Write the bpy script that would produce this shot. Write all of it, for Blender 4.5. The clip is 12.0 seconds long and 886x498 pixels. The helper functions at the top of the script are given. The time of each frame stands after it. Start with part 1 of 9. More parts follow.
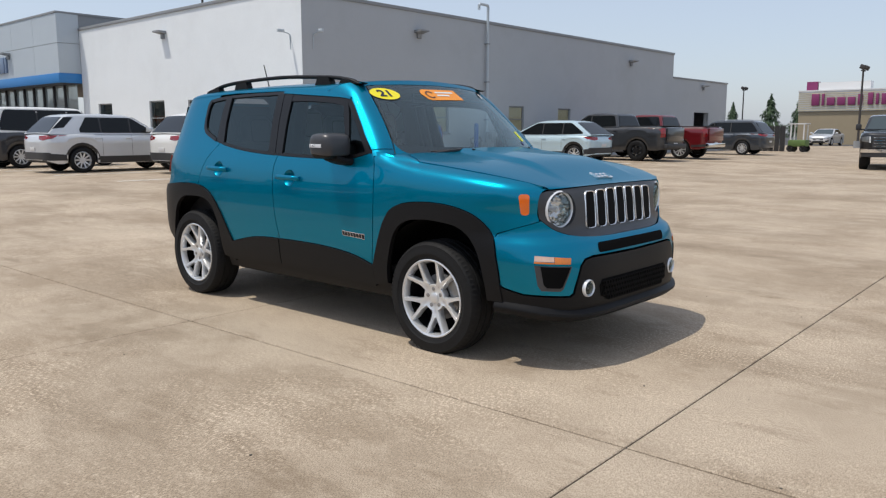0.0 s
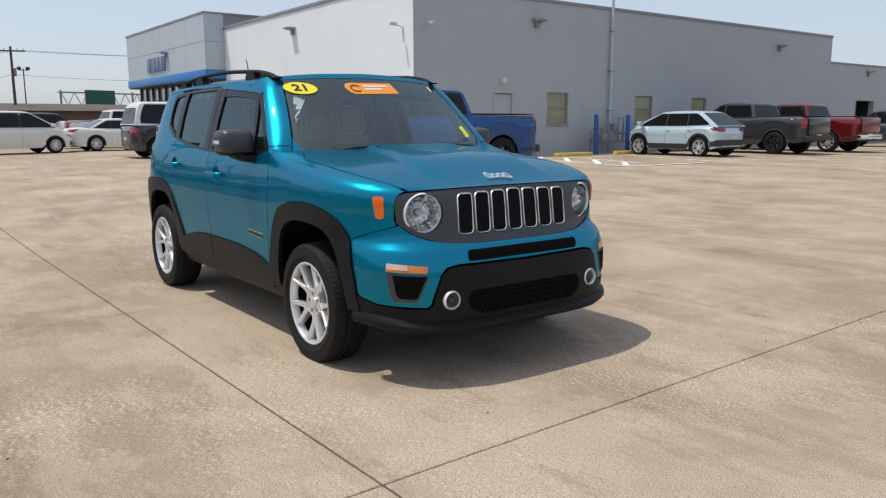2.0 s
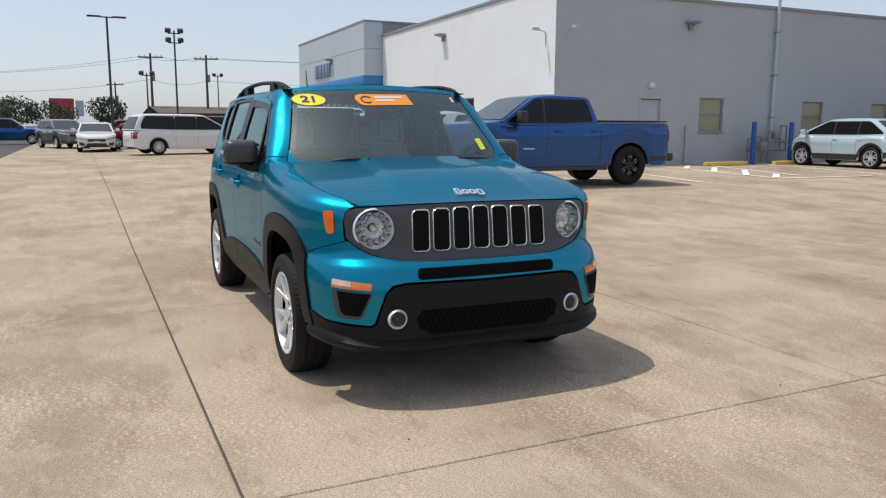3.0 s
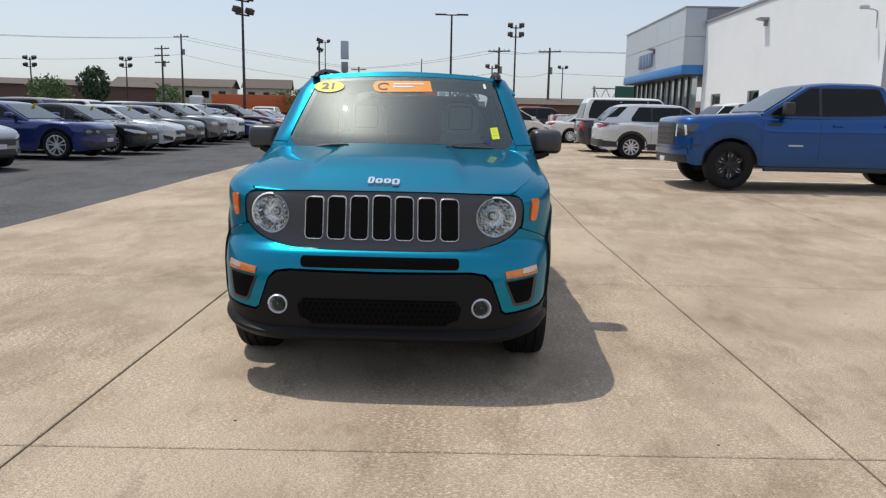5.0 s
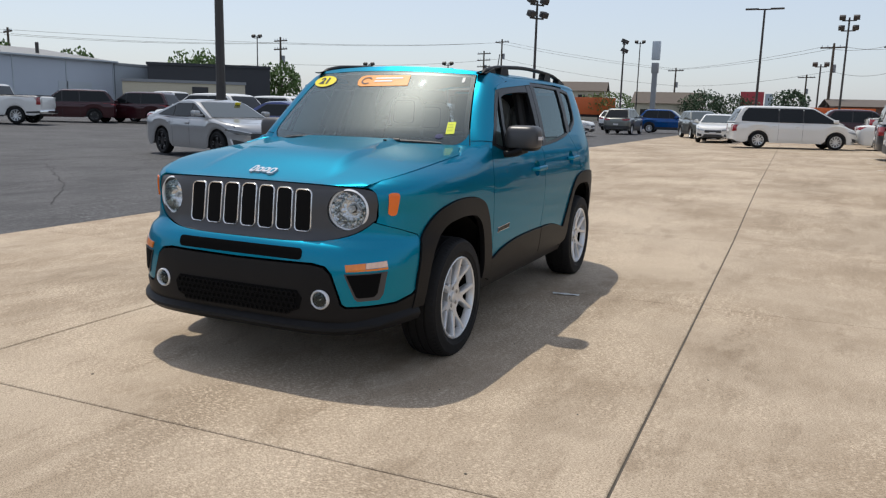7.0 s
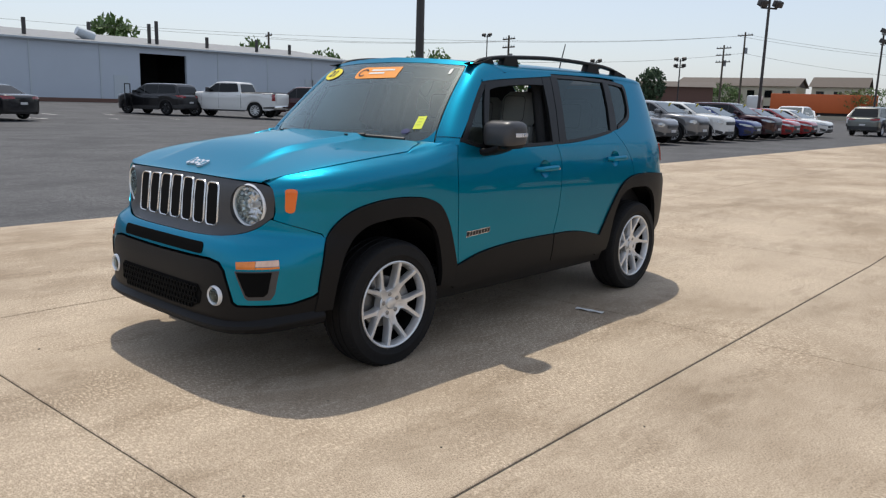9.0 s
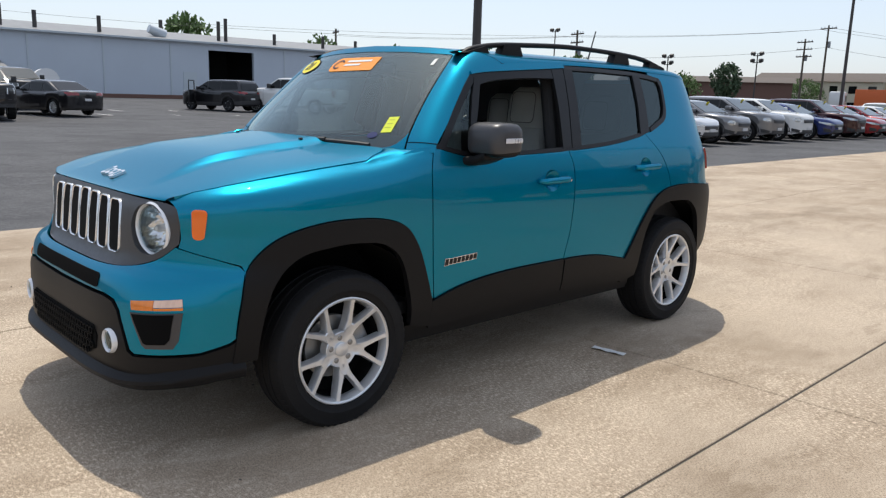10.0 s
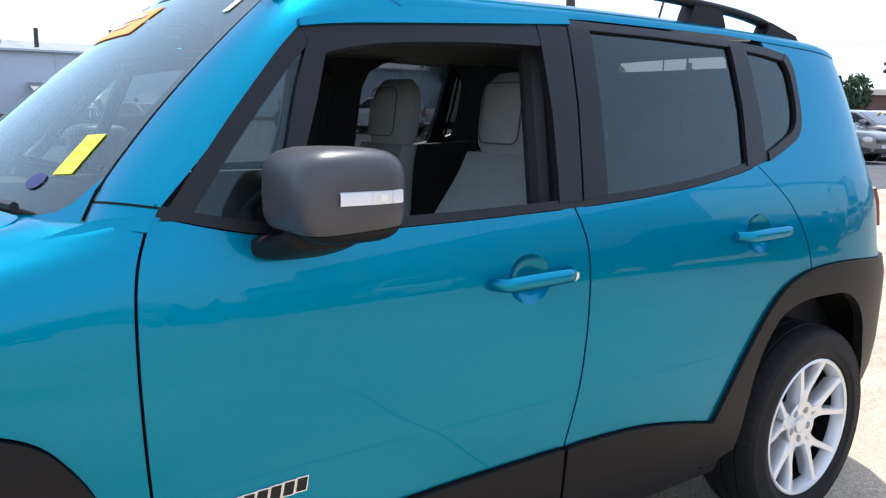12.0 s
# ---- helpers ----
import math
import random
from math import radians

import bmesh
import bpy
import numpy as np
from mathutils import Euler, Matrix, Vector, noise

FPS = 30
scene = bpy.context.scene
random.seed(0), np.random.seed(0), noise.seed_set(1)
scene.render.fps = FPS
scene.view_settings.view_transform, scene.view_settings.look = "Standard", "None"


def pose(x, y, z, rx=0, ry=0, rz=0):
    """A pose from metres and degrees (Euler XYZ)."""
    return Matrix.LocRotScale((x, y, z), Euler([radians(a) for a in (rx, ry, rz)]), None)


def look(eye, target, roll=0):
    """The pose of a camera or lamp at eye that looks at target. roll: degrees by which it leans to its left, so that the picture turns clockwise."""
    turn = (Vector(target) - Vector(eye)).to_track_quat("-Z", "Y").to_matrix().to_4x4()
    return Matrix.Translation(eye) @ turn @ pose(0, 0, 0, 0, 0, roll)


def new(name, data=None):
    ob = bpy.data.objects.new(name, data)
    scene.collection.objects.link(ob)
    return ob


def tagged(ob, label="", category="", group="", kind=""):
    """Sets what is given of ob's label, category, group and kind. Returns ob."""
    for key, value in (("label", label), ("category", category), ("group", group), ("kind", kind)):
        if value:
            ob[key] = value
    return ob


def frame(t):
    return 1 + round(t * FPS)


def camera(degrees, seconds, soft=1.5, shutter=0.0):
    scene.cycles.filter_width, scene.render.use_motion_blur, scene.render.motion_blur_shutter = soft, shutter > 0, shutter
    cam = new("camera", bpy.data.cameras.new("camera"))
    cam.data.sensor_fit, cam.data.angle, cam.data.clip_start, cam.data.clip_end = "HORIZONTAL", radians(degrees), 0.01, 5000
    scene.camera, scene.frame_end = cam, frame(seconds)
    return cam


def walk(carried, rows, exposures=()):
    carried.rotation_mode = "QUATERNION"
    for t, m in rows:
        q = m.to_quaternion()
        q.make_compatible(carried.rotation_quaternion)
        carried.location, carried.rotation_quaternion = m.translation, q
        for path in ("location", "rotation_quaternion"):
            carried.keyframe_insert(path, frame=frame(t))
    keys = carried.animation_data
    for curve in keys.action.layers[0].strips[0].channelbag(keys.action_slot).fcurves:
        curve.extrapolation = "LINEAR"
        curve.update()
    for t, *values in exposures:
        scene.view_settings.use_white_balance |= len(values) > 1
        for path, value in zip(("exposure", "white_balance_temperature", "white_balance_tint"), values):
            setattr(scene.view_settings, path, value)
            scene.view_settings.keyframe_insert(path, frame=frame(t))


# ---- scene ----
cam = camera(59.7, 12.0, soft=1.25)
PATH = [
    (0, (4.289, -4.128, 1.287), (2.973, -2.652, 0.988), 0.0),
    (0.5, (4.387, -4.011, 1.291), (3.041, -2.565, 0.979), -0.2),
    (1, (4.645, -3.694, 1.313), (3.243, -2.304, 0.993), -0.3),
    (1.5, (4.836, -3.252, 1.312), (3.354, -1.949, 0.989), -0.3),
    (2, (5.109, -2.783, 1.313), (3.527, -1.602, 0.992), -0.2),
    (2.5, (5.37, -2.313, 1.338), (3.677, -1.298, 1.021), -0.0),
    (3, (5.54, -1.8, 1.365), (3.74, -0.988, 1.054), 0.3),
    (3.2, (5.637, -1.602, 1.359), (3.8, -0.876, 1.046), 0.5),
    (4.8, (5.78, 0.175, 1.377), (3.81, 0.215, 1.039), 1.1),
    (5, (5.771, 0.383, 1.365), (3.801, 0.341, 1.023), 1.1),
    (5.5, (5.666, 0.939, 1.387), (3.712, 0.697, 1.033), 1.2),
    (6, (5.58, 1.506, 1.387), (3.663, 1.062, 1.028), 1.3),
    (6.5, (5.39, 2.03, 1.379), (3.529, 1.393, 1.02), 1.6),
    (7, (5.183, 2.551, 1.363), (3.394, 1.731, 1.009), 1.5),
    (8.8, (4.214, 3.666, 1.384), (2.718, 2.391, 1.014), 1.8),
    (9, (4.053, 3.666, 1.38), (2.588, 2.358, 1.004), 1.7),
    (9.5, (3.619, 3.586, 1.38), (2.219, 2.21, 0.993), 1.7),
    (10, (3.129, 3.414, 1.396), (1.786, 1.984, 1.006), 1.7),
    (10.5, (2.623, 3.102, 1.397), (1.318, 1.637, 1.01), 1.7),
    (11, (2.088, 2.816, 1.379), (0.825, 1.31, 1.007), 1.5),
    (11.5, (1.591, 2.462, 1.354), (0.368, 0.92, 0.999), 1.2),
    (12, (1.112, 2.141, 1.342), (-0.024, 0.532, 0.994), 0.9),
]
walk(cam, [(t, look(eye, target, roll)) for t, eye, target, roll in PATH],
     exposures=[(0.0, 0.0, 6370, 10), (2.5, 0.0, 6470, 10), (7.0, 0.0, 6500, 10), (9.5, 0.12, 6500, 10), (10.5, 0.42, 6280, 10), (11.0, 0.64, 6100, 10), (11.5, 0.88, 5990, 10),
                (12.0, 1.10, 5950, 10)])

# ---- daylight: high hazy noon sun ----
SUN = Vector((-0.235, -0.362, 1.0)).normalized()
world = bpy.data.worlds.new("sky")
scene.world = world
world.use_nodes = True
wn = world.node_tree
sky = wn.nodes.new("ShaderNodeTexSky")
sky.sky_type, sky.sun_disc = "NISHITA", False
sky.sun_elevation, sky.sun_rotation = math.asin(SUN.z), math.atan2(SUN.x, SUN.y)
sky.air_density, sky.dust_density, sky.ozone_density, sky.altitude = 1.0, 1.7, 1.7, 150
wn.nodes["Background"].inputs[1].default_value = 0.165
haze = wn.nodes.new("ShaderNodeMix")  # even white summer haze over the clear sky
haze.data_type = "RGBA"
haze.inputs["Factor"].default_value = 0.60
haze.inputs["B"].default_value = (3.68, 3.95, 4.45, 1)
wn.links.new(sky.outputs[0], haze.inputs["A"])
wn.links.new(haze.outputs["Result"], wn.nodes["Background"].inputs[0])
sun_data = bpy.data.lights.new("sun", "SUN")
sun_data.energy, sun_data.angle, sun_data.color = 2.95, radians(0.6), (1.0, 0.93, 0.81)
sun_lamp = new("sun", sun_data)
sun_lamp.matrix_world = look(SUN * 100, (0, 0, 0))

# ---- materials ----
def material(name, base, rough=0.6, metal=0.0, vary=0.0, scale=6.0, fine=60.0, bump=0.0, coat=0.0, spec=0.5,
             random_tint=0.0, stretch=(1, 1, 1), dirt=None, dirt_scale=1.2, dirt_amount=0.0):
    """A principled surface with grain at two scales, relief and stains."""
    m = bpy.data.materials.new(name)
    m.use_nodes = True
    nt = m.node_tree
    b = nt.nodes["Principled BSDF"]
    b.inputs["Roughness"].default_value, b.inputs["Metallic"].default_value = rough, metal
    b.inputs["Coat Weight"].default_value, b.inputs["Coat Roughness"].default_value = coat, 0.03
    b.inputs["Specular IOR Level"].default_value = spec
    b.inputs["Base Color"].default_value = (*base, 1)
    if not (vary or bump or random_tint or dirt_amount):
        return m
    co = nt.nodes.new("ShaderNodeTexCoord")
    mp = nt.nodes.new("ShaderNodeMapping")
    mp.inputs["Scale"].default_value = stretch
    nt.links.new(co.outputs["Object"], mp.inputs["Vector"])

    def noise_node(s, detail=4.0, roughness=0.6):
        n = nt.nodes.new("ShaderNodeTexNoise")
        n.inputs["Scale"].default_value, n.inputs["Detail"].default_value = s, detail
        n.inputs["Roughness"].default_value = roughness
        nt.links.new(mp.outputs[0], n.inputs["Vector"])
        return n.outputs["Fac"]

    def math_node(op, a, c, clamp=False):
        n = nt.nodes.new("ShaderNodeMath")
        n.operation, n.use_clamp = op, clamp
        for k, v in enumerate((a, c)):
            if isinstance(v, (int, float)):
                n.inputs[k].default_value = v
            else:
                nt.links.new(v, n.inputs[k])
        return n.outputs[0]

    big, small = noise_node(scale), noise_node(fine, 3.0)
    fac = math_node("ADD", math_node("MULTIPLY", big, 0.65), math_node("MULTIPLY", small, 0.35))
    gain = math_node("ADD", math_node("MULTIPLY", math_node("SUBTRACT", fac, 0.5), 4 * vary), 1.0)
    if random_tint:
        info = nt.nodes.new("ShaderNodeObjectInfo")
        gain = math_node("MULTIPLY", gain, math_node("ADD", math_node("MULTIPLY", info.outputs["Random"], random_tint), 1 - random_tint / 2))
    mul = nt.nodes.new("ShaderNodeVectorMath")
    mul.operation = "SCALE"
    mul.inputs[0].default_value = base
    nt.links.new(gain, mul.inputs["Scale"])
    colour = mul.outputs[0]
    if dirt_amount:
        mask = math_node("MULTIPLY", math_node("SUBTRACT", noise_node(dirt_scale, 6.0, 0.65), 0.5, False), 5.0, True)
        mix = nt.nodes.new("ShaderNodeMix")
        mix.data_type = "RGBA"
        nt.links.new(math_node("MULTIPLY", mask, dirt_amount), mix.inputs["Factor"])
        nt.links.new(colour, mix.inputs["A"])
        mix.inputs["B"].default_value = (*dirt, 1)
        colour = mix.outputs["Result"]
    nt.links.new(colour, b.inputs["Base Color"])
    r = math_node("ADD", math_node("MULTIPLY", math_node("SUBTRACT", small, 0.5), 0.25 if rough > 0.3 else 0.05), rough, True)
    nt.links.new(r, b.inputs["Roughness"])
    if bump:
        bp = nt.nodes.new("ShaderNodeBump")
        bp.inputs["Strength"].default_value, bp.inputs["Distance"].default_value = 0.6, bump
        nt.links.new(fac, bp.inputs["Height"])
        nt.links.new(bp.outputs[0], b.inputs["Normal"])
    return m


def glass(name, tint, alpha=0.25, rough=0.0, ior=1.55, dust=0.0):
    """A thin pane: partly see-through with a mirror-like face."""
    m = bpy.data.materials.new(name)
    m.use_nodes = True
    nt = m.node_tree
    nt.nodes.remove(nt.nodes["Principled BSDF"])
    tr, gl, mx = nt.nodes.new("ShaderNodeBsdfTransparent"), nt.nodes.new("ShaderNodeBsdfGlossy"), nt.nodes.new("ShaderNodeMixShader")
    fr = nt.nodes.new("ShaderNodeFresnel")
    fr.inputs["IOR"].default_value = ior
    tr.inputs[0].default_value = (*[c * alpha for c in tint], 1)
    gl.inputs["Roughness"].default_value = rough
    gl.inputs["Color"].default_value = (0.78, 0.96, 0.98, 1)
    nt.links.new(fr.outputs[0], mx.inputs[0])
    nt.links.new(tr.outputs[0], mx.inputs[1])
    nt.links.new(gl.outputs[0], mx.inputs[2])
    last = mx.outputs[0]
    if dust:  # a thin film of dust that catches the sun
        df, m2 = nt.nodes.new("ShaderNodeBsdfGlossy"), nt.nodes.new("ShaderNodeMixShader")
        df.inputs["Color"].default_value, df.inputs["Roughness"].default_value = (0.85, 0.92, 0.92, 1), 0.42
        m2.inputs[0].default_value = dust
        nt.links.new(last, m2.inputs[1])
        nt.links.new(df.outputs[0], m2.inputs[2])
        last = m2.outputs[0]
    nt.links.new(last, nt.nodes["Material Output"].inputs[0])
    return m


def ground_material(name, base, light, dark, fine_scale, bump, streak=(1, 1, 1), stains=0.5, random_tint=0.0, rough=0.85, grit=0.13, grain=(1, 1, 1)):
    """Paving: mottled at several scales in world space, with tyre streaks and stains."""
    m = bpy.data.materials.new(name)
    m.use_nodes = True
    nt = m.node_tree
    b = nt.nodes["Principled BSDF"]
    b.inputs["Specular IOR Level"].default_value = 0.3
    geo = nt.nodes.new("ShaderNodeNewGeometry")

    def noise_at(s, detail, scale3=(1, 1, 1), roughness=0.6, shift=0.0):
        mp = nt.nodes.new("ShaderNodeMapping")
        mp.inputs["Scale"].default_value = scale3
        mp.inputs["Location"].default_value = (shift, shift, 0)
        nt.links.new(geo.outputs["Position"], mp.inputs["Vector"])
        n = nt.nodes.new("ShaderNodeTexNoise")
        n.inputs["Scale"].default_value, n.inputs["Detail"].default_value, n.inputs["Roughness"].default_value = s, detail, roughness
        nt.links.new(mp.outputs[0], n.inputs["Vector"])
        return n.outputs["Fac"]

    def ramp(f, lo, hi):
        n = nt.nodes.new("ShaderNodeMapRange")
        n.interpolation_type = "SMOOTHSTEP"
        n.inputs["From Min"].default_value, n.inputs["From Max"].default_value = lo, hi
        nt.links.new(f, n.inputs["Value"])
        return n.outputs[0]

    def mix(f, a, c, gain=1.0):
        k = nt.nodes.new("ShaderNodeMath")
        k.operation = "MULTIPLY"
        k.inputs[1].default_value = gain
        nt.links.new(f, k.inputs[0])
        n = nt.nodes.new("ShaderNodeMix")
        n.data_type = "RGBA"
        nt.links.new(k.outputs[0], n.inputs["Factor"])
        for v, key in ((a, "A"), (c, "B")):
            if isinstance(v, tuple):
                n.inputs[key].default_value = (*v, 1)
            else:
                nt.links.new(v, n.inputs[key])
        return n.outputs["Result"]

    c = mix(ramp(noise_at(0.45, 6, (1, 1, 1), 0.62), 0.36, 0.64), base, light)
    c = mix(ramp(noise_at(0.9, 5, streak, 0.6, 7.0), 0.52, 0.72), c, dark, stains)
    c = mix(ramp(noise_at(0.25, 6, (1, 1, 1), 0.7, 31.0), 0.55, 0.7), c, dark, stains * 0.6)
    c = mix(ramp(noise_at(0.33, 5, (0.75, 1.3, 1), 0.6, 61.0), 0.545, 0.572), c, dark, stains * 0.55)
    c = mix(ramp(noise_at(1.7, 9, (0.7, 1.2, 1), 0.72, 17.0), 0.51, 0.59), c, tuple(min(1, v * 1.06) for v in light), 0.45)
    c = mix(ramp(noise_at(2.4, 9, (0.5, 1.5, 1), 0.74, 23.0), 0.55, 0.63), c, dark, 0.34)
    c = mix(ramp(noise_at(5.0, 5, (1, 1, 1), 0.7, 3.0), 0.5, 0.75), c, tuple(min(1, v * 1.12) for v in light), 0.5)
    def patchy(f, s, shift):
        """Let a fine grain come and go in broad patches."""
        k = nt.nodes.new("ShaderNodeMath")
        k.operation = "MULTIPLY"
        nt.links.new(f, k.inputs[0])
        nt.links.new(ramp(noise_at(s, 4, (1, 1, 1), 0.65, shift), 0.34, 0.68), k.inputs[1])
        return k.outputs[0]

    c = mix(ramp(noise_at(fine_scale, 3, grain, 0.7), 0.42, 0.62), c, tuple(v * 0.7 for v in dark), grit * 3)
    c = mix(patchy(ramp(noise_at(fine_scale * 0.36, 5, grain, 0.75, 5.0), 0.49, 0.62), 0.7, 41.0), c, tuple(min(1, v * 1.3) for v in light), grit * 4)
    c = mix(patchy(ramp(noise_at(fine_scale * 0.3, 4, grain, 0.65, 11.0), 0.58, 0.72), 0.9, 53.0), c, tuple(v * 0.55 for v in dark), grit * 3)
    if random_tint:
        info = nt.nodes.new("ShaderNodeObjectInfo")
        k = nt.nodes.new("ShaderNodeMath")
        k.operation = "MULTIPLY_ADD"
        k.inputs[1].default_value, k.inputs[2].default_value = random_tint, 1 - random_tint / 2
        nt.links.new(info.outputs["Random"], k.inputs[0])
        sc = nt.nodes.new("ShaderNodeVectorMath")
        sc.operation = "SCALE"
        nt.links.new(c, sc.inputs[0])
        nt.links.new(k.outputs[0], sc.inputs["Scale"])
        c = sc.outputs[0]
    nt.links.new(c, b.inputs["Base Color"])
    b.inputs["Roughness"].default_value = rough
    bp = nt.nodes.new("ShaderNodeBump")
    bp.inputs["Strength"].default_value, bp.inputs["Distance"].default_value = 0.7, bump
    nt.links.new(noise_at(fine_scale * 0.6, 4, grain), bp.inputs["Height"])
    nt.links.new(bp.outputs[0], b.inputs["Normal"])
    return m


CONCRETE = ground_material("concrete", (0.358, 0.279, 0.198), (0.53, 0.437, 0.332), (0.205, 0.150, 0.097), 185, 0.005, (0.35, 1.6, 1), 0.52, 0.06, grit=0.24, grain=(1.25, 0.6, 1))
ASPHALT = ground_material("asphalt", (0.077, 0.077, 0.081), (0.114, 0.114, 0.118), (0.046, 0.046, 0.049), 62, 0.006, (0.3, 1.4, 1), 0.6, rough=0.9, grit=0.24)
JOINT = material("joint_filler", (0.085, 0.074, 0.06), 0.9, vary=0.3, scale=9)
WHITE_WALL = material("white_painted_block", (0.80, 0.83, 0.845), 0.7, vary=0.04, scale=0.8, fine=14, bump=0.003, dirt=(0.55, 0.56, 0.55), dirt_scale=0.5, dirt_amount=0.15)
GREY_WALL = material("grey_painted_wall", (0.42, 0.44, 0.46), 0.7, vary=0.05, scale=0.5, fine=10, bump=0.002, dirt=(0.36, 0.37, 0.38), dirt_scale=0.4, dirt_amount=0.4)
PANEL_GREY = material("metal_panel_grey", (0.47, 0.52, 0.56), 0.45, 0.1, vary=0.03, scale=0.7)
BLUE_BAND = material("blue_band", (0.03, 0.20, 0.50), 0.4, vary=0.04)
TRIM_DARK = material("dark_trim", (0.03, 0.03, 0.032), 0.5, vary=0.1)
TRIM_GREY = material("grey_trim", (0.25, 0.26, 0.27), 0.5, vary=0.06)
ALU = material("aluminium", (0.55, 0.56, 0.57), 0.35, 0.8, vary=0.05)
DARK_GLASS = material("dark_window_glass", (0.006, 0.0075, 0.0085), 0.05, 0.0, spec=0.32)
ROOM_GLASS = material("showroom_glass", (0.34, 0.39, 0.40), 0.04, 0.35, vary=0.25, scale=0.35, fine=1.2, spec=0.9)
SIGN_BLUE = material("muted_blue_letters", (0.16, 0.22, 0.33), 0.5, vary=0.05)
BLUE_POST = material("blue_post_paint", (0.02, 0.1, 0.35), 0.45, vary=0.08, dirt=(0.1, 0.1, 0.12), dirt_amount=0.3)
YELLOW = material("yellow_kerb_paint", (0.62, 0.45, 0.08), 0.7, vary=0.12, scale=5, dirt=(0.35, 0.3, 0.2), dirt_amount=0.6)
LINE = material("white_line_paint", (0.86, 0.85, 0.80), 0.8, vary=0.10, scale=8, dirt=(0.5, 0.44, 0.35), dirt_scale=5, dirt_amount=0.35)
POLE = material("bronze_pole", (0.045, 0.04, 0.037), 0.55, vary=0.12)
WOODPOLE = material("weathered_pole_wood", (0.10, 0.08, 0.06), 0.9, vary=0.2, scale=3)
WIRE = material("wire", (0.05, 0.05, 0.05), 0.6)
SHOP_WALL = material("blue_grey_metal_siding", (0.47, 0.52, 0.585), 0.55, vary=0.05, scale=0.3)
SHOP_ROOF = material("metal_roof", (0.20, 0.205, 0.21), 0.55, 0.0, vary=0.1, scale=0.6)
TAN_WALL = material("tan_brick", (0.33, 0.27, 0.18), 0.85, vary=0.08, scale=1.0)
CREAM = material("cream_siding", (0.55, 0.5, 0.38), 0.8, vary=0.05)
BROWN_ROOF = material("brown_shingle", (0.11, 0.09, 0.075), 0.9, vary=0.15, scale=2)
RED_BRICK = material("red_brown_wall", (0.16, 0.09, 0.07), 0.9, vary=0.1)
DARK_WALL = material("charcoal_wall", (0.045, 0.048, 0.055), 0.8, vary=0.08)
PURPLE = material("purple_sign", (0.22, 0.03, 0.12), 0.5)
ORANGE_BOX = material("orange_trailer", (0.62, 0.13, 0.03), 0.55, vary=0.06)
SIGN_RED = material("red_sign", (0.45, 0.05, 0.06), 0.5)
SIGN_WHITE = material("white_sign", (0.7, 0.7, 0.7), 0.5)
LEAF = material("leaves", (0.10, 0.165, 0.045), 0.7, vary=0.35, scale=1.5, fine=9)
PINE = material("pine_needles", (0.05, 0.085, 0.04), 0.8, vary=0.35, scale=2, fine=9)
BARK = material("bark", (0.09, 0.07, 0.05), 0.95, vary=0.25)
RUBBER = material("tyre_rubber", (0.009, 0.009, 0.0096), 0.7, spec=0.26, vary=0.25, scale=12, fine=80)
RIM = material("silver_alloy", (0.74, 0.75, 0.76), 0.30, 0.62)
RIM_DARK = material("black_alloy", (0.02, 0.02, 0.022), 0.3, 0.4)
CHROME = material("chrome", (0.8, 0.8, 0.8), 0.08, 1.0)
BLACK_PLASTIC = material("black_plastic", (0.022, 0.022, 0.023), 0.55, vary=0.12, scale=20, fine=220, bump=0.0006)
HEADLAMP = material("headlamp_glass", (0.5, 0.52, 0.54), 0.08, 0.6)
TAIL_RED = material("tail_lamp_red", (0.26, 0.010, 0.013), 0.12, coat=1.0)
AMBER = material("amber_lens", (0.9, 0.16, 0.0), 0.2, coat=1.0)
PLATE = material("blank_plate", (0.6, 0.6, 0.6), 0.5, vary=0.1)


def paint(name, base, metal=0.35, rough=0.32):
    return material(name, base, rough, metal, vary=0.02, scale=2, coat=1.0, spec=0.2)


# ---- mesh helpers ----
def mesh_of(name, bm, mats, smooth=None):
    """Turn a bmesh into mesh data with its materials; smooth: angle in degrees below which edges are smooth."""
    bmesh.ops.remove_doubles(bm, verts=bm.verts, dist=1e-5)
    if smooth is not None:
        lim = radians(smooth)
        for f in bm.faces:
            f.smooth = True
        for e in bm.edges:
            e.smooth = len(e.link_faces) == 2 and e.calc_face_angle(0.0) < lim
    me = bpy.data.meshes.new(name)
    bm.to_mesh(me)
    bm.free()
    for m in mats if isinstance(mats, (list, tuple)) else [mats]:
        me.materials.append(m)
    return me


def part(name, bm, mat, parent=None, label="", smooth=35):
    ob = new(name, mesh_of(name, bm, mat, smooth))
    if parent is not None:
        ob.parent = parent
    if label:
        tagged(ob, label)
    return ob


def thing(name, m, label, category, group="", kind=""):
    ob = new(name)
    ob.matrix_world = m
    ob.empty_display_size = 0.3
    return tagged(ob, label, category, group, kind)


def box(bm, x0, x1, y0, y1, z0, z1, bevel=0.0):
    r = bmesh.ops.create_cube(bm, size=1.0, matrix=Matrix.LocRotScale(((x0 + x1) / 2, (y0 + y1) / 2, (z0 + z1) / 2), None, (x1 - x0, y1 - y0, z1 - z0)))
    if bevel:
        bmesh.ops.bevel(bm, geom=list({e for v in r["verts"] for e in v.link_edges}), offset=bevel, segments=2, affect="EDGES", profile=0.5)
    return bm


def boxm(*a, bevel=0.0):
    return box(bmesh.new(), *a, bevel=bevel)


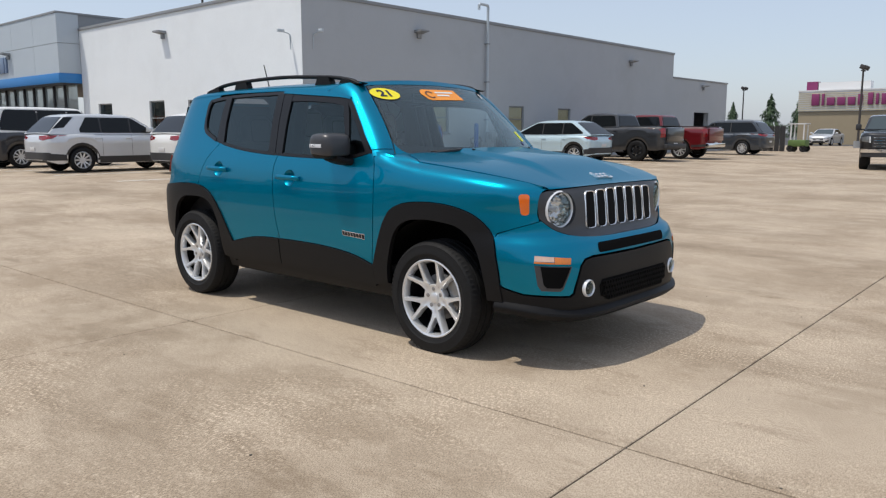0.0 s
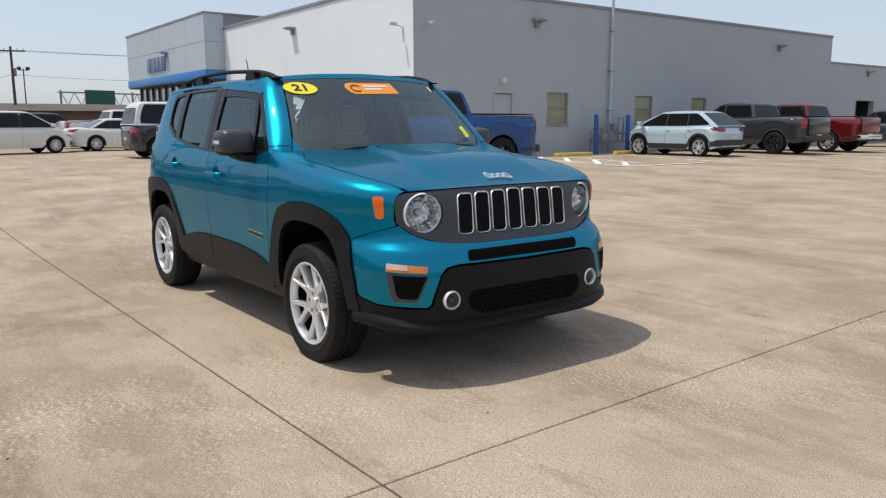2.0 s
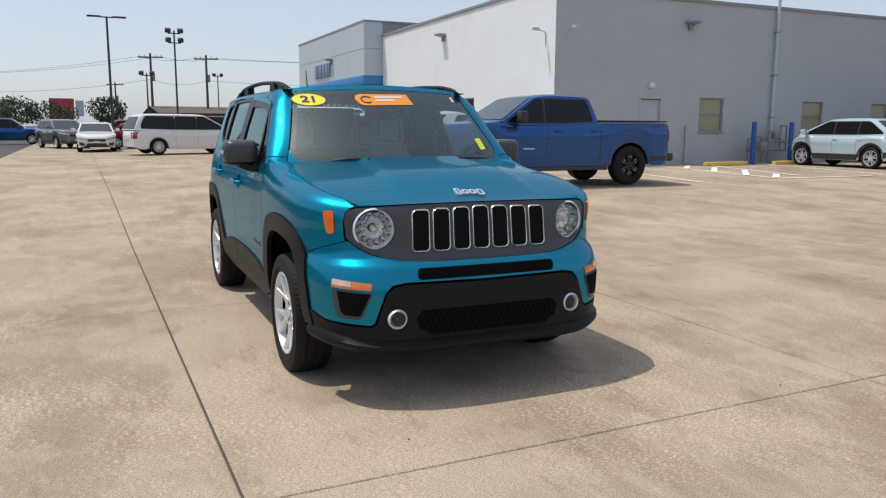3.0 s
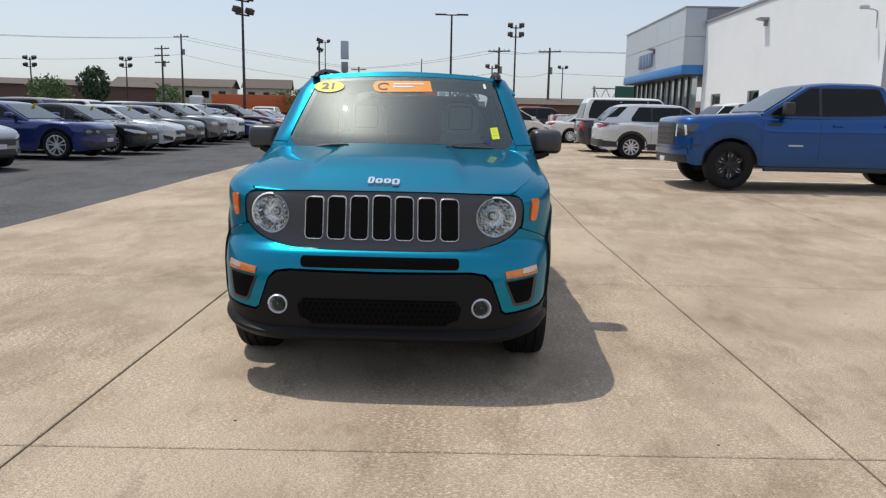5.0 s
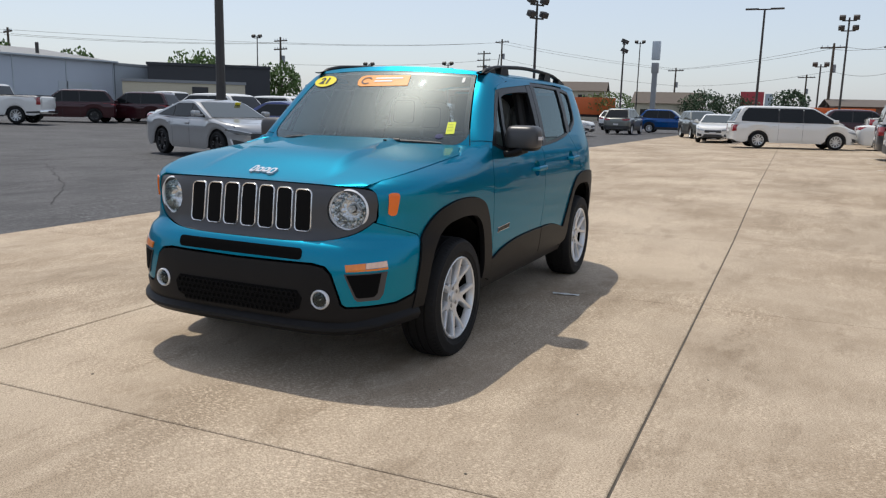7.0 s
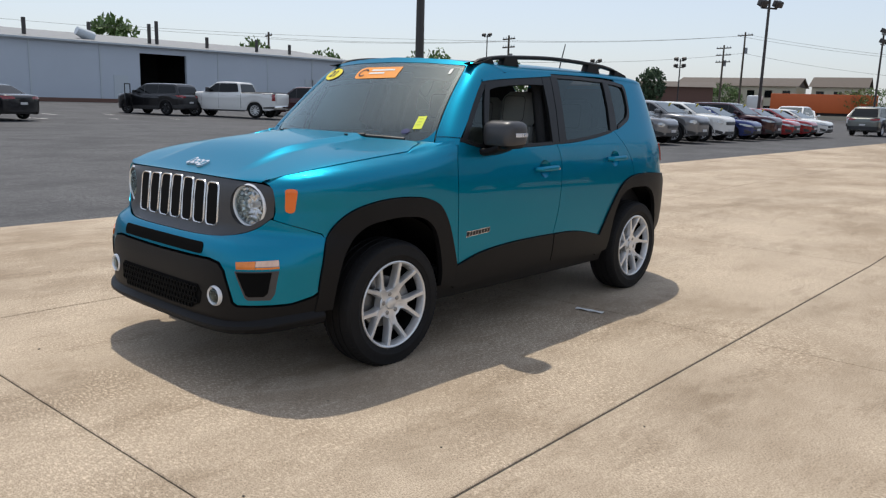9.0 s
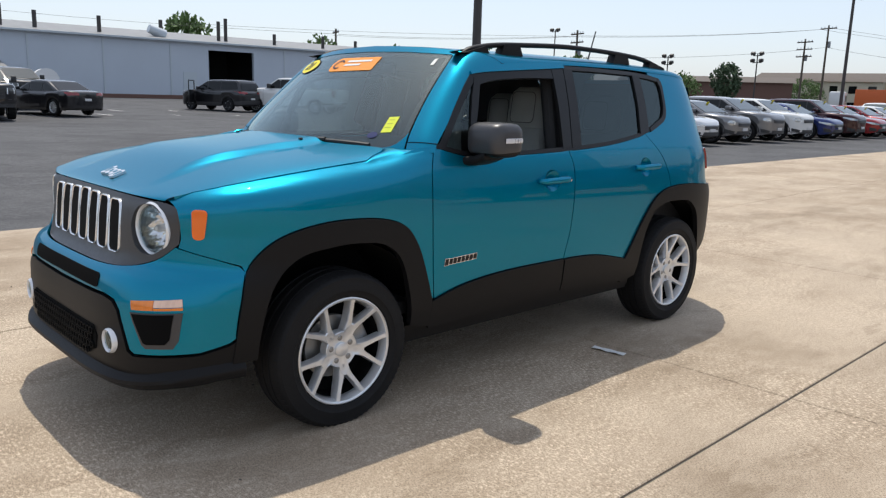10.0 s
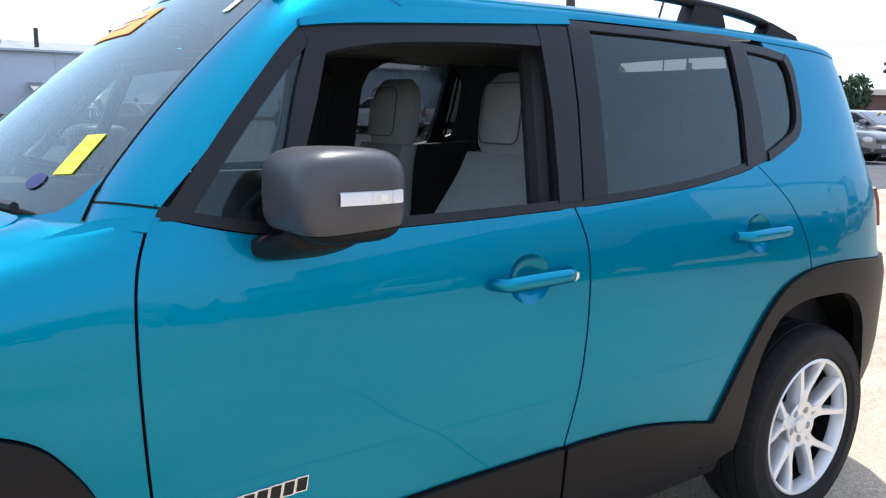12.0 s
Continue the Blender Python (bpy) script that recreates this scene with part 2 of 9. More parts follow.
def tube(bm, a, b, ra, rb=None, seg=10, caps=True):
    a, b = Vector(a), Vector(b)
    rb = ra if rb is None else rb
    q = (b - a).to_track_quat("Z", "Y").to_matrix().to_4x4()
    bmesh.ops.create_cone(bm, cap_ends=caps, segments=seg, radius1=ra, radius2=rb, depth=(b - a).length, matrix=Matrix.Translation((a + b) / 2) @ q)
    return bm


def path_tube(bm, pts, r, seg=6):
    for a, b in zip(pts, pts[1:]):
        tube(bm, a, b, r, r, seg)
    return bm


def lathe(bm, profile, m=None, seg=32):
    """Revolve (radius, along) about the local y axis."""
    m = m or Matrix.Identity(4)
    rings = []
    for r, h in profile:
        rings.append([bm.verts.new(m @ Vector((r * math.cos(2 * math.pi * k / seg), h, r * math.sin(2 * math.pi * k / seg)))) for k in range(seg)])
    for a, b in zip(rings, rings[1:]):
        for k in range(seg):
            bm.faces.new((a[k], a[(k + 1) % seg], b[(k + 1) % seg], b[k]))
    return bm


def grid_faces(bm, rows, flip=False):
    """Faces between rows of points of one length."""
    vs = [[bm.verts.new(p) for p in row] for row in rows]
    for a, b in zip(vs, vs[1:]):
        for k in range(len(a) - 1):
            f = (a[k], a[k + 1], b[k + 1], b[k])
            bm.faces.new(f[::-1] if flip else f)
    return bm


def smoothstep(v):
    v = max(0.0, min(1.0, v))
    return v * v * (3 - 2 * v)


def table(rows, x):
    """Smooth lookup in rows of (x, value)."""
    if x <= rows[0][0]:
        return rows[0][1]
    for (a, va), (b, vb) in zip(rows, rows[1:]):
        if x <= b:
            k = (x - a) / (b - a)
            return va + (vb - va) * k
    return rows[-1][1]


def soft_table(rows, x, d):
    return sum(table(rows, x + d * k) * w_ for k, w_ in ((-1, 0.2), (-0.5, 0.2), (0, 0.2), (0.5, 0.2), (1, 0.2)))


def sampled(fn, a, b, n=320):
    """The function fn between a and b, read from evenly spaced samples."""
    vals = [fn(a + (b - a) * k / n) for k in range(n + 1)]

    def look_up(x):
        f = (x - a) / (b - a) * n
        if f <= 0:
            return vals[0]
        if f >= n:
            return vals[n]
        i = int(f)
        return vals[i] + (vals[i + 1] - vals[i]) * (f - i)
    return look_up


# ---- surfaces cut to outlines ----
def clip_poly(poly, axis, val, keep_greater):
    out = []
    for k in range(len(poly)):
        a, b = poly[k - 1], poly[k]
        ia, ib = (a[axis] >= val, b[axis] >= val) if keep_greater else (a[axis] <= val, b[axis] <= val)
        if ia != ib:
            s = (val - a[axis]) / (b[axis] - a[axis])
            p = [a[0] + (b[0] - a[0]) * s, a[1] + (b[1] - a[1]) * s]
            p[axis] = val
            out.append(tuple(p))
        if ib:
            out.append(b)
    return out


def patch(bm, poly, fn, step=(0.06, 0.06), thick=0.0, lift=0.0, sign=1.0, seam_v=None):
    """Fill a flat outline with cells, bend it onto the surface fn(u, v) and turn its rim in by thick. lift: metres off the surface."""
    made, back = {}, {}
    us, vs = [p[0] for p in poly], [p[1] for p in poly]

    def normal(u, v):
        e = 0.004
        n = (Vector(fn(u + e, v)) - Vector(fn(u - e, v))).cross(Vector(fn(u, v + e)) - Vector(fn(u, v - e)))
        return n.normalized() * sign if n.length else Vector((0, 0, 1))

    def vert(p):
        key = (round(p[0], 6), round(p[1], 6))
        if key not in made:
            pos = Vector(fn(*p))
            if lift or thick:
                pos += normal(*p) * lift
            made[key] = bm.verts.new(pos)
            back[made[key]] = p
        return made[key]

    i0, i1 = math.floor(min(us) / step[0]), math.ceil(max(us) / step[0])
    j0, j1 = math.floor(min(vs) / step[1]), math.ceil(max(vs) / step[1])
    faces = []
    for i in range(i0, i1):
        col = clip_poly(clip_poly(poly, 0, i * step[0], True), 0, (i + 1) * step[0], False)
        if len(col) < 3:
            continue
        for j in range(j0, j1):
            c = clip_poly(clip_poly(col, 1, j * step[1], True), 1, (j + 1) * step[1], False)
            vv = []
            for p in c:
                v = vert(p)
                if not vv or (v is not vv[-1] and v is not vv[0]):
                    vv.append(v)
            if len(vv) > 2 and len(set(vv)) == len(vv):
                area = sum(back[vv[k - 1]][0] * back[vv[k]][1] - back[vv[k]][0] * back[vv[k - 1]][1] for k in range(len(vv)))
                if abs(area) < 1e-8:
                    continue
                try:
                    faces.append(bm.faces.new(vv if area * sign > 0 else vv[::-1]))
                except ValueError:
                    pass
    if thick:
        inner = {}
        edges = {e for f in faces for e in f.edges if len(e.link_faces) == 1}
        if seam_v is not None:
            edges = {e for e in edges if not all(v in back and abs(back[v][1] - seam_v) < 1e-6 for v in e.verts)}
        for e in edges:
            for v in e.verts:
                if v not in inner:
                    inner[v] = bm.verts.new(v.co - normal(*back[v]) * thick)
        for e in edges:
            lp = e.link_loops[0]
            a, b = lp.vert, lp.link_loop_next.vert
            try:
                bm.faces.new((b, a, inner[a], inner[b]))
            except ValueError:
                pass
    return bm


def split_hole(poly, zc, holes):
    """Two outlines, above and below the height zc, with half of each hole (points from angle 0 round) let into each."""
    out = []
    for upper in (True, False):
        half = clip_poly(poly, 1, zc, upper)
        k = max((abs(half[i][0] - half[i - 1][0]), i) for i in range(len(half)) if abs(half[i][1] - zc) < 1e-9 and abs(half[i - 1][1] - zc) < 1e-9)[1]
        a, b = half[k - 1], half[k]
        notch = []
        for ring_ in sorted(holes, key=lambda r: min(p[0] for p in r), reverse=a[0] > b[0]):
            arc = sorted([p for p in ring_ if (p[1] > zc + 1e-6) == upper and abs(p[1] - zc) > 1e-6], key=lambda p: p[0])
            lo, hi = min(p[0] for p in ring_), max(p[0] for p in ring_)
            arc = [(lo, zc)] + arc + [(hi, zc)]
            notch += arc if a[0] < b[0] else arc[::-1]
        out.append(half[:k] + notch + half[k:])
    return out


def mirrored(bm, fn_build):
    """Build on the left, then the same on the right."""
    fn_build(bm)
    geom = bm.verts[:] + bm.edges[:] + bm.faces[:]
    r = bmesh.ops.duplicate(bm, geom=geom)["geom"]
    for v in (g for g in r if isinstance(g, bmesh.types.BMVert)):
        v.co.y *= -1
    bmesh.ops.reverse_faces(bm, faces=[g for g in r if isinstance(g, bmesh.types.BMFace)])
    return bm


def flipped_y(me):
    """A mirrored copy of a mesh for the other side of a car."""
    m2 = me.copy()
    m2.transform(Matrix.Diagonal((1, -1, 1, 1)))
    m2.flip_normals()
    return m2


def pair(name, bm, mat, parent, label="", smooth=35):
    """A part and its mirror image on the other side."""
    a = part(name, bm, mat, parent, label, smooth)
    b = new(name, flipped_y(a.data))
    b.parent = parent
    if label:
        tagged(b, label)
    return a, b


# ---- wheels ----
WHEEL_MESHES = {}


def wheel_meshes(r, width, style):
    key = (r, width, style)
    if key in WHEEL_MESHES:
        return WHEEL_MESHES[key]
    rr = r * {"truck": 0.60, "dark": 0.74, "multi": 0.74}.get(style, 0.68)
    h = width / 2
    bm = bmesh.new()
    lathe(bm, [(rr - 0.005, -h * 0.8), (rr + 0.01, -h * 0.95), ((rr + r) / 2, -h * 1.02), (r - 0.035, -h * 0.96), (r - 0.008, -h * 0.8), (r, -h * 0.45), (r, h * 0.45),
               (r - 0.008, h * 0.8), (r - 0.035, h * 0.96), ((rr + r) / 2, h * 1.02), (rr + 0.01, h * 0.95), (rr - 0.005, h * 0.8)], seg=32)
    tyre = mesh_of("tyre", bm, RUBBER, 40)
    bm = bmesh.new()
    lathe(bm, [(rr - 0.002, -h * 0.8), (rr - 0.002, h * 0.84), (rr - 0.012, h * 0.87), (rr - 0.02, h * 0.76), (rr - 0.03, h * 0.2)], seg=28)
    arms = {"silver": [(5, 0.30), (5, -0.30)], "multi": [(5, 0.22), (5, -0.22)], "truck": [(6, 0.0)], "dark": [(5, 0.16), (5, -0.16)]}[style]
    half = {"silver": 0.021, "multi": 0.016, "truck": 0.034, "dark": 0.018}[style]
    for count, lean in arms:
        for k in range(count):
            m = Matrix.Rotation(2 * math.pi * k / count, 4, "Y")
            tx = (rr - 0.014) * math.sin(lean)
            tz = (rr - 0.014) * math.cos(lean)
            bx = 0.012 * (1 if lean > 0 else -1 if lean < 0 else 0)
            pts = [(bx - half, h * 0.60, 0.04), (bx + half, h * 0.60, 0.04), (tx + half, h * 0.80, tz), (tx - half, h * 0.80, tz)]
            top = [bm.verts.new(m @ Vector(p)) for p in pts]
            low = [bm.verts.new(m @ (Vector(p) - Vector((0, 0.03, 0)))) for p in pts]
            bm.faces.new(top[::-1])
            for q in range(4):
                bm.faces.new((top[q], top[(q + 1) % 4], low[(q + 1) % 4], low[q]))
    lathe(bm, [(0.07, h * 0.3), (0.068, h * 0.64), (0.03, h * 0.68), (0.0005, h * 0.68)], seg=14)
    rim = mesh_of("rim", bm, RIM if style in ("silver", "multi") else RIM_DARK, 40)
    bm = bmesh.new()
    lathe(bm, [(rr - 0.026, h * 0.18), (0.001, h * 0.16)], seg=24)
    back_ = mesh_of("wheel_back", bm, TRIM_DARK, 40)
    bright = None
    if style in ("truck", "dark"):  # machined edges on black wheels
        bm = bmesh.new()
        for k in range(6 if style == "truck" else 5):
            for sg in (-1, 1):
                m = Matrix.Rotation(2 * math.pi * k / (6 if style == "truck" else 5) + sg * 0.17, 4, "Y")
                box(bm, -0.004, 0.004, h * 0.70, h * 0.84, rr * 0.60, rr * 0.80)
                bmesh.ops.transform(bm, matrix=m, verts=bm.verts[-8:])
        bright = mesh_of("machined_edge", bm, ALU, 40)
    WHEEL_MESHES[key] = (tyre, rim, back_, bright)
    return WHEEL_MESHES[key]


def add_wheel(car, x, y, r, width, style):
    tyre, rim, back_, bright = wheel_meshes(r, width, style)
    w = new("wheel", tyre)
    w.parent = car
    w.matrix_local = pose(x, y, r, 0, 0, 0 if y > 0 else 180)
    for name, me in (("rim", rim), ("wheel_back", back_), ("machined_edge", bright)):
        if me:
            o = new(name, me)
            o.parent = w
    return w


# ---- parked vehicles ----
SIDE_PROFILE = ((0.95, 0.0), (0.972, 0.10), (0.988, 0.26), (0.984, 0.48), (0.990, 0.62), (1.0, 0.70), (0.992, 0.76), (0.968, 0.88), (0.93, 0.96), (0.86, 1.0), (0.45, 1.02), (0.0, 1.025))
side_width = sampled(lambda g: table([(g_, f_) for f_, g_ in SIDE_PROFILE[:-2]], g), 0.0, 1.0, 100)
LENS_PALE = material("pale_lamp_strip", (0.75, 0.76, 0.78), 0.2, 0.1, coat=0.6)
CAR_SCREEN = material("car_windscreen_glass", (0.045, 0.060, 0.064), 0.04, 0.0, spec=0.7)
SMOKE_LENS = material("dark_lamp_lens", (0.05, 0.052, 0.056), 0.1, 0.2, coat=1.0)
LAMP_SMOKED = material("smoked_lamp", (0.16, 0.165, 0.17), 0.15, 0.3, coat=0.8)


SATIN_BAR = material("satin_dark_bar", (0.07, 0.065, 0.06), 0.35, 0.5)


def vehicle(name, m, label, category, coat, wb=2.7, fo=0.92, ro=0.95, w=0.92, h=1.65, hood=(1.0, 1.08), belt=1.06, sill=0.24, ws=(0.95, 0.25),
            rear=(-1.9, -1.5), deck=None, r=0.35, rim="silver", tyre_w=0.22, cladding=False, style="suv", plate=True, rails=False, lower=None, lamp="wide", group="", open_door=False, sticker=False, pillar=False, face="", cab_coat=None):
    """A parked car as seen across a lot. ws and rear: x of the foot and the head of the windscreen and the rear screen; deck: height of the boot or bed."""
    car = thing(name, m, label, category, group)
    xf, xr = wb / 2 + fo, -wb / 2 - ro
    arch = r + 0.07
    deck_z = deck if deck else belt

    def top(x):
        rows = [(xr, deck_z - 0.12 if deck else belt - 0.25), (xr + 0.06, deck_z - 0.03 if deck else belt - 0.1), (xr + 0.2, deck_z), (rear[0], deck_z + (0.0 if style == "pickup" else 0.03)), (rear[0] + 0.05, belt + 0.02),
                (ws[0] - 0.1, belt), (ws[0], hood[1]), (xf - 0.45, hood[0] + 0.02), (xf - 0.12, hood[0] - 0.04), (xf - 0.03, hood[0] - 0.16), (xf, hood[0] - 0.32)]
        if style == "pickup":
            rows[-3:] = [(xf - 0.10, hood[0] - 0.015), (xf - 0.03, hood[0] - 0.06), (xf, hood[0] - 0.16)]
        if style != "pickup" and not deck:
            rows[1:5] = [(xr + 0.05, belt - 0.05), (xr + 0.12, belt), (xr + 0.2, belt), (xr + 0.3, belt)]
        d = 0.14 if style != "pickup" else 0.08
        return soft_table(rows, x, min(d, max(0.0, (xf - x) * 0.8), max(0.0, (x - xr) * 0.8)))

    def half(x):
        k = 0.0
        run = 0.95 if style != "pickup" else 0.5
        if x > xf - run:
            k = (x - (xf - run)) / run
        elif x < xr + 0.55:
            k = (xr + 0.55 - x) / 0.55
        n = (2.7 if style != "pickup" else 3.4) if x > 0 else 4.6
        return w * max(0.0, 1 - min(1, k) ** n) ** (1 / n) if k else w

    def low(x):
        z = sill + 0.10 * smoothstep((abs(x - (xf + xr) / 2) - (xf - xr) / 2 + 0.35) / 0.35)
        for ax in (wb / 2, -wb / 2):
            d = abs(x - ax)
            if d < arch:
                z = max(z, r + math.sqrt(arch * arch - d * d) * 0.98)
        return z

    top, low, half = sampled(top, xr, xf), sampled(low, xr, xf, 600), sampled(half, xr, xf, 1600)
    xs_ = sorted({round(v, 4) for v in [xr + (xf - xr) * k / 30 for k in range(31)]
                  + [ax + arch * math.cos(math.pi * k / 10) for ax in (wb / 2, -wb / 2) for k in range(11)]
                  + [xf - d for d in (0, 0.004, 0.015, 0.035, 0.06, 0.1, 0.15, 0.21, 0.28, 0.36)] + [xr + d for d in (0, 0.004, 0.02, 0.05, 0.1, 0.18, 0.3)]})

    def section(x):
        a, zt, zb = half(x), top(x), low(x)
        zb = min(zb, zt - 0.05)
        return [(x, a * f, zb + (zt - zb) * g) for f, g in SIDE_PROFILE]

    bm = bmesh.new()
    rows = [section(x) for x in xs_]
    mirrored(bm, lambda b: grid_faces(b, rows, True))
    part("body", bm, coat, car, smooth=40)
    bm = bmesh.new()
    box(bm, xr + 0.25, xf - 0.3, -w * 0.82, w * 0.82, sill + 0.02, min(belt, 0.9) - 0.1)
    part("underbody", bm, TRIM_DARK, car)

    def band(poly, name, mat, lift=0.006, thick=0.01, label=""):
        def fn(x, z):
            a, zt, zb = half(x), top(x), min(low(x), top(x) - 0.05)
            g = (z - zb) / (zt - zb)
            return (x, a * side_width(g), z)
        b = bmesh.new()
        patch(b, poly, fn, (0.08, 0.08), thick, lift, -1.0)
        return pair(name, b, mat, car, label)

    trim = lower or TRIM_DARK
    if cladding or lower:
        for ax in (wb / 2, -wb / 2):
            outer = [(ax + (arch + 0.07) * math.cos(math.pi * k / 10), r + (arch + 0.07) * math.sin(math.pi * k / 10)) for k in range(11)]
            inner = [(ax + (arch + 0.004) * math.cos(math.pi * k / 10), r + (arch + 0.004) * math.sin(math.pi * k / 10) * 0.985) for k in range(10, -1, -1)]
            band(outer + inner, "wheel_arch_trim", trim, 0.012)
        band([(wb / 2 - arch - 0.06, sill + 0.01), (wb / 2 - arch - 0.06, sill + 0.2), (-wb / 2 + arch + 0.06, sill + 0.2), (-wb / 2 + arch + 0.06, sill + 0.01)], "sill_trim", trim)
    if cladding or style == "pickup":
        band([(xr + 0.02, 0.36 if style != "pickup" else 0.53), (xr + 0.02, 0.56 if style != "pickup" else 0.64), (-wb / 2 - arch - 0.05, 0.52 if style != "pickup" else 0.60), (-wb / 2 - arch - 0.03, 0.36 if style != "pickup" else 0.53)], "rear_bumper", trim, 0.01)

    # cabin
    wg0, wg1 = w * 0.93, w * 0.76

    def roof(x):
        rows = [(rear[0], belt), (rear[1], h - 0.05), (rear[1] + 0.25, h - 0.01), ((rear[1] + ws[1]) / 2 + 0.2, h), (ws[1] - 0.25, h - 0.015), (ws[1], h - 0.05), (ws[0], hood[1])]
        return soft_table(rows, x, min(0.11 if style != "pickup" else 0.05, max(0.0, ws[0] - x), max(0.0, x - rear[0])))

    roof = sampled(roof, rear[0], ws[0])

    def cab(x):
        zt, zb = max(roof(x), belt + 0.001), min(belt, roof(x)) - 0.02
        g = min(1.0, (zt - zb) / (h - zb))
        a1 = wg0 + (wg1 - wg0) * g
        return [(x, wg0, zb), (x, wg0 + (a1 - wg0) * 0.8, zb + (zt - zb) * 0.82), (x, a1, zb + (zt - zb) * 0.93), (x, a1 * 0.9, zb + (zt - zb) * 0.985), (x, a1 * 0.5, zt + 0.004), (x, 0, zt + 0.008)]

    cx = sorted({round(v, 4) for v in [rear[0] + (ws[0] - rear[0]) * k / 24 for k in range(25)] + [rear[1], ws[1], rear[1] + 0.05, ws[1] - 0.05, rear[1] + 0.12, ws[1] - 0.12]})
    bm = bmesh.new()
    rows2 = [cab(x) for x in cx]
    mirrored(bm, lambda b: grid_faces(b, rows2, True))
    part("cabin", bm, cab_coat or coat, car, smooth=30)

    def side(x, z):
        g = (z - belt + 0.02) / (h - belt + 0.02)
        return (x, wg0 + (wg1 - wg0) * g, z)

    z0, z1 = belt + 0.015, h - 0.10
    rear_post = {"van": 0.16, "pickup": 0.10, "suv": 0.13, "sedan": 0.10, "coupe": 0.16}[style]

    def glass_line(inset):
        """The outline of the side glass: straight sill with a kick at the tail, top edge under the roof."""
        lo_, hi_ = [], []
        for k in range(61):
            x = ws[0] + (rear[0] - ws[0]) * k / 60
            a = z0 + inset + 0.05 * max(0.0, (k / 60 - 0.45) / 0.55) ** 2
            b = min(z1 - inset, roof(x + 0.05) - 0.045 - inset, roof(x - rear_post) - 0.045 - inset)
            if pillar:
                b = min(b, z0 + 0.02 + (x - rear[1] - 0.30) * 1.5)
            if b - a > 0.02:
                lo_.append((x, a))
                hi_.append((x, b))
        return lo_ + hi_[::-1]

    cuts = {"coupe": (-0.05,), "pickup": (0.3,), "sedan": (0.1, -0.72), "suv": (0.1, -0.78), "van": (0.2, -0.75)}[style]
    b = bmesh.new()
    patch(b, glass_line(0.0), side, (0.3, 0.12), 0.004, 0.003, -1.0)
    pair("window_surround", b, TRIM_DARK, car)
    if pillar:
        xe = rear[1] + 0.24
        b = bmesh.new()
        patch(b, [(xe, z1), (rear[1] - 0.02, z1), (rear[0] + 0.12, z0 + 0.12), (xe - 0.30, z0 + 0.15)], side, (0.3, 0.12), 0.004, 0.006, -1.0)
        pair("quarter_window", b, DARK_GLASS, car)
    limits = [9.0] + list(cuts) + [-9.0]
    for xa, xb in zip(limits, limits[1:]):
        poly = clip_poly(clip_poly(glass_line(0.018), 0, xb + 0.028, True), 0, xa - 0.028, False)
        if len(poly) > 2 and max(p[0] for p in poly) - min(p[0] for p in poly) > 0.1:
            b = bmesh.new()
            patch(b, poly, side, (0.3, 0.12), 0.004, 0.009, -1.0)
            pair("side_window", b, DARK_GLASS, car)

    def screen(p0, p1, sgn):
        def fn(y, q):
            x = p0 + (p1 - p0) * q
            zt = roof(x)
            zb = min(belt, zt) - 0.02
            a1 = wg0 + (wg1 - wg0) * min(1.0, (zt - zb) / (h - zb))
            return (x, y, zt + 0.006 - 0.02 * (zt - zb) * (abs(y) / (0.9 * a1)) ** 4)
        wa, wb2 = wg0 * 0.90, wg1 * 0.90
        b = bmesh.new()
        patch(b, [(-wa, 0.05), (wa, 0.05), (wb2, 0.93), (-wb2, 0.93)], fn, (0.25, 0.09), 0.01, 0.010, sgn)
        return b

    part("windscreen", screen(ws[0], ws[1], 1.0), CAR_SCREEN, car)
    part("rear_window", screen(rear[0], rear[1], -1.0), DARK_GLASS, car)
    if sticker:
        bm = bmesh.new()
        k = 0.8
        box(bm, -0.08, 0.08, -0.004, 0.004, -0.05, 0.05)
        bm.transform(pose(ws[0] + (ws[1] - ws[0]) * k + 0.035, w * 0.4, hood[1] + (h - 0.05 - hood[1]) * k + 0.03, 35, 0, 90))
        part("price_sticker", bm, STICKER_YELLOW, car, "yellow year sticker with plain bars")

    # lamps, grille, plate, mirrors, handles
    def end_x(y, z, front):
        """x of the nose's or the tail's skin at a place across the car and a height."""
        ins, out = 0.0, xf if front else xr
        for _ in range(15):
            mid = (ins + out) / 2
            zt, zb = top(mid), min(low(mid), top(mid) - 0.05)
            g = (z - zb) / (zt - zb)
            if g <= 1.0 and half(mid) * side_width(g) >= abs(y):
                ins = mid
            else:
                out = mid
        return ins

    def on_end(name, poly, mat, front=True, lift=0.006, parent=None, both=False, label=""):
        made = None
        for sy in ((1, -1) if both else (1,)):
            b = bmesh.new()
            patch(b, [(sy * y, z) for y, z in poly], lambda y, z: (end_x(y, z, front), y, z), (0.07, 0.05), 0.008, lift, 1.0 if front else -1.0)
            made = part(name, b, mat, parent or car, label, 40)
        return made

    zf = hood[0]
    zt2 = deck_z - 0.12
    if style == "pickup":
        grille = on_end("grille", rounded(-0.60 * w, 0.60 * w, zf - 0.52, zf - 0.10, 0.05), TRIM_DARK)
        for k in range(4):
            zc = zf - 0.46 + 0.095 * k
            on_end("grille_bar", [(-0.56 * w, zc - 0.012), (0.56 * w, zc - 0.012), (0.56 * w, zc + 0.012), (-0.56 * w, zc + 0.012)], SATIN_BAR if face else CHROME, lift=0.016, parent=grille)
        on_end("headlight", [(0.64 * w, zf - 0.36), (0.66 * w, zf - 0.12), (0.94 * w, zf - 0.15), (0.93 * w, zf - 0.30), (0.74 * w, zf - 0.33)], SMOKE_LENS if face else LAMP_SMOKED, both=True)
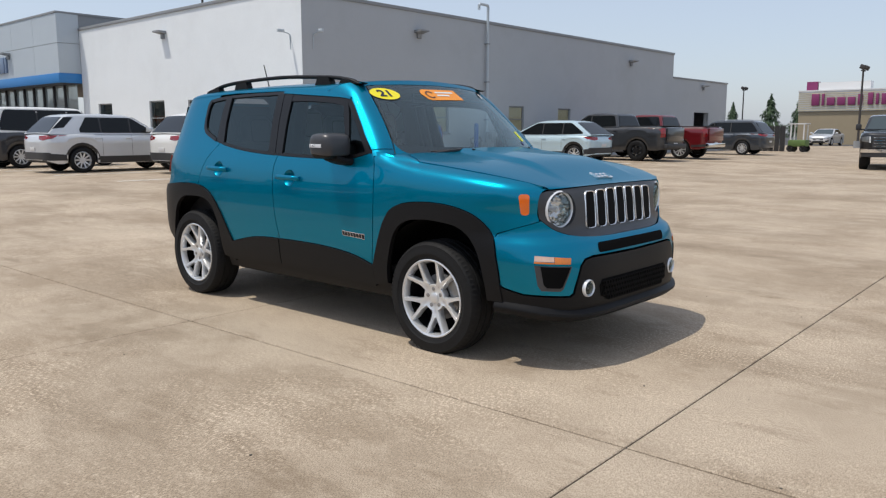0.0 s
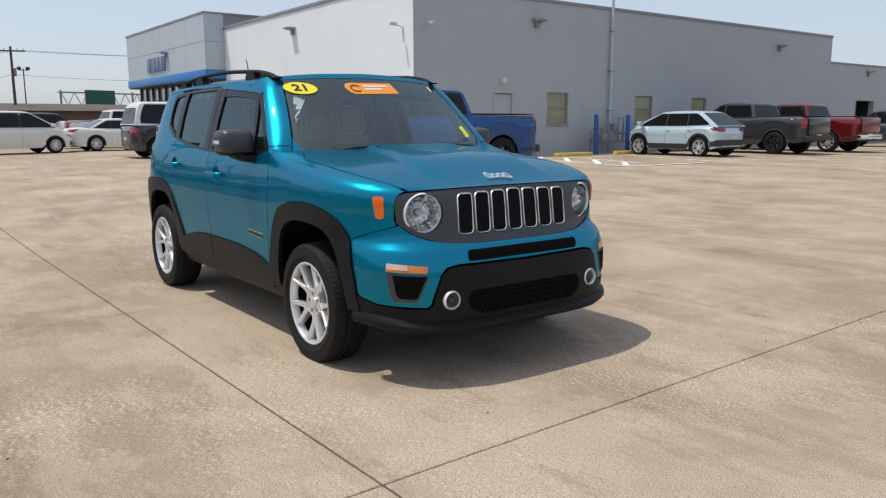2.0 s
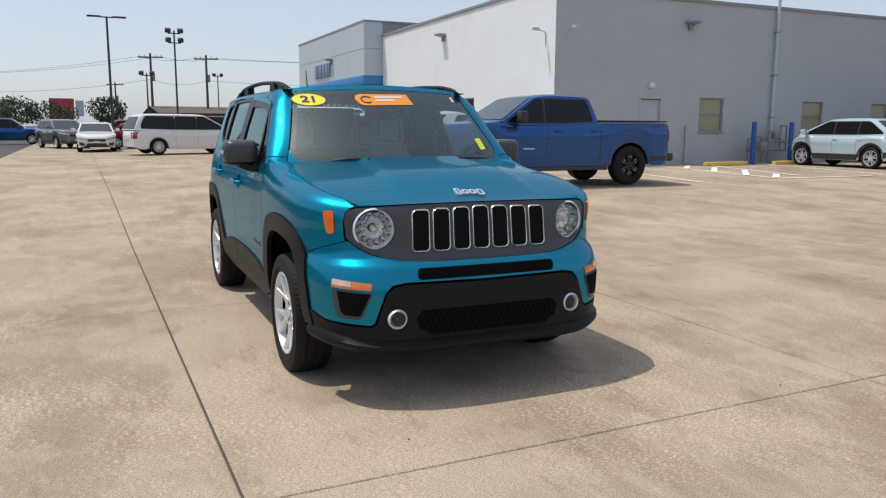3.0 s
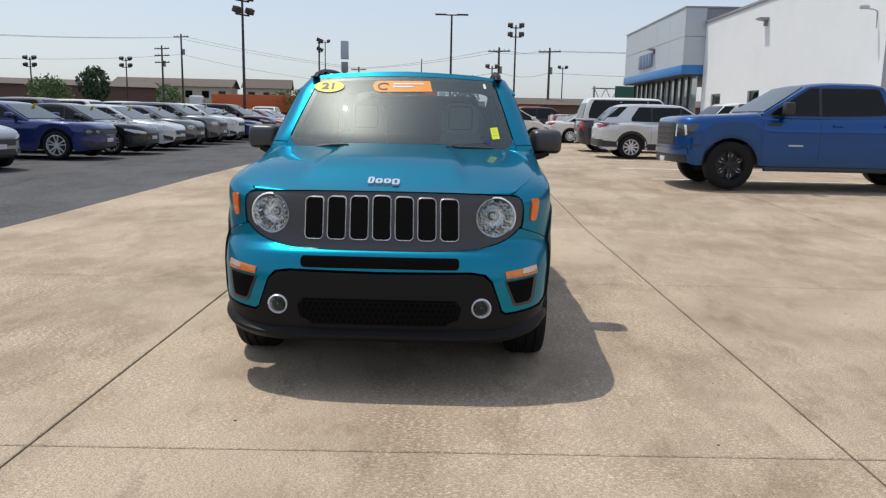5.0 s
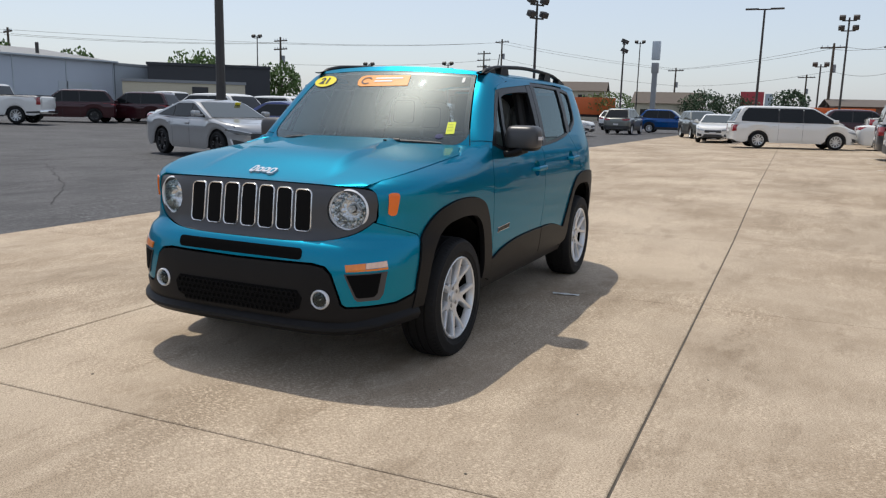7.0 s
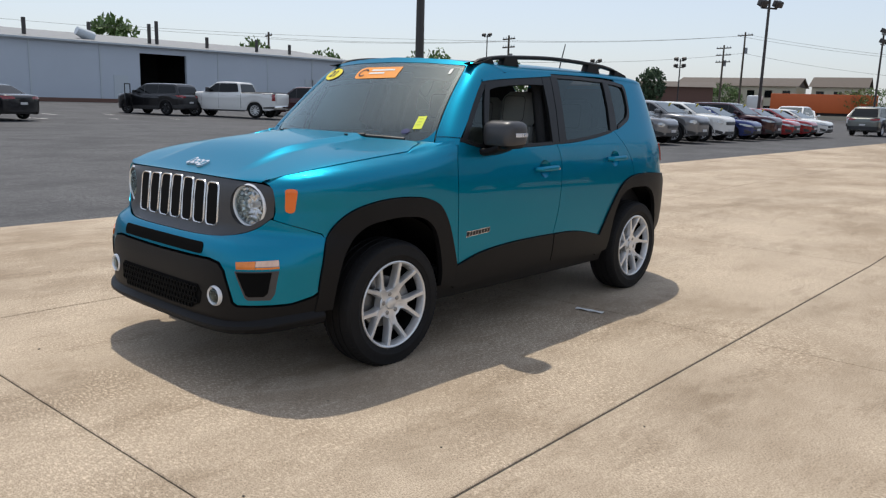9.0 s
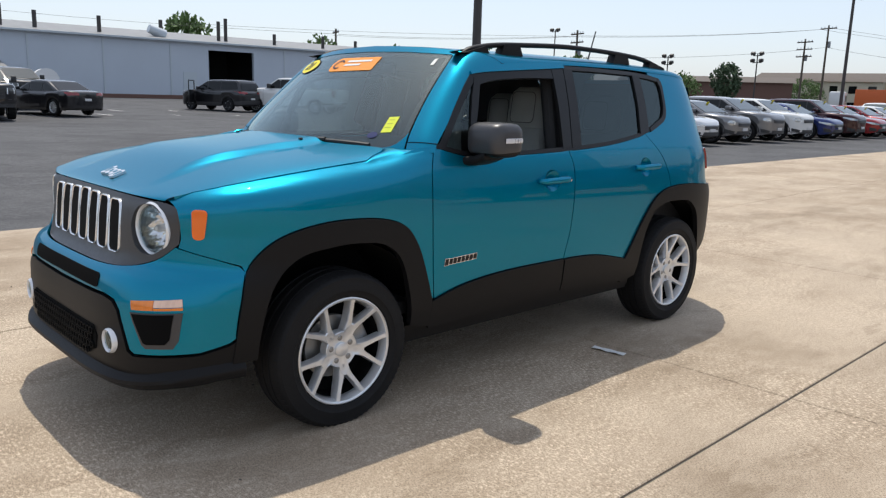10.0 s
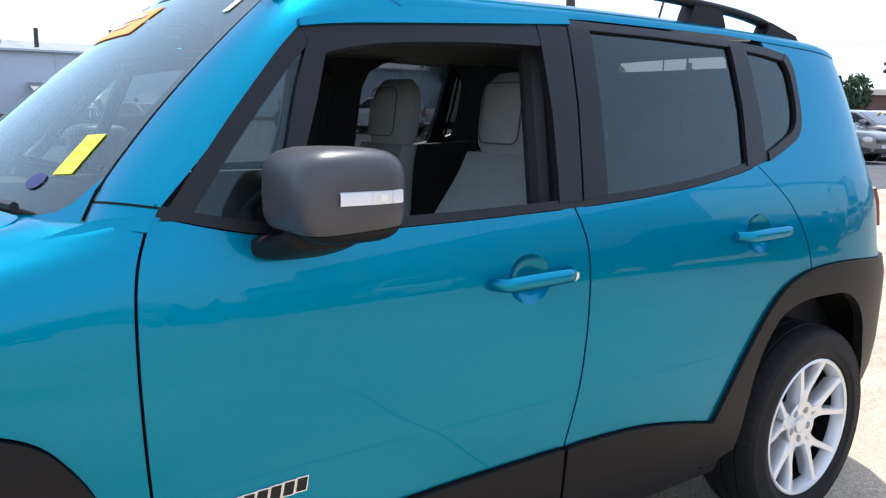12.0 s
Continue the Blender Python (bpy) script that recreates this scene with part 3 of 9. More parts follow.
        on_end("lamp_strip", [(0.65 * w, zf - 0.35), (0.67 * w, zf - 0.14), (0.70 * w, zf - 0.14), (0.69 * w, zf - 0.35)], LENS_PALE, both=True, lift=0.012)
        on_end("bumper_face", rounded(-0.93 * w, 0.93 * w, 0.60, zf - 0.56, 0.03), coat if face else CHROME, lift=0.03)
        on_end("lower_bumper", rounded(-0.90 * w, 0.90 * w, 0.46, 0.595, 0.03), TRIM_DARK, lift=0.015)
        on_end("tail_light", [(0.80 * w, zt2 - 0.30), (0.80 * w, zt2 + 0.05), (0.955 * w, zt2 + 0.05), (0.955 * w, zt2 - 0.30)], TAIL_RED, False, both=True)
        band([(xr + 0.012, zt2 - 0.30), (xr + 0.02, zt2 + 0.05), (xr + 0.18, zt2 + 0.05), (xr + 0.16, zt2 - 0.30)], "tail_lens", TAIL_RED, 0.008)
        if face:
            band([(xf - 0.07, zf - 0.35), (xf - 0.07, zf - 0.13), (xf - 0.36, zf - 0.12), (xf - 0.31, zf - 0.23), (xf - 0.17, zf - 0.34)], "headlight_wing", SMOKE_LENS, 0.006)
            band([(xf - 0.145, zf - 0.335), (xf - 0.125, zf - 0.145), (xf - 0.155, zf - 0.145), (xf - 0.17, zf - 0.32)], "lamp_blade", LENS_PALE, 0.012)
            band([(xf - 0.05, zf - 0.555), (xf - 0.05, zf - 0.525), (xf - 0.42, zf - 0.475), (xf - 0.43, zf - 0.50)], "bumper_seam", TRIM_DARK, 0.003)
            band([(wb / 2 - 0.62, belt - 0.16), (wb / 2 - 0.62, belt - 0.11), (wb / 2 - 0.86, belt - 0.11), (wb / 2 - 0.84, belt - 0.16)], "fender_badge", TRIM_DARK, 0.004)
            band([(wb / 2 - 1.0, sill + 0.37), (wb / 2 - 1.0, sill + 0.395), (wb / 2 - 1.26, sill + 0.395), (wb / 2 - 1.26, sill + 0.37)], "door_badge", ALU, 0.004)
    else:
        zl = zf - 0.19
        if lamp == "tall":
            on_end("headlight", ellipse(0.70 * w, zl - 0.02, 0.13 * w, 0.085, 18), HEADLAMP, both=True)
        elif face == "slot":
            for yc in (0.52, 0.74):
                on_end("headlight", ellipse(yc * w, zf - 0.205, 0.065 * w, 0.045, 14), LAMP_SMOKED, both=True, lift=0.016)
        else:
            on_end("headlight", [(0.46 * w, zl - 0.055), (0.46 * w, zl + 0.005), (0.70 * w, zl + 0.05), (0.94 * w, zl + 0.10), (0.945 * w, zl + 0.05), (0.80 * w, zl - 0.03)], SMOKE_LENS if face else HEADLAMP, both=True)
            if face:
                on_end("lamp_strip", [(0.46 * w, zl + 0.005), (0.70 * w, zl + 0.05), (0.93 * w, zl + 0.098), (0.93 * w, zl + 0.082), (0.70 * w, zl + 0.034), (0.46 * w, zl - 0.012)], LENS_PALE, both=True, lift=0.012)
        gw, g0, g1 = {"sport": (0.50, zf - 0.33, zf - 0.17), "slot": (0.84, zf - 0.28, zf - 0.13)}.get(face, (0.44, zf - 0.33, zf - 0.19))
        grille = on_end("grille", rounded(-gw * w, gw * w, g0, g1, 0.035), TRIM_DARK)
        on_end("grille_bar", [(-gw * w * 0.95, g1 - 0.03), (gw * w * 0.95, g1 - 0.03), (gw * w * 0.95, g1 - 0.012), (-gw * w * 0.95, g1 - 0.012)], TRIM_DARK if face == "slot" else TRIM_GREY, lift=0.014, parent=grille)
        on_end("lower_intake", [(-0.52 * w, 0.31), (0.52 * w, 0.31), (0.46 * w, 0.44), (-0.46 * w, 0.44)], TRIM_DARK)
        on_end("corner_vent", [(0.60 * w, 0.34), (0.58 * w, 0.43), (0.86 * w, 0.50), (0.84 * w, 0.37)], TRIM_DARK, both=True)
        if face == "sport":
            on_end("vent_trim", [(0.56 * w, 0.315), (0.86 * w, 0.345), (0.89 * w, 0.50), (0.865 * w, 0.50), (0.84 * w, 0.365), (0.56 * w, 0.335)], LENS_PALE, both=True, lift=0.012)
        on_end("chin", rounded(-0.86 * w, 0.86 * w, 0.335 if sill > 0.24 else 0.325, 0.352, 0.006), TRIM_DARK, lift=0.012)
        if deck:
            on_end("tail_light", [(0.45 * w, zt2 - 0.05), (0.45 * w, zt2 + 0.035), (0.94 * w, zt2 + 0.05), (0.94 * w, zt2 - 0.06)], TAIL_RED, False, both=True)
        elif style == "van":
            on_end("tail_light", [(0.74 * w, zt2 - 0.26), (0.74 * w, zt2 + 0.02), (0.95 * w, zt2 + 0.02), (0.95 * w, zt2 - 0.24)], TAIL_RED, False, both=True)
        else:
            on_end("tail_light", [(0.44 * w, zt2 - 0.04), (0.44 * w, zt2 + 0.02), (0.72 * w, zt2 + 0.07), (0.95 * w, zt2 + 0.07), (0.94 * w, zt2 - 0.02), (0.72 * w, zt2 - 0.07)], TAIL_RED, False, both=True)
        if style == "van":
            band([(xr + 0.012, zt2 - 0.24), (xr + 0.02, zt2 + 0.02), (xr + 0.16, zt2 + 0.02), (xr + 0.12, zt2 - 0.22)], "tail_lens", TAIL_RED, 0.008)
        else:
            band([(xr + 0.012, zt2 - 0.02), (xr + 0.012, zt2 + 0.06), (xr + 0.36, zt2 + 0.07), (xr + 0.2, zt2 - 0.02)], "tail_lens", TAIL_RED, 0.008)
        if cladding:
            on_end("rear_valance", rounded(-0.93 * w, 0.93 * w, 0.38, 0.58, 0.04), trim, False, lift=0.012)
    if plate:
        part("front_plate", boxm(xf + 0.004, xf + 0.02, -0.16, 0.16, 0.44, 0.54, bevel=0.003), PLATE, car, "pale plate with blank face")
        part("rear_plate", boxm(xr - 0.018, xr + 0.004, -0.16, 0.16, 0.62, 0.72, bevel=0.003), PLATE, car, "pale plate with blank face")
    bm = bmesh.new()
    mx, mz = ws[0] - 0.38, belt + 0.1
    box(bm, mx - 0.08, mx + 0.1, w + 0.02, w + 0.2, mz - 0.06, mz + 0.08 + (0.08 if style == "pickup" else 0), 0.035)
    box(bm, mx - 0.02, mx + 0.05, w * 0.9, w + 0.05, mz - 0.06, mz - 0.01, 0.01)
    pair("mirror", bm, coat if style not in ("pickup",) else TRIM_DARK, car)
    for hx in ((0.0, -0.9) if style != "coupe" else (-0.2,)):
        bm = boxm(hx - 0.09, hx + 0.09, w * 0.975, w * 0.975 + 0.035, belt - 0.15, belt - 0.115, bevel=0.01)
        pair("door_handle", bm, coat, car)
    for sx in ([cuts[0], cuts[0] + 1.02] + ([cuts[1]] if len(cuts) > 1 else [])):
        if low(sx) < 0.5:
            band([(sx - 0.004, sill + 0.08), (sx - 0.004, belt - 0.05), (sx + 0.004, belt - 0.05), (sx + 0.004, sill + 0.08)], "door_seam", TRIM_DARK, 0.002, 0.003)
    if rails:
        bm = bmesh.new()
        pts = [(ws[1] - 0.15, wg1 * 0.86, h - 0.02), (ws[1] - 0.3, wg1 * 0.87, h + 0.035), (rear[1] + 0.3, wg1 * 0.87, h + 0.03), (rear[1] + 0.1, wg1 * 0.86, h - 0.02)]
        path_tube(bm, pts, 0.016)
        pair("roof_rail", bm, ALU, car)
    if style == "pickup":
        band([(rear[0] - 0.035, sill + 0.10), (rear[0] - 0.035, deck_z - 0.03), (rear[0] - 0.010, deck_z - 0.03), (rear[0] - 0.010, sill + 0.10)], "bed_gap", TRIM_DARK, 0.003, 0.003)
        band([(rear[0] - 0.06, deck_z - 0.045), (rear[0] - 0.06, deck_z - 0.005), (xr + 0.06, deck_z - 0.035), (xr + 0.06, deck_z - 0.07)], "bed_rail", TRIM_DARK, 0.006)
        bm = boxm(-wb / 2 + arch + 0.1, wb / 2 - arch - 0.1, w * 0.90, w * 0.98, sill - 0.08, sill + 0.0, bevel=0.02)
        pair("running_board", bm, TRIM_DARK, car)
        part("bed_liner", boxm(xr + 0.1, rear[0] - 0.03, -w * 0.82, w * 0.82, deck_z + 0.012, deck_z + 0.035), TRIM_DARK, car)
        part("step_bumper", boxm(xr - 0.08, xr + 0.1, -w * 0.86, w * 0.86, 0.5, 0.68, bevel=0.03), CHROME if rim == "silver" else TRIM_DARK, car)
        part("tailgate", boxm(xr - 0.012, xr + 0.02, -w * 0.74, w * 0.74, 0.78, deck_z - 0.06, bevel=0.012), coat, car)
    for ax in (wb / 2, -wb / 2):
        for sy in (1, -1):
            add_wheel(car, ax, sy * (w - 0.02 - tyre_w / 2), r, tyre_w, rim)
    if open_door:
        bm = boxm(-1.0, 0.0, -0.03, 0.03, sill + 0.15, belt, bevel=0.02)
        box(bm, -0.95, -0.02, -0.02, 0.02, h - 0.12, h - 0.06)
        box(bm, -0.98, -0.93, -0.02, 0.02, belt - 0.02, h - 0.08)
        box(bm, -0.06, 0.0, -0.02, 0.02, belt - 0.02, h - 0.08)
        d = part("open_door", bm, coat, car, "front door standing wide open")
        d.matrix_local = pose(0.95, w + 0.02, 0, 0, 0, -65)
    return car


STICKER_YELLOW = material("yellow_sticker", (0.85, 0.72, 0.02), 0.5)

# ---- ground: level round the car, rising a little towards the building ----
def gz(x, y):
    return 0.10 * smoothstep((-x - 3.5) / 6) * smoothstep((y + 5) / 9) + 0.05 * smoothstep((-x - 3.5) / 8) + 0.45 * smoothstep((-y - 22) / 36)


def at(x, y, yaw=0.0):
    return pose(x, y, gz(x, y), 0, 0, yaw)


bm = bmesh.new()
xs = [-900, -500, -250, -120, -80, -60, -45, -36, -30, -25, -20, -16, -13, -11, -9, -7, -5.5, -4, -2, 0, 3, 6, 12, 25, 60, 200, 600]
ys = [-900, -400, -200, -110, -80, -55, -40, -30, -24, -18, -13, -9, -7, -4.7, -2.5, 0, 2, 4, 7, 12, 20, 30, 45, 70, 120, 250, 600]
grid_faces(bm, [[(x, y, gz(x, y) - 0.022) for x in xs] for y in ys])
ground = part("ground", bm, ASPHALT)
tagged(ground, "dark grey asphalt lot with patches and tyre marks", "ground", kind="structure")

SLAB_X, SLAB_Y, X0, Y0 = 3.30, 3.40, 2.835, -4.765
SHEAR_X, SHEAR_Y = 0.026, 0.013


def skewed(x, y):
    """The slabs lie slightly askew to the car."""
    return x - (y + 1.38) * SHEAR_X, y + (x - 2.8) * SHEAR_Y


bm = bmesh.new()
gx = [X0 + SLAB_X * k for k in range(-24, 4)]
gy = [Y0 + SLAB_Y * k for k in range(0, 22)]
grid_faces(bm, [[(*skewed(x, y), gz(*skewed(x, y)) - 0.009) for x in gx] for y in gy])
pavement = part("pavement", bm, JOINT)
tagged(pavement, "pale tan concrete slabs with dark joints", "pavement", kind="structure")

# ---- dealership building ----
BX, BY, BG = -15.72, 11.62, 0.17


def wall_with_openings(name, label, length, height, thick, openings, mat, m, z0=-0.2):
    """An upright wall along local x with openings (x0, x1, z0, z1) through it; its face looks to local -y."""
    bm = bmesh.new()
    xs2 = sorted({0.0, length, *[o[0] for o in openings], *[o[1] for o in openings]})
    zs2 = sorted({z0, height, *[o[2] for o in openings], *[o[3] for o in openings]})
    for a, b in zip(xs2, xs2[1:]):
        for c, d in zip(zs2, zs2[1:]):
            cx, cz = (a + b) / 2, (c + d) / 2
            if not any(o[0] < cx < o[1] and o[2] < cz < o[3] for o in openings):
                box(bm, a, b, 0, thick, c, d)
    bmesh.ops.remove_doubles(bm, verts=bm.verts, dist=1e-5)
    pairs = {}
    for f in bm.faces:
        key = tuple(round(c, 4) for c in f.calc_center_median())
        pairs.setdefault(key, []).append(f)
    bmesh.ops.delete(bm, geom=[f for v in pairs.values() if len(v) > 1 for f in v], context="FACES")
    ob = part(name, bm, mat)
    ob.matrix_world = m
    return tagged(ob, label, "wall", kind="structure")


# grey side: faces +x, local x runs along +y
GREY = pose(BX, BY, BG, 0, 0, 90)
grey_open = [(14.95 - BY, 15.9 - BY, 0.0, 2.28), (17.55 - BY, 18.66 - BY, 1.1, 2.26), (22.5 - BY, 23.6 - BY, 1.12, 2.22), (26.25 - BY, 27.3 - BY, 1.12, 2.2), (40.9 - BY, 43.0 - BY, 0.0, 2.3)]
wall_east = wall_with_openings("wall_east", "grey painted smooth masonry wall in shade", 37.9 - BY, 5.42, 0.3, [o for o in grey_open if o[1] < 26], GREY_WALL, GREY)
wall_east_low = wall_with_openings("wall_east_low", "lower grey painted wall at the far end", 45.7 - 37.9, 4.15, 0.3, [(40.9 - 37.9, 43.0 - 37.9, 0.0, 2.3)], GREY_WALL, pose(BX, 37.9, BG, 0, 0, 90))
# white side: faces -y, local x runs along +x
WX0 = -31.6
white_open = [(-30.14 - WX0, -28.86 - WX0, 1.1, 2.35), (-25.62 - WX0, -24.42 - WX0, 1.0, 2.36), (-22.67 - WX0, -21.4 - WX0, 1.1, 2.33)]
wall_south = wall_with_openings("wall_south", "white painted block wall in full sun", BX - WX0 - 0.3, 5.6, 0.3, white_open, WHITE_WALL, pose(WX0, BY, BG, 0, 0, 0))
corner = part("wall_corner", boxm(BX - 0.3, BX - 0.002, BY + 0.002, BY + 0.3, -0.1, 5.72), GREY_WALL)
tagged(corner, "grey painted corner of the building", "wall", kind="structure")
wall_corner_face = part("wall_corner_face", boxm(BX - 0.3, BX - 0.004, BY - 0.002, BY + 0.002, 0, 5.74), WHITE_WALL)
tagged(wall_corner_face, "white painted end of the sunlit wall", "wall", kind="structure")
roof_slab = part("roof", boxm(WX0, BX - 0.3, BY + 0.3, 37.6, 5.0, 5.3), TRIM_GREY)
tagged(roof_slab, "flat roof behind the parapet", "roof", kind="structure")
bm = boxm(WX0, BX - 0.3, 37.6, 37.88, -0.1, 5.4)
box(bm, WX0, BX - 0.31, 45.4, 45.7, -0.1, 4.1)
box(bm, WX0, BX - 0.31, 37.9, 45.4, 3.6, 3.8)
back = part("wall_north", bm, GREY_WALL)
tagged(back, "plain grey rear walls", "wall", kind="structure")
back_west = part("wall_west", boxm(WX0 - 0.3, WX0 - 0.02, 18.7, 45.7, -0.1, 5.3), GREY_WALL)
tagged(back_west, "plain grey rear wall", "wall", kind="structure")

# parapet flashing
bm = boxm(BX - 0.34, BX + 0.04, BY - 0.05, 37.94, 5.42 + BG, 5.54 + BG, bevel=0.01)
box(bm, BX - 0.34, BX + 0.04, 37.96, 45.76, 4.15 + BG, 4.24 + BG, 0.01)
flash = part("trim_east", bm, TRIM_GREY)
tagged(flash, "grey metal parapet flashing", "trim", kind="structure")
bm = boxm(WX0, BX - 0.36, BY - 0.05, BY + 0.34, 5.6 + BG, 5.72 + BG, bevel=0.01)
flash2 = part("trim_south", bm, TRIM_GREY)
tagged(flash2, "grey metal parapet flashing", "trim", kind="structure")


WALL_GLASS = glass("wall_window_glass", (0.95, 0.97, 0.95), 0.92, 0.0, 1.45)
BLIND = material("tan_blind", (0.60, 0.52, 0.36), 0.7, vary=0.06, scale=3)


def wall_window(name, m, wd, ht, label, blind=True):
    """A window set back in a wall opening; local x along the wall, z up from the sill, -y outward."""
    win = thing(name, m, label, "window", kind="structure")
    f = bmesh.new()
    t = 0.05
    for a in ((0, wd, 0, t), (0, wd, ht - t, ht), (0, t, t, ht - t), (wd - t, wd, t, ht - t)):
        box(f, a[0], a[1], 0.06, 0.13, a[2], a[3])
    part("window_frame", f, TRIM_GREY, win)
    sheet = bmesh.new()
    grid_faces(sheet, [[(t, 0.088, t), (wd - t, 0.088, t)], [(t, 0.088, ht - t), (wd - t, 0.088, ht - t)]])
    part("pane", sheet, WALL_GLASS, win).visible_shadow = False
    b = bmesh.new()
    n = 26
    for k in range(n):
        z = t + (ht - 2 * t) * (k + 0.5) / n
        box(b, t, wd - t, 0.101 + 0.004 * (k % 2), 0.112, z - 0.021, z + 0.017)
    if blind:
        part("blind", b, BLIND, win, "closed tan blind")
    else:
        # no real panel: a dark sheet gives the unlit room's shade
        part("room_panel", boxm(t, wd - t, 0.2, 0.24, t, ht - t), TRIM_DARK, win)
    part("meeting_rail", boxm(t, wd - t, 0.055, 0.084, ht * 0.5 - 0.018, ht * 0.5 + 0.018), TRIM_GREY, win)
    part("window_sill", boxm(-0.04, wd + 0.04, -0.05, 0.06, -0.07, -0.004, bevel=0.008), TRIM_GREY, win)
    return win


for k, o in enumerate(grey_open[1:4]):
    wall_window("window_%d" % (k + 1), GREY @ pose(o[0], 0, o[2]), o[1] - o[0], o[3] - o[2], "grey-framed sash window with tan blind drawn behind it")
for k, o in enumerate(white_open):
    wall_window("window_%d" % (k + 4), pose(WX0, BY, BG) @ pose(o[0], 0, o[2]), o[1] - o[0], o[3] - o[2], "dark window with grey frame in the white wall", False)
door = thing("door_1", GREY @ pose(grey_open[0][0], 0, 0), "grey painted steel door in the wall", "door", kind="structure")
part("door_leaf", boxm(0.06, 0.89, 0.05, 0.1, 0.02, 2.16, bevel=0.004), GREY_WALL, door)
f = bmesh.new()
for a in ((0, 0.06, 0, 2.28), (0.89, 0.95, 0, 2.28), (0.06, 0.89, 2.18, 2.28)):
    box(f, a[0], a[1], -0.02, 0.12, a[2], a[3])
part("door_frame", f, GREY_WALL, door)
part("door_handle", boxm(0.78, 0.86, -0.02, 0.05, 1.0, 1.04, bevel=0.008), ALU, door)
bay = thing("door_2", GREY @ pose(grey_open[4][0], 0, 0), "open dark service doorway at the far end", "door", kind="structure")
# added dark sheet behind the opening, its colour stands for the shade indoors
part("door_recess", boxm(0.02, 2.08, 0.9, 1.0, 0, 2.3), TRIM_DARK, bay)

# fixtures on the grey wall
def wall_lamp(m, label):
    o = thing("wall_lamp", m, label, "wall lamp", "wall lamps")
    b = bmesh.new()
    box(b, -0.09, 0.09, -0.1, 0.0, -0.12, 0.1, 0.015)
    part("wall_box", b, TRIM_GREY, o)
    b = bmesh.new()
    vs = [(-0.22, -0.36, 0.12), (0.22, -0.36, 0.12), (0.22, -0.02, 0.06), (-0.22, -0.02, 0.06), (-0.22, -0.36, 0.17), (0.22, -0.36, 0.17), (0.22, -0.02, 0.17), (-0.22, -0.02, 0.17)]
    v = [b.verts.new(p) for p in vs]
    for q in ((0, 1, 2, 3), (7, 6, 5, 4), (0, 4, 5, 1), (1, 5, 6, 2), (2, 6, 7, 3), (3, 7, 4, 0)):
        b.faces.new([v[i] for i in q])
    part("lamp_head", b, TRIM_GREY, o)
    return o


for y in (16.95, 32.9):
    wall_lamp(GREY @ pose(y - BY, 0, 4.62), "grey shoebox wall lamp on the grey wall")
wall_lamp(pose(BX, 42.0, BG + 3.75, 0, 0, 90), "grey shoebox wall lamp on the low wall")
wall_lamp(pose(-24.2, BY, BG + 4.8), "grey shoebox wall lamp on the white wall")


def wall_camera(m):
    o = thing("security_camera", m, "small white security camera on a bracket", "camera", "cameras")
    b = bmesh.new()
    path_tube(b, [(0, 0, -0.5), (0, -0.02, -0.05), (0, -0.12, 0.0), (0, -0.3, 0.02)], 0.02)
    part("bracket", b, PANEL_GREY, o)
    b = boxm(-0.05, 0.05, -0.5, -0.25, 0.0, 0.1, bevel=0.02)
    part("housing", b, PANEL_GREY, o)


wall_camera(pose(-16.3, BY, BG + 4.25))
wall_camera(GREY @ pose(0.45, 0, 4.25))
lamp = thing("round_wall_light", GREY @ pose(15.4 - BY, 0, 2.62), "white globe light over the door", "wall lamp")
b = bmesh.new()
lathe(b, [(0.001, -0.18), (0.06, -0.17), (0.1, -0.12), (0.1, -0.03), (0.06, 0.0)], seg=16)
part("globe", b, SIGN_WHITE, lamp)
pipe = thing("vent_pipe", GREY @ pose(20.88 - BY, 0, 0), "tall grey vent pipe with a hooked top", "pipe")
b = bmesh.new()
path_tube(b, [(0, -0.12, 0.7), (0, -0.12, 5.9), (0.0, -0.13, 6.05), (-0.08, -0.13, 6.12), (-0.5, -0.13, 6.12), (-0.58, -0.13, 6.05), (-0.58, -0.13, 5.9)], 0.055, 8)
part("stack", b, PANEL_GREY, pipe)
for z in (1.6, 3.1, 4.6):
    part("clamp", boxm(-0.08, 0.08, -0.18, -0.002, z, z + 0.05), TRIM_GREY, pipe)
# gas meter between two blue posts
meter = thing("gas_meter", GREY @ pose(20.45 - BY, -0.45, 0), "grey gas meter pipework with valves", "gas meter")
b = bmesh.new()
path_tube(b, [(0, 0, 0), (0, 0, 1.1), (0.35, 0, 1.1), (0.35, 0, 0.75), (1.0, 0, 0.75)], 0.045, 8)
path_tube(b, [(-0.3, 0, 0.0), (-0.3, 0, 0.45), (0.0, 0, 0.45)], 0.04, 8)
path_tube(b, [(0.0, 0.0, 0.45), (1.05, 0, 0.45), (1.05, 0.3, 0.45)], 0.035, 8)
path_tube(b, [(0.55, 0, 0.45), (0.55, 0, 1.32), (0.85, 0, 1.32), (0.85, 0, 0.45)], 0.035, 8)
path_tube(b, [(-1.0, 0, 0.0), (-1.0, 0, 0.85), (-0.7, 0, 0.95), (-0.45, 0, 0.95), (-0.3, 0, 0.75)], 0.04, 8)
part("pipework", b, TRIM_GREY, meter)
part("dial", tube(bmesh.new(), (-0.95, -0.16, 0.55), (-0.95, -0.04, 0.55), 0.17, 0.17, 16), TRIM_GREY, meter)
part("regulator", boxm(0.2, 0.45, -0.12, 0.12, 0.85, 1.15, bevel=0.05), TRIM_GREY, meter)
part("meter_body", boxm(-0.45, -0.15, -0.14, 0.14, 0.4, 0.75, bevel=0.06), TRIM_GREY, meter)
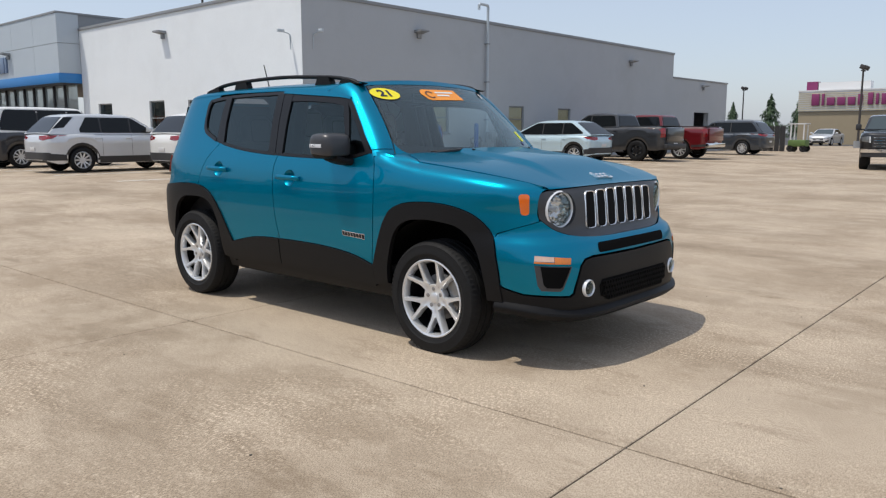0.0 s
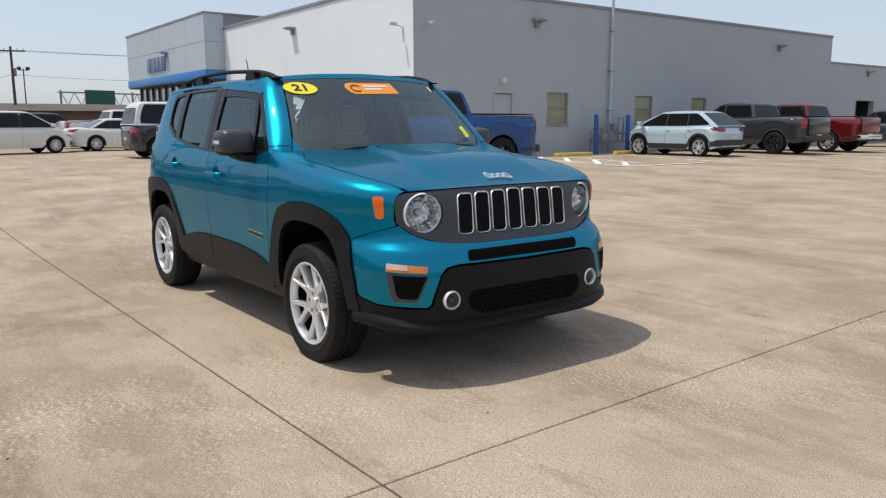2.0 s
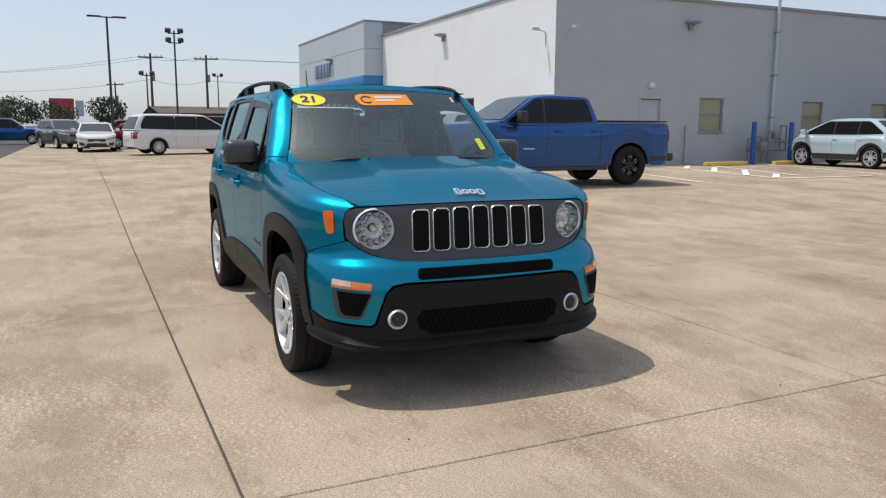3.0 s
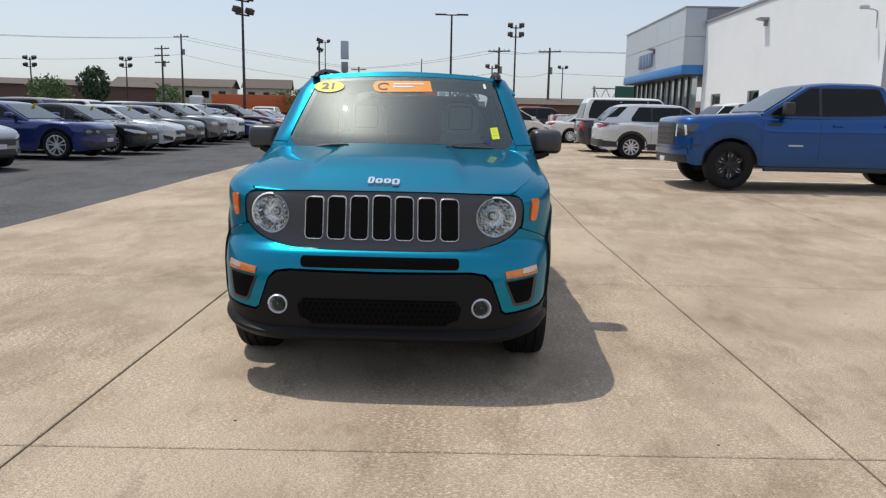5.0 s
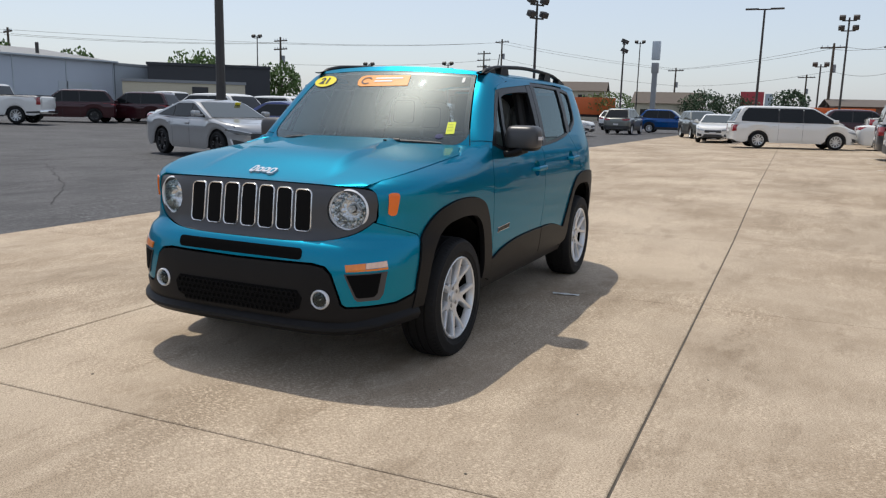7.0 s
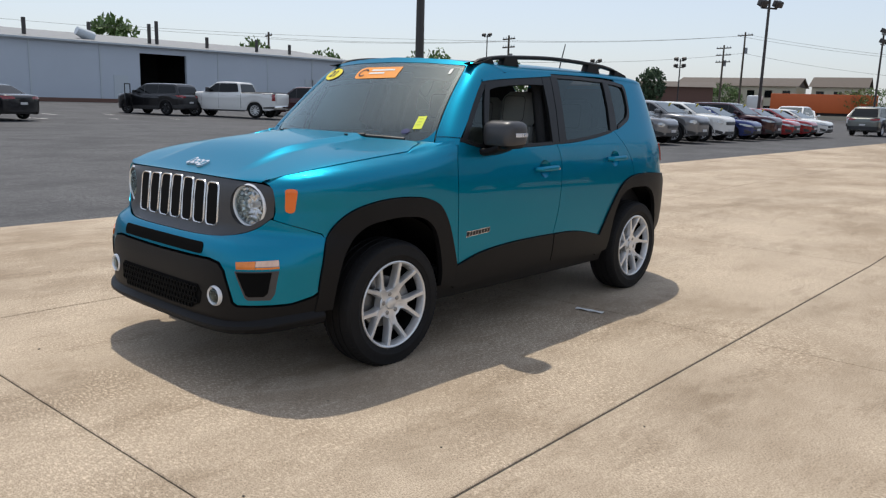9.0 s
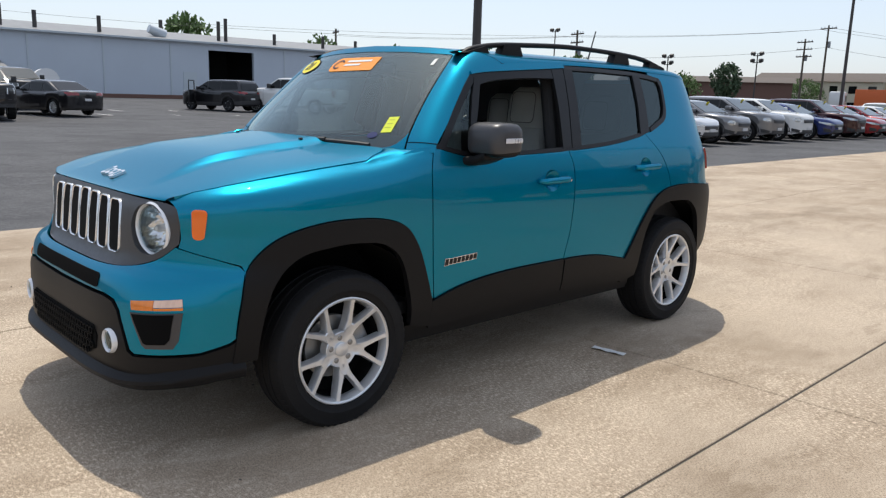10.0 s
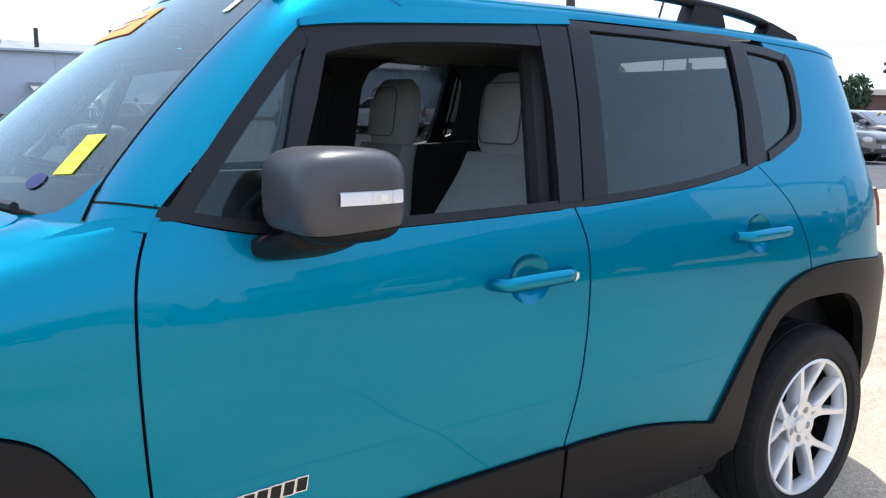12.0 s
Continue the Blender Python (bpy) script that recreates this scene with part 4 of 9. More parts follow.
for y in (19.75, 21.55):
    o = thing("bollard", pose(BX + 0.85, y - 0.45, BG - 0.03), "blue painted steel guard post", "bollard", "blue posts")
    b = bmesh.new()
    tube(b, (0, 0, 0), (0, 0, 1.45), 0.085, 0.085, 14)
    tube(b, (0, 0, 1.45), (0, 0, 1.49), 0.085, 0.04, 14)
    part("post", b, BLUE_POST, o)
o = thing("downpipe", GREY @ pose(17.0 - BY, -0.06, 0), "short grey conduit on the wall", "pipe")
part("conduit", tube(bmesh.new(), (0, 0, 0.0), (0, 0, 1.3), 0.05, 0.05, 8), GREY_WALL, o)

# ---- showroom tower ----
TX1, TY = -31.62, 10.68
tower = thing("showroom", pose(0, 0, BG), "grey metal panel showroom front with a blue band", "building", kind="structure")
TX0 = -44.75
b = boxm(TX0, TX1 - 0.02, TY, 18.5, 3.72, 6.3)
part("fascia_core", b, TRIM_GREY, tower)
for k in range(5):
    for z0_, z1_ in ((3.72, 5.02), (5.03, 6.3)):
        xa, xb = TX0 + (TX1 - TX0) * k / 5, TX0 + (TX1 - TX0) * (k + 1) / 5
        part("panel", boxm(xa + 0.008, xb - 0.008, TY - 0.03, TY - 0.002, z0_ + 0.006, z1_ - 0.006), PANEL_GREY, tower)
for z0_, z1_ in ((3.72, 5.02), (5.03, 6.3)):
    part("panel", boxm(TX1 - 0.018, TX1 + 0.01, TY - 0.03, BY - 0.004, z0_ + 0.006, z1_ - 0.006), PANEL_GREY, tower)
part("parapet_cap", boxm(TX0 - 0.05, TX1 + 0.03, TY - 0.06, 18.5, 6.3, 6.38), TRIM_GREY, tower)
part("blue_band", boxm(TX0 - 0.05, TX1 + 0.03, TY - 0.08, BY - 0.004, 3.3, 3.72, bevel=0.01), BLUE_BAND, tower, "bright blue painted band")
part("soffit", boxm(TX0, TX1, TY, 18.4, 3.25, 3.3), TRIM_DARK, tower)
n = 11
for k in range(n):
    xa, xb = TX0 + (TX1 - TX0) * k / n, TX0 + (TX1 - TX0) * (k + 1) / n
    for z0_, z1_ in ((0.05, 0.95), (1.02, 3.25)):
        part("pane", boxm(xa + 0.03, xb - 0.03, TY + 0.7, TY + 0.72, z0_, z1_), ROOM_GLASS, tower)
    part("mullion", boxm(xa - 0.045, xa + 0.045, TY + 0.60, TY + 0.74, 0, 3.25), TRIM_DARK, tower)
part("transom", boxm(TX0, TX1, TY + 0.62, TY + 0.7, 0.95, 1.02), TRIM_DARK, tower)
part("showroom_back", boxm(TX0, TX1 - 0.05, 18.0, 18.2, 0, 3.3), GREY_WALL, tower)
for k, wd in enumerate((0.55, 0.2, 0.5, 0.55, 0.5, 0.18)):
    xa = -40.6 + sum((0.55, 0.2, 0.5, 0.55, 0.5, 0.18)[:k]) * 1.25
    part("sign_bar", boxm(xa, xa + wd, TY - 0.12, TY - 0.034, 4.0, 4.75, bevel=0.01), SIGN_BLUE, tower, "muted blue raised plain sign bar")
wall_lamp(pose(-37.3, TY - 0.03, BG + 4.75), "grey shoebox wall lamp on the showroom")
mast = thing("roof_mast", pose(-28.5, 16.0, 5.45), "dark antenna mast on the roof", "mast")
b = tube(bmesh.new(), (0, 0, -0.2), (0, 0, 2.3), 0.06, 0.05, 8)
part("mast_pole", b, POLE, mast)
b = bmesh.new()
for k in range(5):
    a = 2 * math.pi * k / 5
    box(b, 0.25 * math.cos(a) - 0.05, 0.25 * math.cos(a) + 0.05, 0.25 * math.sin(a) - 0.05, 0.25 * math.sin(a) + 0.05, -0.1, 0.35)
part("mast_boxes", b, POLE, mast)

# ---- cracks in the asphalt ----
CRACK = material("asphalt_crack", (0.03, 0.03, 0.032), 0.95, vary=0.2)
rng_c = random.Random(12)


def asphalt_crack(x0, y0, x1, y1, wd=0.022):
    d = Vector((x1 - x0, y1 - y0, 0))
    nrm = Vector((-d.y, d.x, 0)).normalized()
    n_ = max(4, int(d.length / 0.35))
    bm = bmesh.new()
    off, rows = 0.0, [[], []]
    for k in range(n_ + 1):
        off = off * 0.85 + rng_c.uniform(-0.09, 0.09)
        w_ = wd * rng_c.uniform(0.3, 1.0)
        for q, s in ((0, 0.5), (1, -0.5)):
            p = Vector((x0, y0, 0)) + d * (k / n_) + nrm * (off + s * w_)
            rows[q].append((p.x, p.y, gz(p.x, p.y) - 0.016))
    grid_faces(bm, rows)
    return tagged(part("asphalt_crack", bm, CRACK), "thin dark wandering crack in the asphalt", "crack", "asphalt cracks", "structure")


for a_ in ((1.5, -8.2, -9.0, -10.4), (-2.0, -6.6, -6.5, -12.5), (3.0, -12.5, -12.0, -15.2), (-6.0, -7.4, -14.0, -8.3), (-1.0, -10.5, 1.5, -17.0), (-8.5, -13.0, -18.0, -14.4), (4.5, -9.5, 9.0, -14.0), (-3.5, -16.0, -13.5, -21.0), (-10.0, -24.0, 2.0, -26.5), (-22.0, -16.0, -9.0, -19.5)):
    asphalt_crack(*a_)

# ---- parking marks and wheel stops by the building ----
def ground_line(x0, y0, x1, y1, wd=0.1):
    d = Vector((x1 - x0, y1 - y0, 0))
    nrm = Vector((-d.y, d.x, 0)).normalized() * wd / 2
    bm = bmesh.new()
    n_ = max(1, int(d.length / 1.5))
    rows = [[(x0 + d.x * k / n_ + s * nrm.x, y0 + d.y * k / n_ + s * nrm.y, gz(x0 + d.x * k / n_, y0 + d.y * k / n_) + (0.005 if y0 > -4.7 else -0.016)) for k in range(n_ + 1)] for s in (1, -1)]
    grid_faces(bm, rows)
    return tagged(part("parking_line", bm, LINE), "worn white painted parking line", "road marking", "parking lines", "structure")


for x0, y0, x1, y1 in ((-12.6, 11.9, -8.5, 11.15), (-15.0, 15.2, -8.85, 13.95), (-14.95, 17.1, -9.5, 15.45), (-15.2, 19.85, -9.0, 18.1), (-15.0, 22.9, -9.4, 21.5), (-8.85, 13.95, -8.8, 17.4)):
    ground_line(x0, y0, x1, y1, 0.11)
for y in (25.2, 28.6, 32.0, 36.5):
    ground_line(-14.6, y, -9.4, y)
for x0, y0, x1, y1 in ((-14.7, 16.3, -13.1, 14.75), (-13.4, 16.2, -11.5, 14.4), (-11.9, 15.95, -10.0, 14.1), (-10.2, 15.4, -9.1, 14.2)):
    ground_line(x0, y0, x1, y1, 0.17)
for x in (-10.2, -13.4, -17.0, -20.4, -24.0):
    ground_line(x, 4.3, x, 9.5)
for x, y in ((-14.2, 12.7), (-14.2, 17.45), (-14.2, 20.5), (-14.2, 9.6)):
    o = thing("wheel_stop", at(x, y, 90), "yellow painted concrete wheel stop", "wheel stop", "wheel stops")
    part("stop", boxm(-0.9, 0.9, -0.09, 0.09, 0, 0.13, bevel=0.03), YELLOW, o)

# ---- the teal suv: shape ----
TEAL = material("teal_metallic_paint", (0.0, 0.218, 0.350), 0.33, 0.80, vary=0.012, scale=400, fine=900, coat=0.50, spec=0.10)
TEAL.node_tree.nodes["Principled BSDF"].inputs["Coat Roughness"].default_value = 0.012
TEAL.node_tree.nodes["Principled BSDF"].inputs["Specular Tint"].default_value = (0.06, 0.50, 0.62, 1)
CLADDING = material("matte_black_cladding", (0.0090, 0.0088, 0.0095), 0.47, spec=0.18, vary=0.10, scale=8, fine=350, bump=0.0005)
SATIN_GREY = material("satin_grey_trim", (0.066, 0.066, 0.070), 0.38, 0.35, vary=0.04, scale=20)
GLOSS_BLACK = material("gloss_black_trim", (0.010, 0.010, 0.011), 0.35, spec=0.28, vary=0.05, scale=10)
SHUT = material("dark_shut_line", (0.005, 0.005, 0.005), 0.95, spec=0.1)
SEAT = material("light_grey_seat_cloth", (0.55, 0.56, 0.53), 0.85, vary=0.08, scale=10, fine=180, bump=0.001)
DASH = material("black_dashboard", (0.02, 0.02, 0.021), 0.6, vary=0.1, scale=15)
HEADLINER = material("grey_headliner", (0.20, 0.195, 0.185), 0.9, vary=0.05)
CLEAR_GLASS = glass("windscreen_glass", (0.78, 0.93, 0.94), 0.74, 0.012, 1.80, 0.048)
LIGHT_GLASS = glass("door_glass", (0.8, 0.92, 0.9), 0.50)
TINT_GLASS = glass("tinted_glass", (0.9, 0.92, 0.95), 0.17, 0.0, 1.6)
LENS = glass("lamp_lens", (1, 1, 1), 0.92)
REFLECTOR = material("lamp_reflector", (0.93, 0.94, 0.95), 0.07, 0.9)
BRIGHT = material("satin_chrome", (0.80, 0.81, 0.82), 0.22, 0.75)
RING_SILVER = material("bright_ring", (0.86, 0.87, 0.88), 0.25, 0.25, coat=0.5)
MESH_BLACK = material("black_mesh", (0.004, 0.004, 0.004), 0.8, spec=0.15)
YELLOW_LABEL = material("yellow_label", (0.80, 0.86, 0.05), 0.5)
STICKER_ORANGE = material("orange_sticker", (0.85, 0.30, 0.03), 0.5)
SIGNAL = material("frosted_amber_lens", (0.80, 0.23, 0.03), 0.18, 0.25, vary=0.25, scale=3, fine=70, coat=0.8, stretch=(1, 3, 0.2))
PINK_LENS = material("pale_pink_lens", (0.80, 0.52, 0.38), 0.14, 0.35, vary=0.3, scale=3, fine=70, coat=0.8, stretch=(1, 3, 0.2))
STICKER_BLUE = material("blue_label", (0.02, 0.03, 0.12), 0.5)
STICKER_WHITE = material("white_label", (0.75, 0.75, 0.72), 0.5)
LENS_WHITE = material("clear_white_lens", (0.72, 0.72, 0.74), 0.18, 0.1, coat=0.8)
LABEL_PRINT = material("olive_print", (0.42, 0.46, 0.04), 0.5)
STICKER_NAVY = material("navy_print", (0.01, 0.012, 0.04), 0.5)

XS, XE = 1.15, -1.10  # where the front and the rear corners begin
DOOR_W = [(0.22, 0.80), (0.30, 0.838), (0.42, 0.866), (0.55, 0.877), (0.70, 0.884), (0.85, 0.886), (0.95, 0.881), (1.03, 0.871), (1.10, 0.858), (1.15, 0.844), (1.20, 0.829),
          (1.30, 0.796), (1.40, 0.763), (1.50, 0.728), (1.56, 0.702), (1.60, 0.672)]
FENDER_W = [(0.22, 0.80), (0.30, 0.84), (0.45, 0.868), (0.65, 0.88), (0.80, 0.886), (0.88, 0.886), (0.93, 0.884), (0.975, 0.878), (1.005, 0.868), (1.03, 0.846), (1.045, 0.815), (1.055, 0.775), (1.06, 0.738)]
HOOD_LINE = [(0.80, 1.16), (0.92, 1.142), (1.07, 1.120), (1.41, 1.086), (1.66, 1.057), (1.80, 1.034), (1.90, 1.008), (1.99, 0.985)]
NOSE_X = [(0.22, 2.02), (0.28, 2.105), (0.33, 2.135), (0.42, 2.135), (0.55, 2.13), (0.66, 2.118), (0.705, 2.10), (0.72, 2.05), (0.76, 2.04), (0.88, 2.03), (0.96, 2.015), (1.02, 1.985), (1.06, 1.95)]
TAIL_X = [(0.25, -2.02), (0.35, -2.08), (0.55, -2.11), (0.80, -2.09), (0.90, -2.02), (1.05, -1.985), (1.20, -1.905), (1.40, -1.825), (1.55, -1.75)]


def hood_line(x):
    return soft_table(HOOD_LINE, x, 0.08)


def body_w(x, z):
    """Half the width of the body at a place along it and a height."""
    d = soft_table(DOOR_W, z, 0.02)
    k = smoothstep((x - 0.72) / 0.42)
    if k <= 0:
        return d
    zz = z
    if z > 0.80:
        zz = 0.80 + (z - 0.80) * 0.26 / max(0.05, hood_line(x) - 0.80)
    return d + (soft_table(FENDER_W, zz, 0.012) - d) * k


def nose_n(z):
    return table([(0.3, 4.4), (0.6, 4.4), (0.72, 3.8), (0.86, 3.8), (0.95, 4.2), (1.05, 4.9)], z)


def tail_n(z):
    return table([(0.3, 3.4), (0.95, 3.5), (1.1, 3.7), (1.3, 3.9), (1.6, 4.4)], z)


def shell(u, z):
    """The body's skin. u runs from the middle of the nose (0) round the corner (1) back along the side; below 0 the right side."""
    sgn = 1 if u >= 0 else -1
    u = abs(u)
    if u < 1:
        t, n, xf = u * math.pi / 2, nose_n(z), soft_table(NOSE_X, z, 0.012)
        c, s = math.cos(t), math.sin(t)
        r = (c ** n + s ** n) ** (-1 / n)
        x = XS + (xf - XS) * r * c
        return (x, sgn * body_w(x, z) * r * s, z)
    x = XS - (u - 1)
    if x > XE:
        return (x, sgn * body_w(x, z), z)
    xr = table(TAIL_X, z)
    t = min(1.0, (XE - x) / 1.0) * math.pi / 2
    n = tail_n(z)
    c, s = math.cos(t), math.sin(t)
    r = (c ** n + s ** n) ** (-1 / n)
    return (XE + (xr - XE) * r * s, sgn * body_w(0, z) * r * c, z)


def ux(x, z):
    """u of a place on the side given by its x."""
    if x <= XS:
        if x >= XE:
            return 1 + XS - x
        p = min(0.999, (XE - x) / (XE - table(TAIL_X, z)))
        n = tail_n(z)
        q = (1 - p ** n) ** (1 / n)
        return 1 + XS - XE + math.atan2(p, q) / (math.pi / 2)
    n = nose_n(z)
    p = min(0.999, (x - XS) / (soft_table(NOSE_X, z, 0.012) - XS))
    return math.atan2((1 - p ** n) ** (1 / n), p) / (math.pi / 2)


def uy(y, z):
    """u of a place on the nose given by its y."""
    n = nose_n(z)
    q = min(0.999, abs(y) / body_w(1.75, z))
    return math.copysign(math.atan2(q, (1 - q ** n) ** (1 / n)) / (math.pi / 2), y)


def on_side(pts):
    return [(ux(x, z), z) for x, z in pts]


def on_nose(pts):
    return [(uy(y, z), z) for y, z in pts]


def curve(pts, n=6):
    """A smooth open curve through points."""
    out = []
    for k in range(len(pts) - 1):
        p0, p1, p2, p3 = pts[max(k - 1, 0)], pts[k], pts[k + 1], pts[min(k + 2, len(pts) - 1)]
        for j in range(n):
            t = j / n
            out.append(tuple(0.5 * (2 * b + (c - a) * t + (2 * a - 5 * b + 4 * c - d) * t * t + (3 * b - a - 3 * c + d) * t ** 3) for a, b, c, d in zip(p0, p1, p2, p3)))
    return out + [tuple(pts[-1])]


def ellipse(cx, cz, rx, rz, n=28):
    return [(cx + rx * math.cos(2 * math.pi * k / n), cz + rz * math.sin(2 * math.pi * k / n)) for k in range(n)]


def rounded(x0, x1, z0, z1, r, n=5):
    out = []
    for cx, cz, a0 in ((x1 - r, z1 - r, 0), (x0 + r, z1 - r, 90), (x0 + r, z0 + r, 180), (x1 - r, z0 + r, 270)):
        out += [(cx + r * math.cos(radians(a0 + 90 * k / n)), cz + r * math.sin(radians(a0 + 90 * k / n))) for k in range(n + 1)]
    return out


ARCH_F_OUT = curve([(0.808, 0.475), (0.875, 0.665), (0.93, 0.775), (1.005, 0.845), (1.16, 0.882), (1.40, 0.884), (1.60, 0.838), (1.715, 0.74), (1.755, 0.60), (1.775, 0.46)])
ARCH_F_IN = curve([(0.925, 0.37), (0.94, 0.50), (1.0, 0.68), (1.09, 0.762), (1.21, 0.786), (1.36, 0.786), (1.52, 0.756), (1.63, 0.65), (1.68, 0.48), (1.69, 0.37)])
ARCH_R_OUT = curve([(-0.735, 0.478), (-0.865, 0.678), (-0.985, 0.812), (-1.10, 0.868), (-1.25, 0.888), (-1.45, 0.885), (-1.72, 0.862)])
ARCH_R_IN = curve([(-0.87, 0.36), (-0.91, 0.60), (-0.99, 0.735), (-1.09, 0.783), (-1.22, 0.793), (-1.40, 0.778), (-1.52, 0.69), (-1.58, 0.55), (-1.64, 0.40)])
SILL_TOP = curve([(0.79, 0.470), (0.60, 0.518), (0.30, 0.545), (-0.14, 0.548), (-0.44, 0.535), (-0.735, 0.478)])
SEAM_A = curve([(0.778, 1.170), (0.812, 1.08), (0.822, 0.95), (0.818, 0.78), (0.805, 0.60), (0.79, 0.474)])
SEAM_B = curve([(-0.172, 1.135), (-0.207, 1.03), (-0.202, 0.86), (-0.185, 0.70), (-0.148, 0.550)])
SEAM_C = curve([(-0.925, 1.208), (-1.055, 1.10), (-1.128, 1.0), (-1.162, 0.92), (-1.172, 0.884)])
BELT = curve([(0.775, 1.168), (0.575, 1.124), (0.287, 1.119), (-0.21, 1.131), (-0.55, 1.152), (-0.80, 1.183), (-0.95, 1.214), (-1.16, 1.282)])
G = 0.0028  # half a shut line


def shifted(pts, dx=0.0, dz=0.0):
    return [(x + dx, z + dz) for x, z in pts]


def table_of(pts, x):
    return table(sorted(pts), x)


suv = thing("compact_suv", pose(0, 0, 0), "glossy teal compact suv with black cladding on pale concrete", "suv")
STEP = (0.05, 0.035)


def side_panel(name, poly, mat, lift=0.0, thick=0.012, label="", step=STEP, both=True, raw=False):
    bm = bmesh.new()
    patch(bm, poly if raw else on_side(poly), shell, step, thick, lift, 1.0)
    if both:
        return pair(name, bm, mat, suv, label, 30)
    return part(name, bm, mat, suv, label, 30)


def nose_panel(name, poly, mat, lift=0.0, thick=0.012, label="", step=(0.03, 0.03), parent=None, fn=None):
    bm = bmesh.new()
    patch(bm, on_nose(poly), fn or shell, step, thick, lift, 1.0)
    return part(name, bm, mat, parent or suv, label, 30)


# dark inner skin behind the shut lines
inner = [(XS + 0.4, 0.97), (0.86, 1.10)] + shifted(BELT[6:], 0, -0.03) + [(-1.3, 1.2), (-1.7, 1.1), (-1.9, 0.9), (-1.9, 0.45), (-1.64, 0.40)] + [(x, z + 0.03) for x, z in ARCH_R_IN[::-1]] + [(-0.8, 0.36), (0.88, 0.36)] + [(x, z + 0.03) for x, z in ARCH_F_IN] + [(1.70, 0.46), (1.70, 0.80)]
side_panel("inner_skin", inner, SHUT, -0.034, 0.0)
nose_in = [(-0.70, 0.97), (-0.72, 0.70), (-0.78, 0.5), (-0.70, 0.30), (0.70, 0.30), (0.78, 0.5), (0.72, 0.70), (0.70, 0.97)]
nose_panel("nose_skin", nose_in[::-1], SHUT, -0.12, 0.0)

# doors, fenders, quarters
front_door = shifted(SEAM_A, -G)[::-1] + [(x, z - 0.004) for x, z in BELT if -0.168 < x < 0.77] + shifted(SEAM_B, G) + [(x, z + 0.004) for x, z in SILL_TOP[::-1] if -0.142 < x < 0.785]
def door_with_cup(name, poly, hx, hz):
    """A door skin with a round hole for the handle's cup."""
    ring_ = on_side([(hx - 0.062 * math.cos(2 * math.pi * k / 30), hz - 0.004 + 0.056 * math.sin(2 * math.pi * k / 30)) for k in range(30)])
    bm = bmesh.new()
    for half in split_hole(on_side(poly), hz - 0.004, [ring_]):
        patch(bm, half, shell, STEP, 0.012, 0.0, 1.0, hz - 0.004)
    return pair(name, bm, TEAL, suv, "", 30)


HANDLES = ((-0.02, 0.983), (-0.895, 1.018))
door_with_cup("front_door", front_door, *HANDLES[0])
rear_door = shifted(SEAM_B, -G)[::-1] + [(x, z - 0.004) for x, z in BELT if -0.92 < x < -0.178] + shifted(SEAM_C, G) + [(x - 0.0, z + 0.004) for x, z in ARCH_R_OUT[::-1] if -1.168 < x] + [(x, z + 0.004) for x, z in SILL_TOP[::-1] if -0.73 < x < -0.154]
door_with_cup("rear_door", rear_door, *HANDLES[1])
quarter = shifted(SEAM_C, -G)[::-1] + [(x, z - 0.004) for x, z in BELT if x < -0.932] + [(-1.205, 1.36), (-1.213, 1.45), (-1.205, 1.53)] + [(-1.10, 1.552), (-1.10, 1.575), (-1.4, 1.57), (-1.62, 1.555)]
quarter += [(-1.70, 1.46), (-1.79, 1.30), (-1.86, 1.16), (-1.93, 0.98), (-1.99, 0.86)] + [(x, z + 0.003) for x, z in ARCH_R_OUT[::-1] if x < -1.178]
side_panel("quarter_panel", quarter, TEAL)
side_panel("quarter_lining", quarter, DASH, -0.022, 0.0)
def hood_y(x):
    """Half the width of the hood where its side meets the fender."""
    z = hood_line(x) - 0.0065
    return shell(ux(x, z), z)[1]


hood_edge = [(x, hood_line(x) - 0.0035) for x in (0.95, 1.04, 1.1, 1.2, 1.35, 1.5, 1.65, 1.74, 1.80, 1.85)]
fender = on_side(shifted(SEAM_A[::-1], G) + [(0.86, 1.163)] + hood_edge) + on_nose([(0.668, 0.990), (0.690, 0.972), (0.700, 0.955), (0.706, 0.90), (0.704, 0.845), (0.697, 0.812)])
fender += on_side([(1.83, 0.776), (1.742, 0.745)] + [(x + 0.0, z + 0.004) for x, z in ARCH_F_OUT[::-1] if z > 0.48 and x < 1.735])
side_panel("fender", fender, TEAL, step=(0.03, 0.02), raw=True)

# cladding
for f_poly, name in ((ARCH_F_OUT + [(1.785, 0.37)] + ARCH_F_IN[::-1] + [(0.81, 0.345)], "front_arch_cladding"),
                     ([(-0.73, 0.33)] + ARCH_R_OUT + [(-1.90, 0.85), (-1.98, 0.82), (-1.96, 0.68), (-1.89, 0.57), (-1.78, 0.47), (-1.67, 0.42)] + ARCH_R_IN[::-1], "rear_arch_cladding")):
    side_panel(name, f_poly, CLADDING, 0.012, 0.03, "matte black wheel arch cladding")
side_panel("front_sill_cladding", [(x, z) for x, z in SILL_TOP if x > -0.144] + [(-0.144, 0.37), (0.81, 0.335), (0.807, 0.468)], CLADDING, 0.012, 0.04)
side_panel("rear_sill_cladding", [(-0.152, 0.545)] + [(x, z) for x, z in SILL_TOP if x < -0.152] + [(-0.735, 0.34), (-0.152, 0.37)], CLADDING, 0.012, 0.04)
side_panel("rocker", [(0.95, 0.36), (-0.85, 0.36), (-0.85, 0.27), (0.95, 0.27)], CLADDING, -0.01, 0.0)

# nose: grey panel with seven slots, bumper, lower black part
PANEL_BOT = curve([(0.0, 0.712), (0.30, 0.714), (0.50, 0.728), (0.62, 0.765), (0.695, 0.825)], 5)

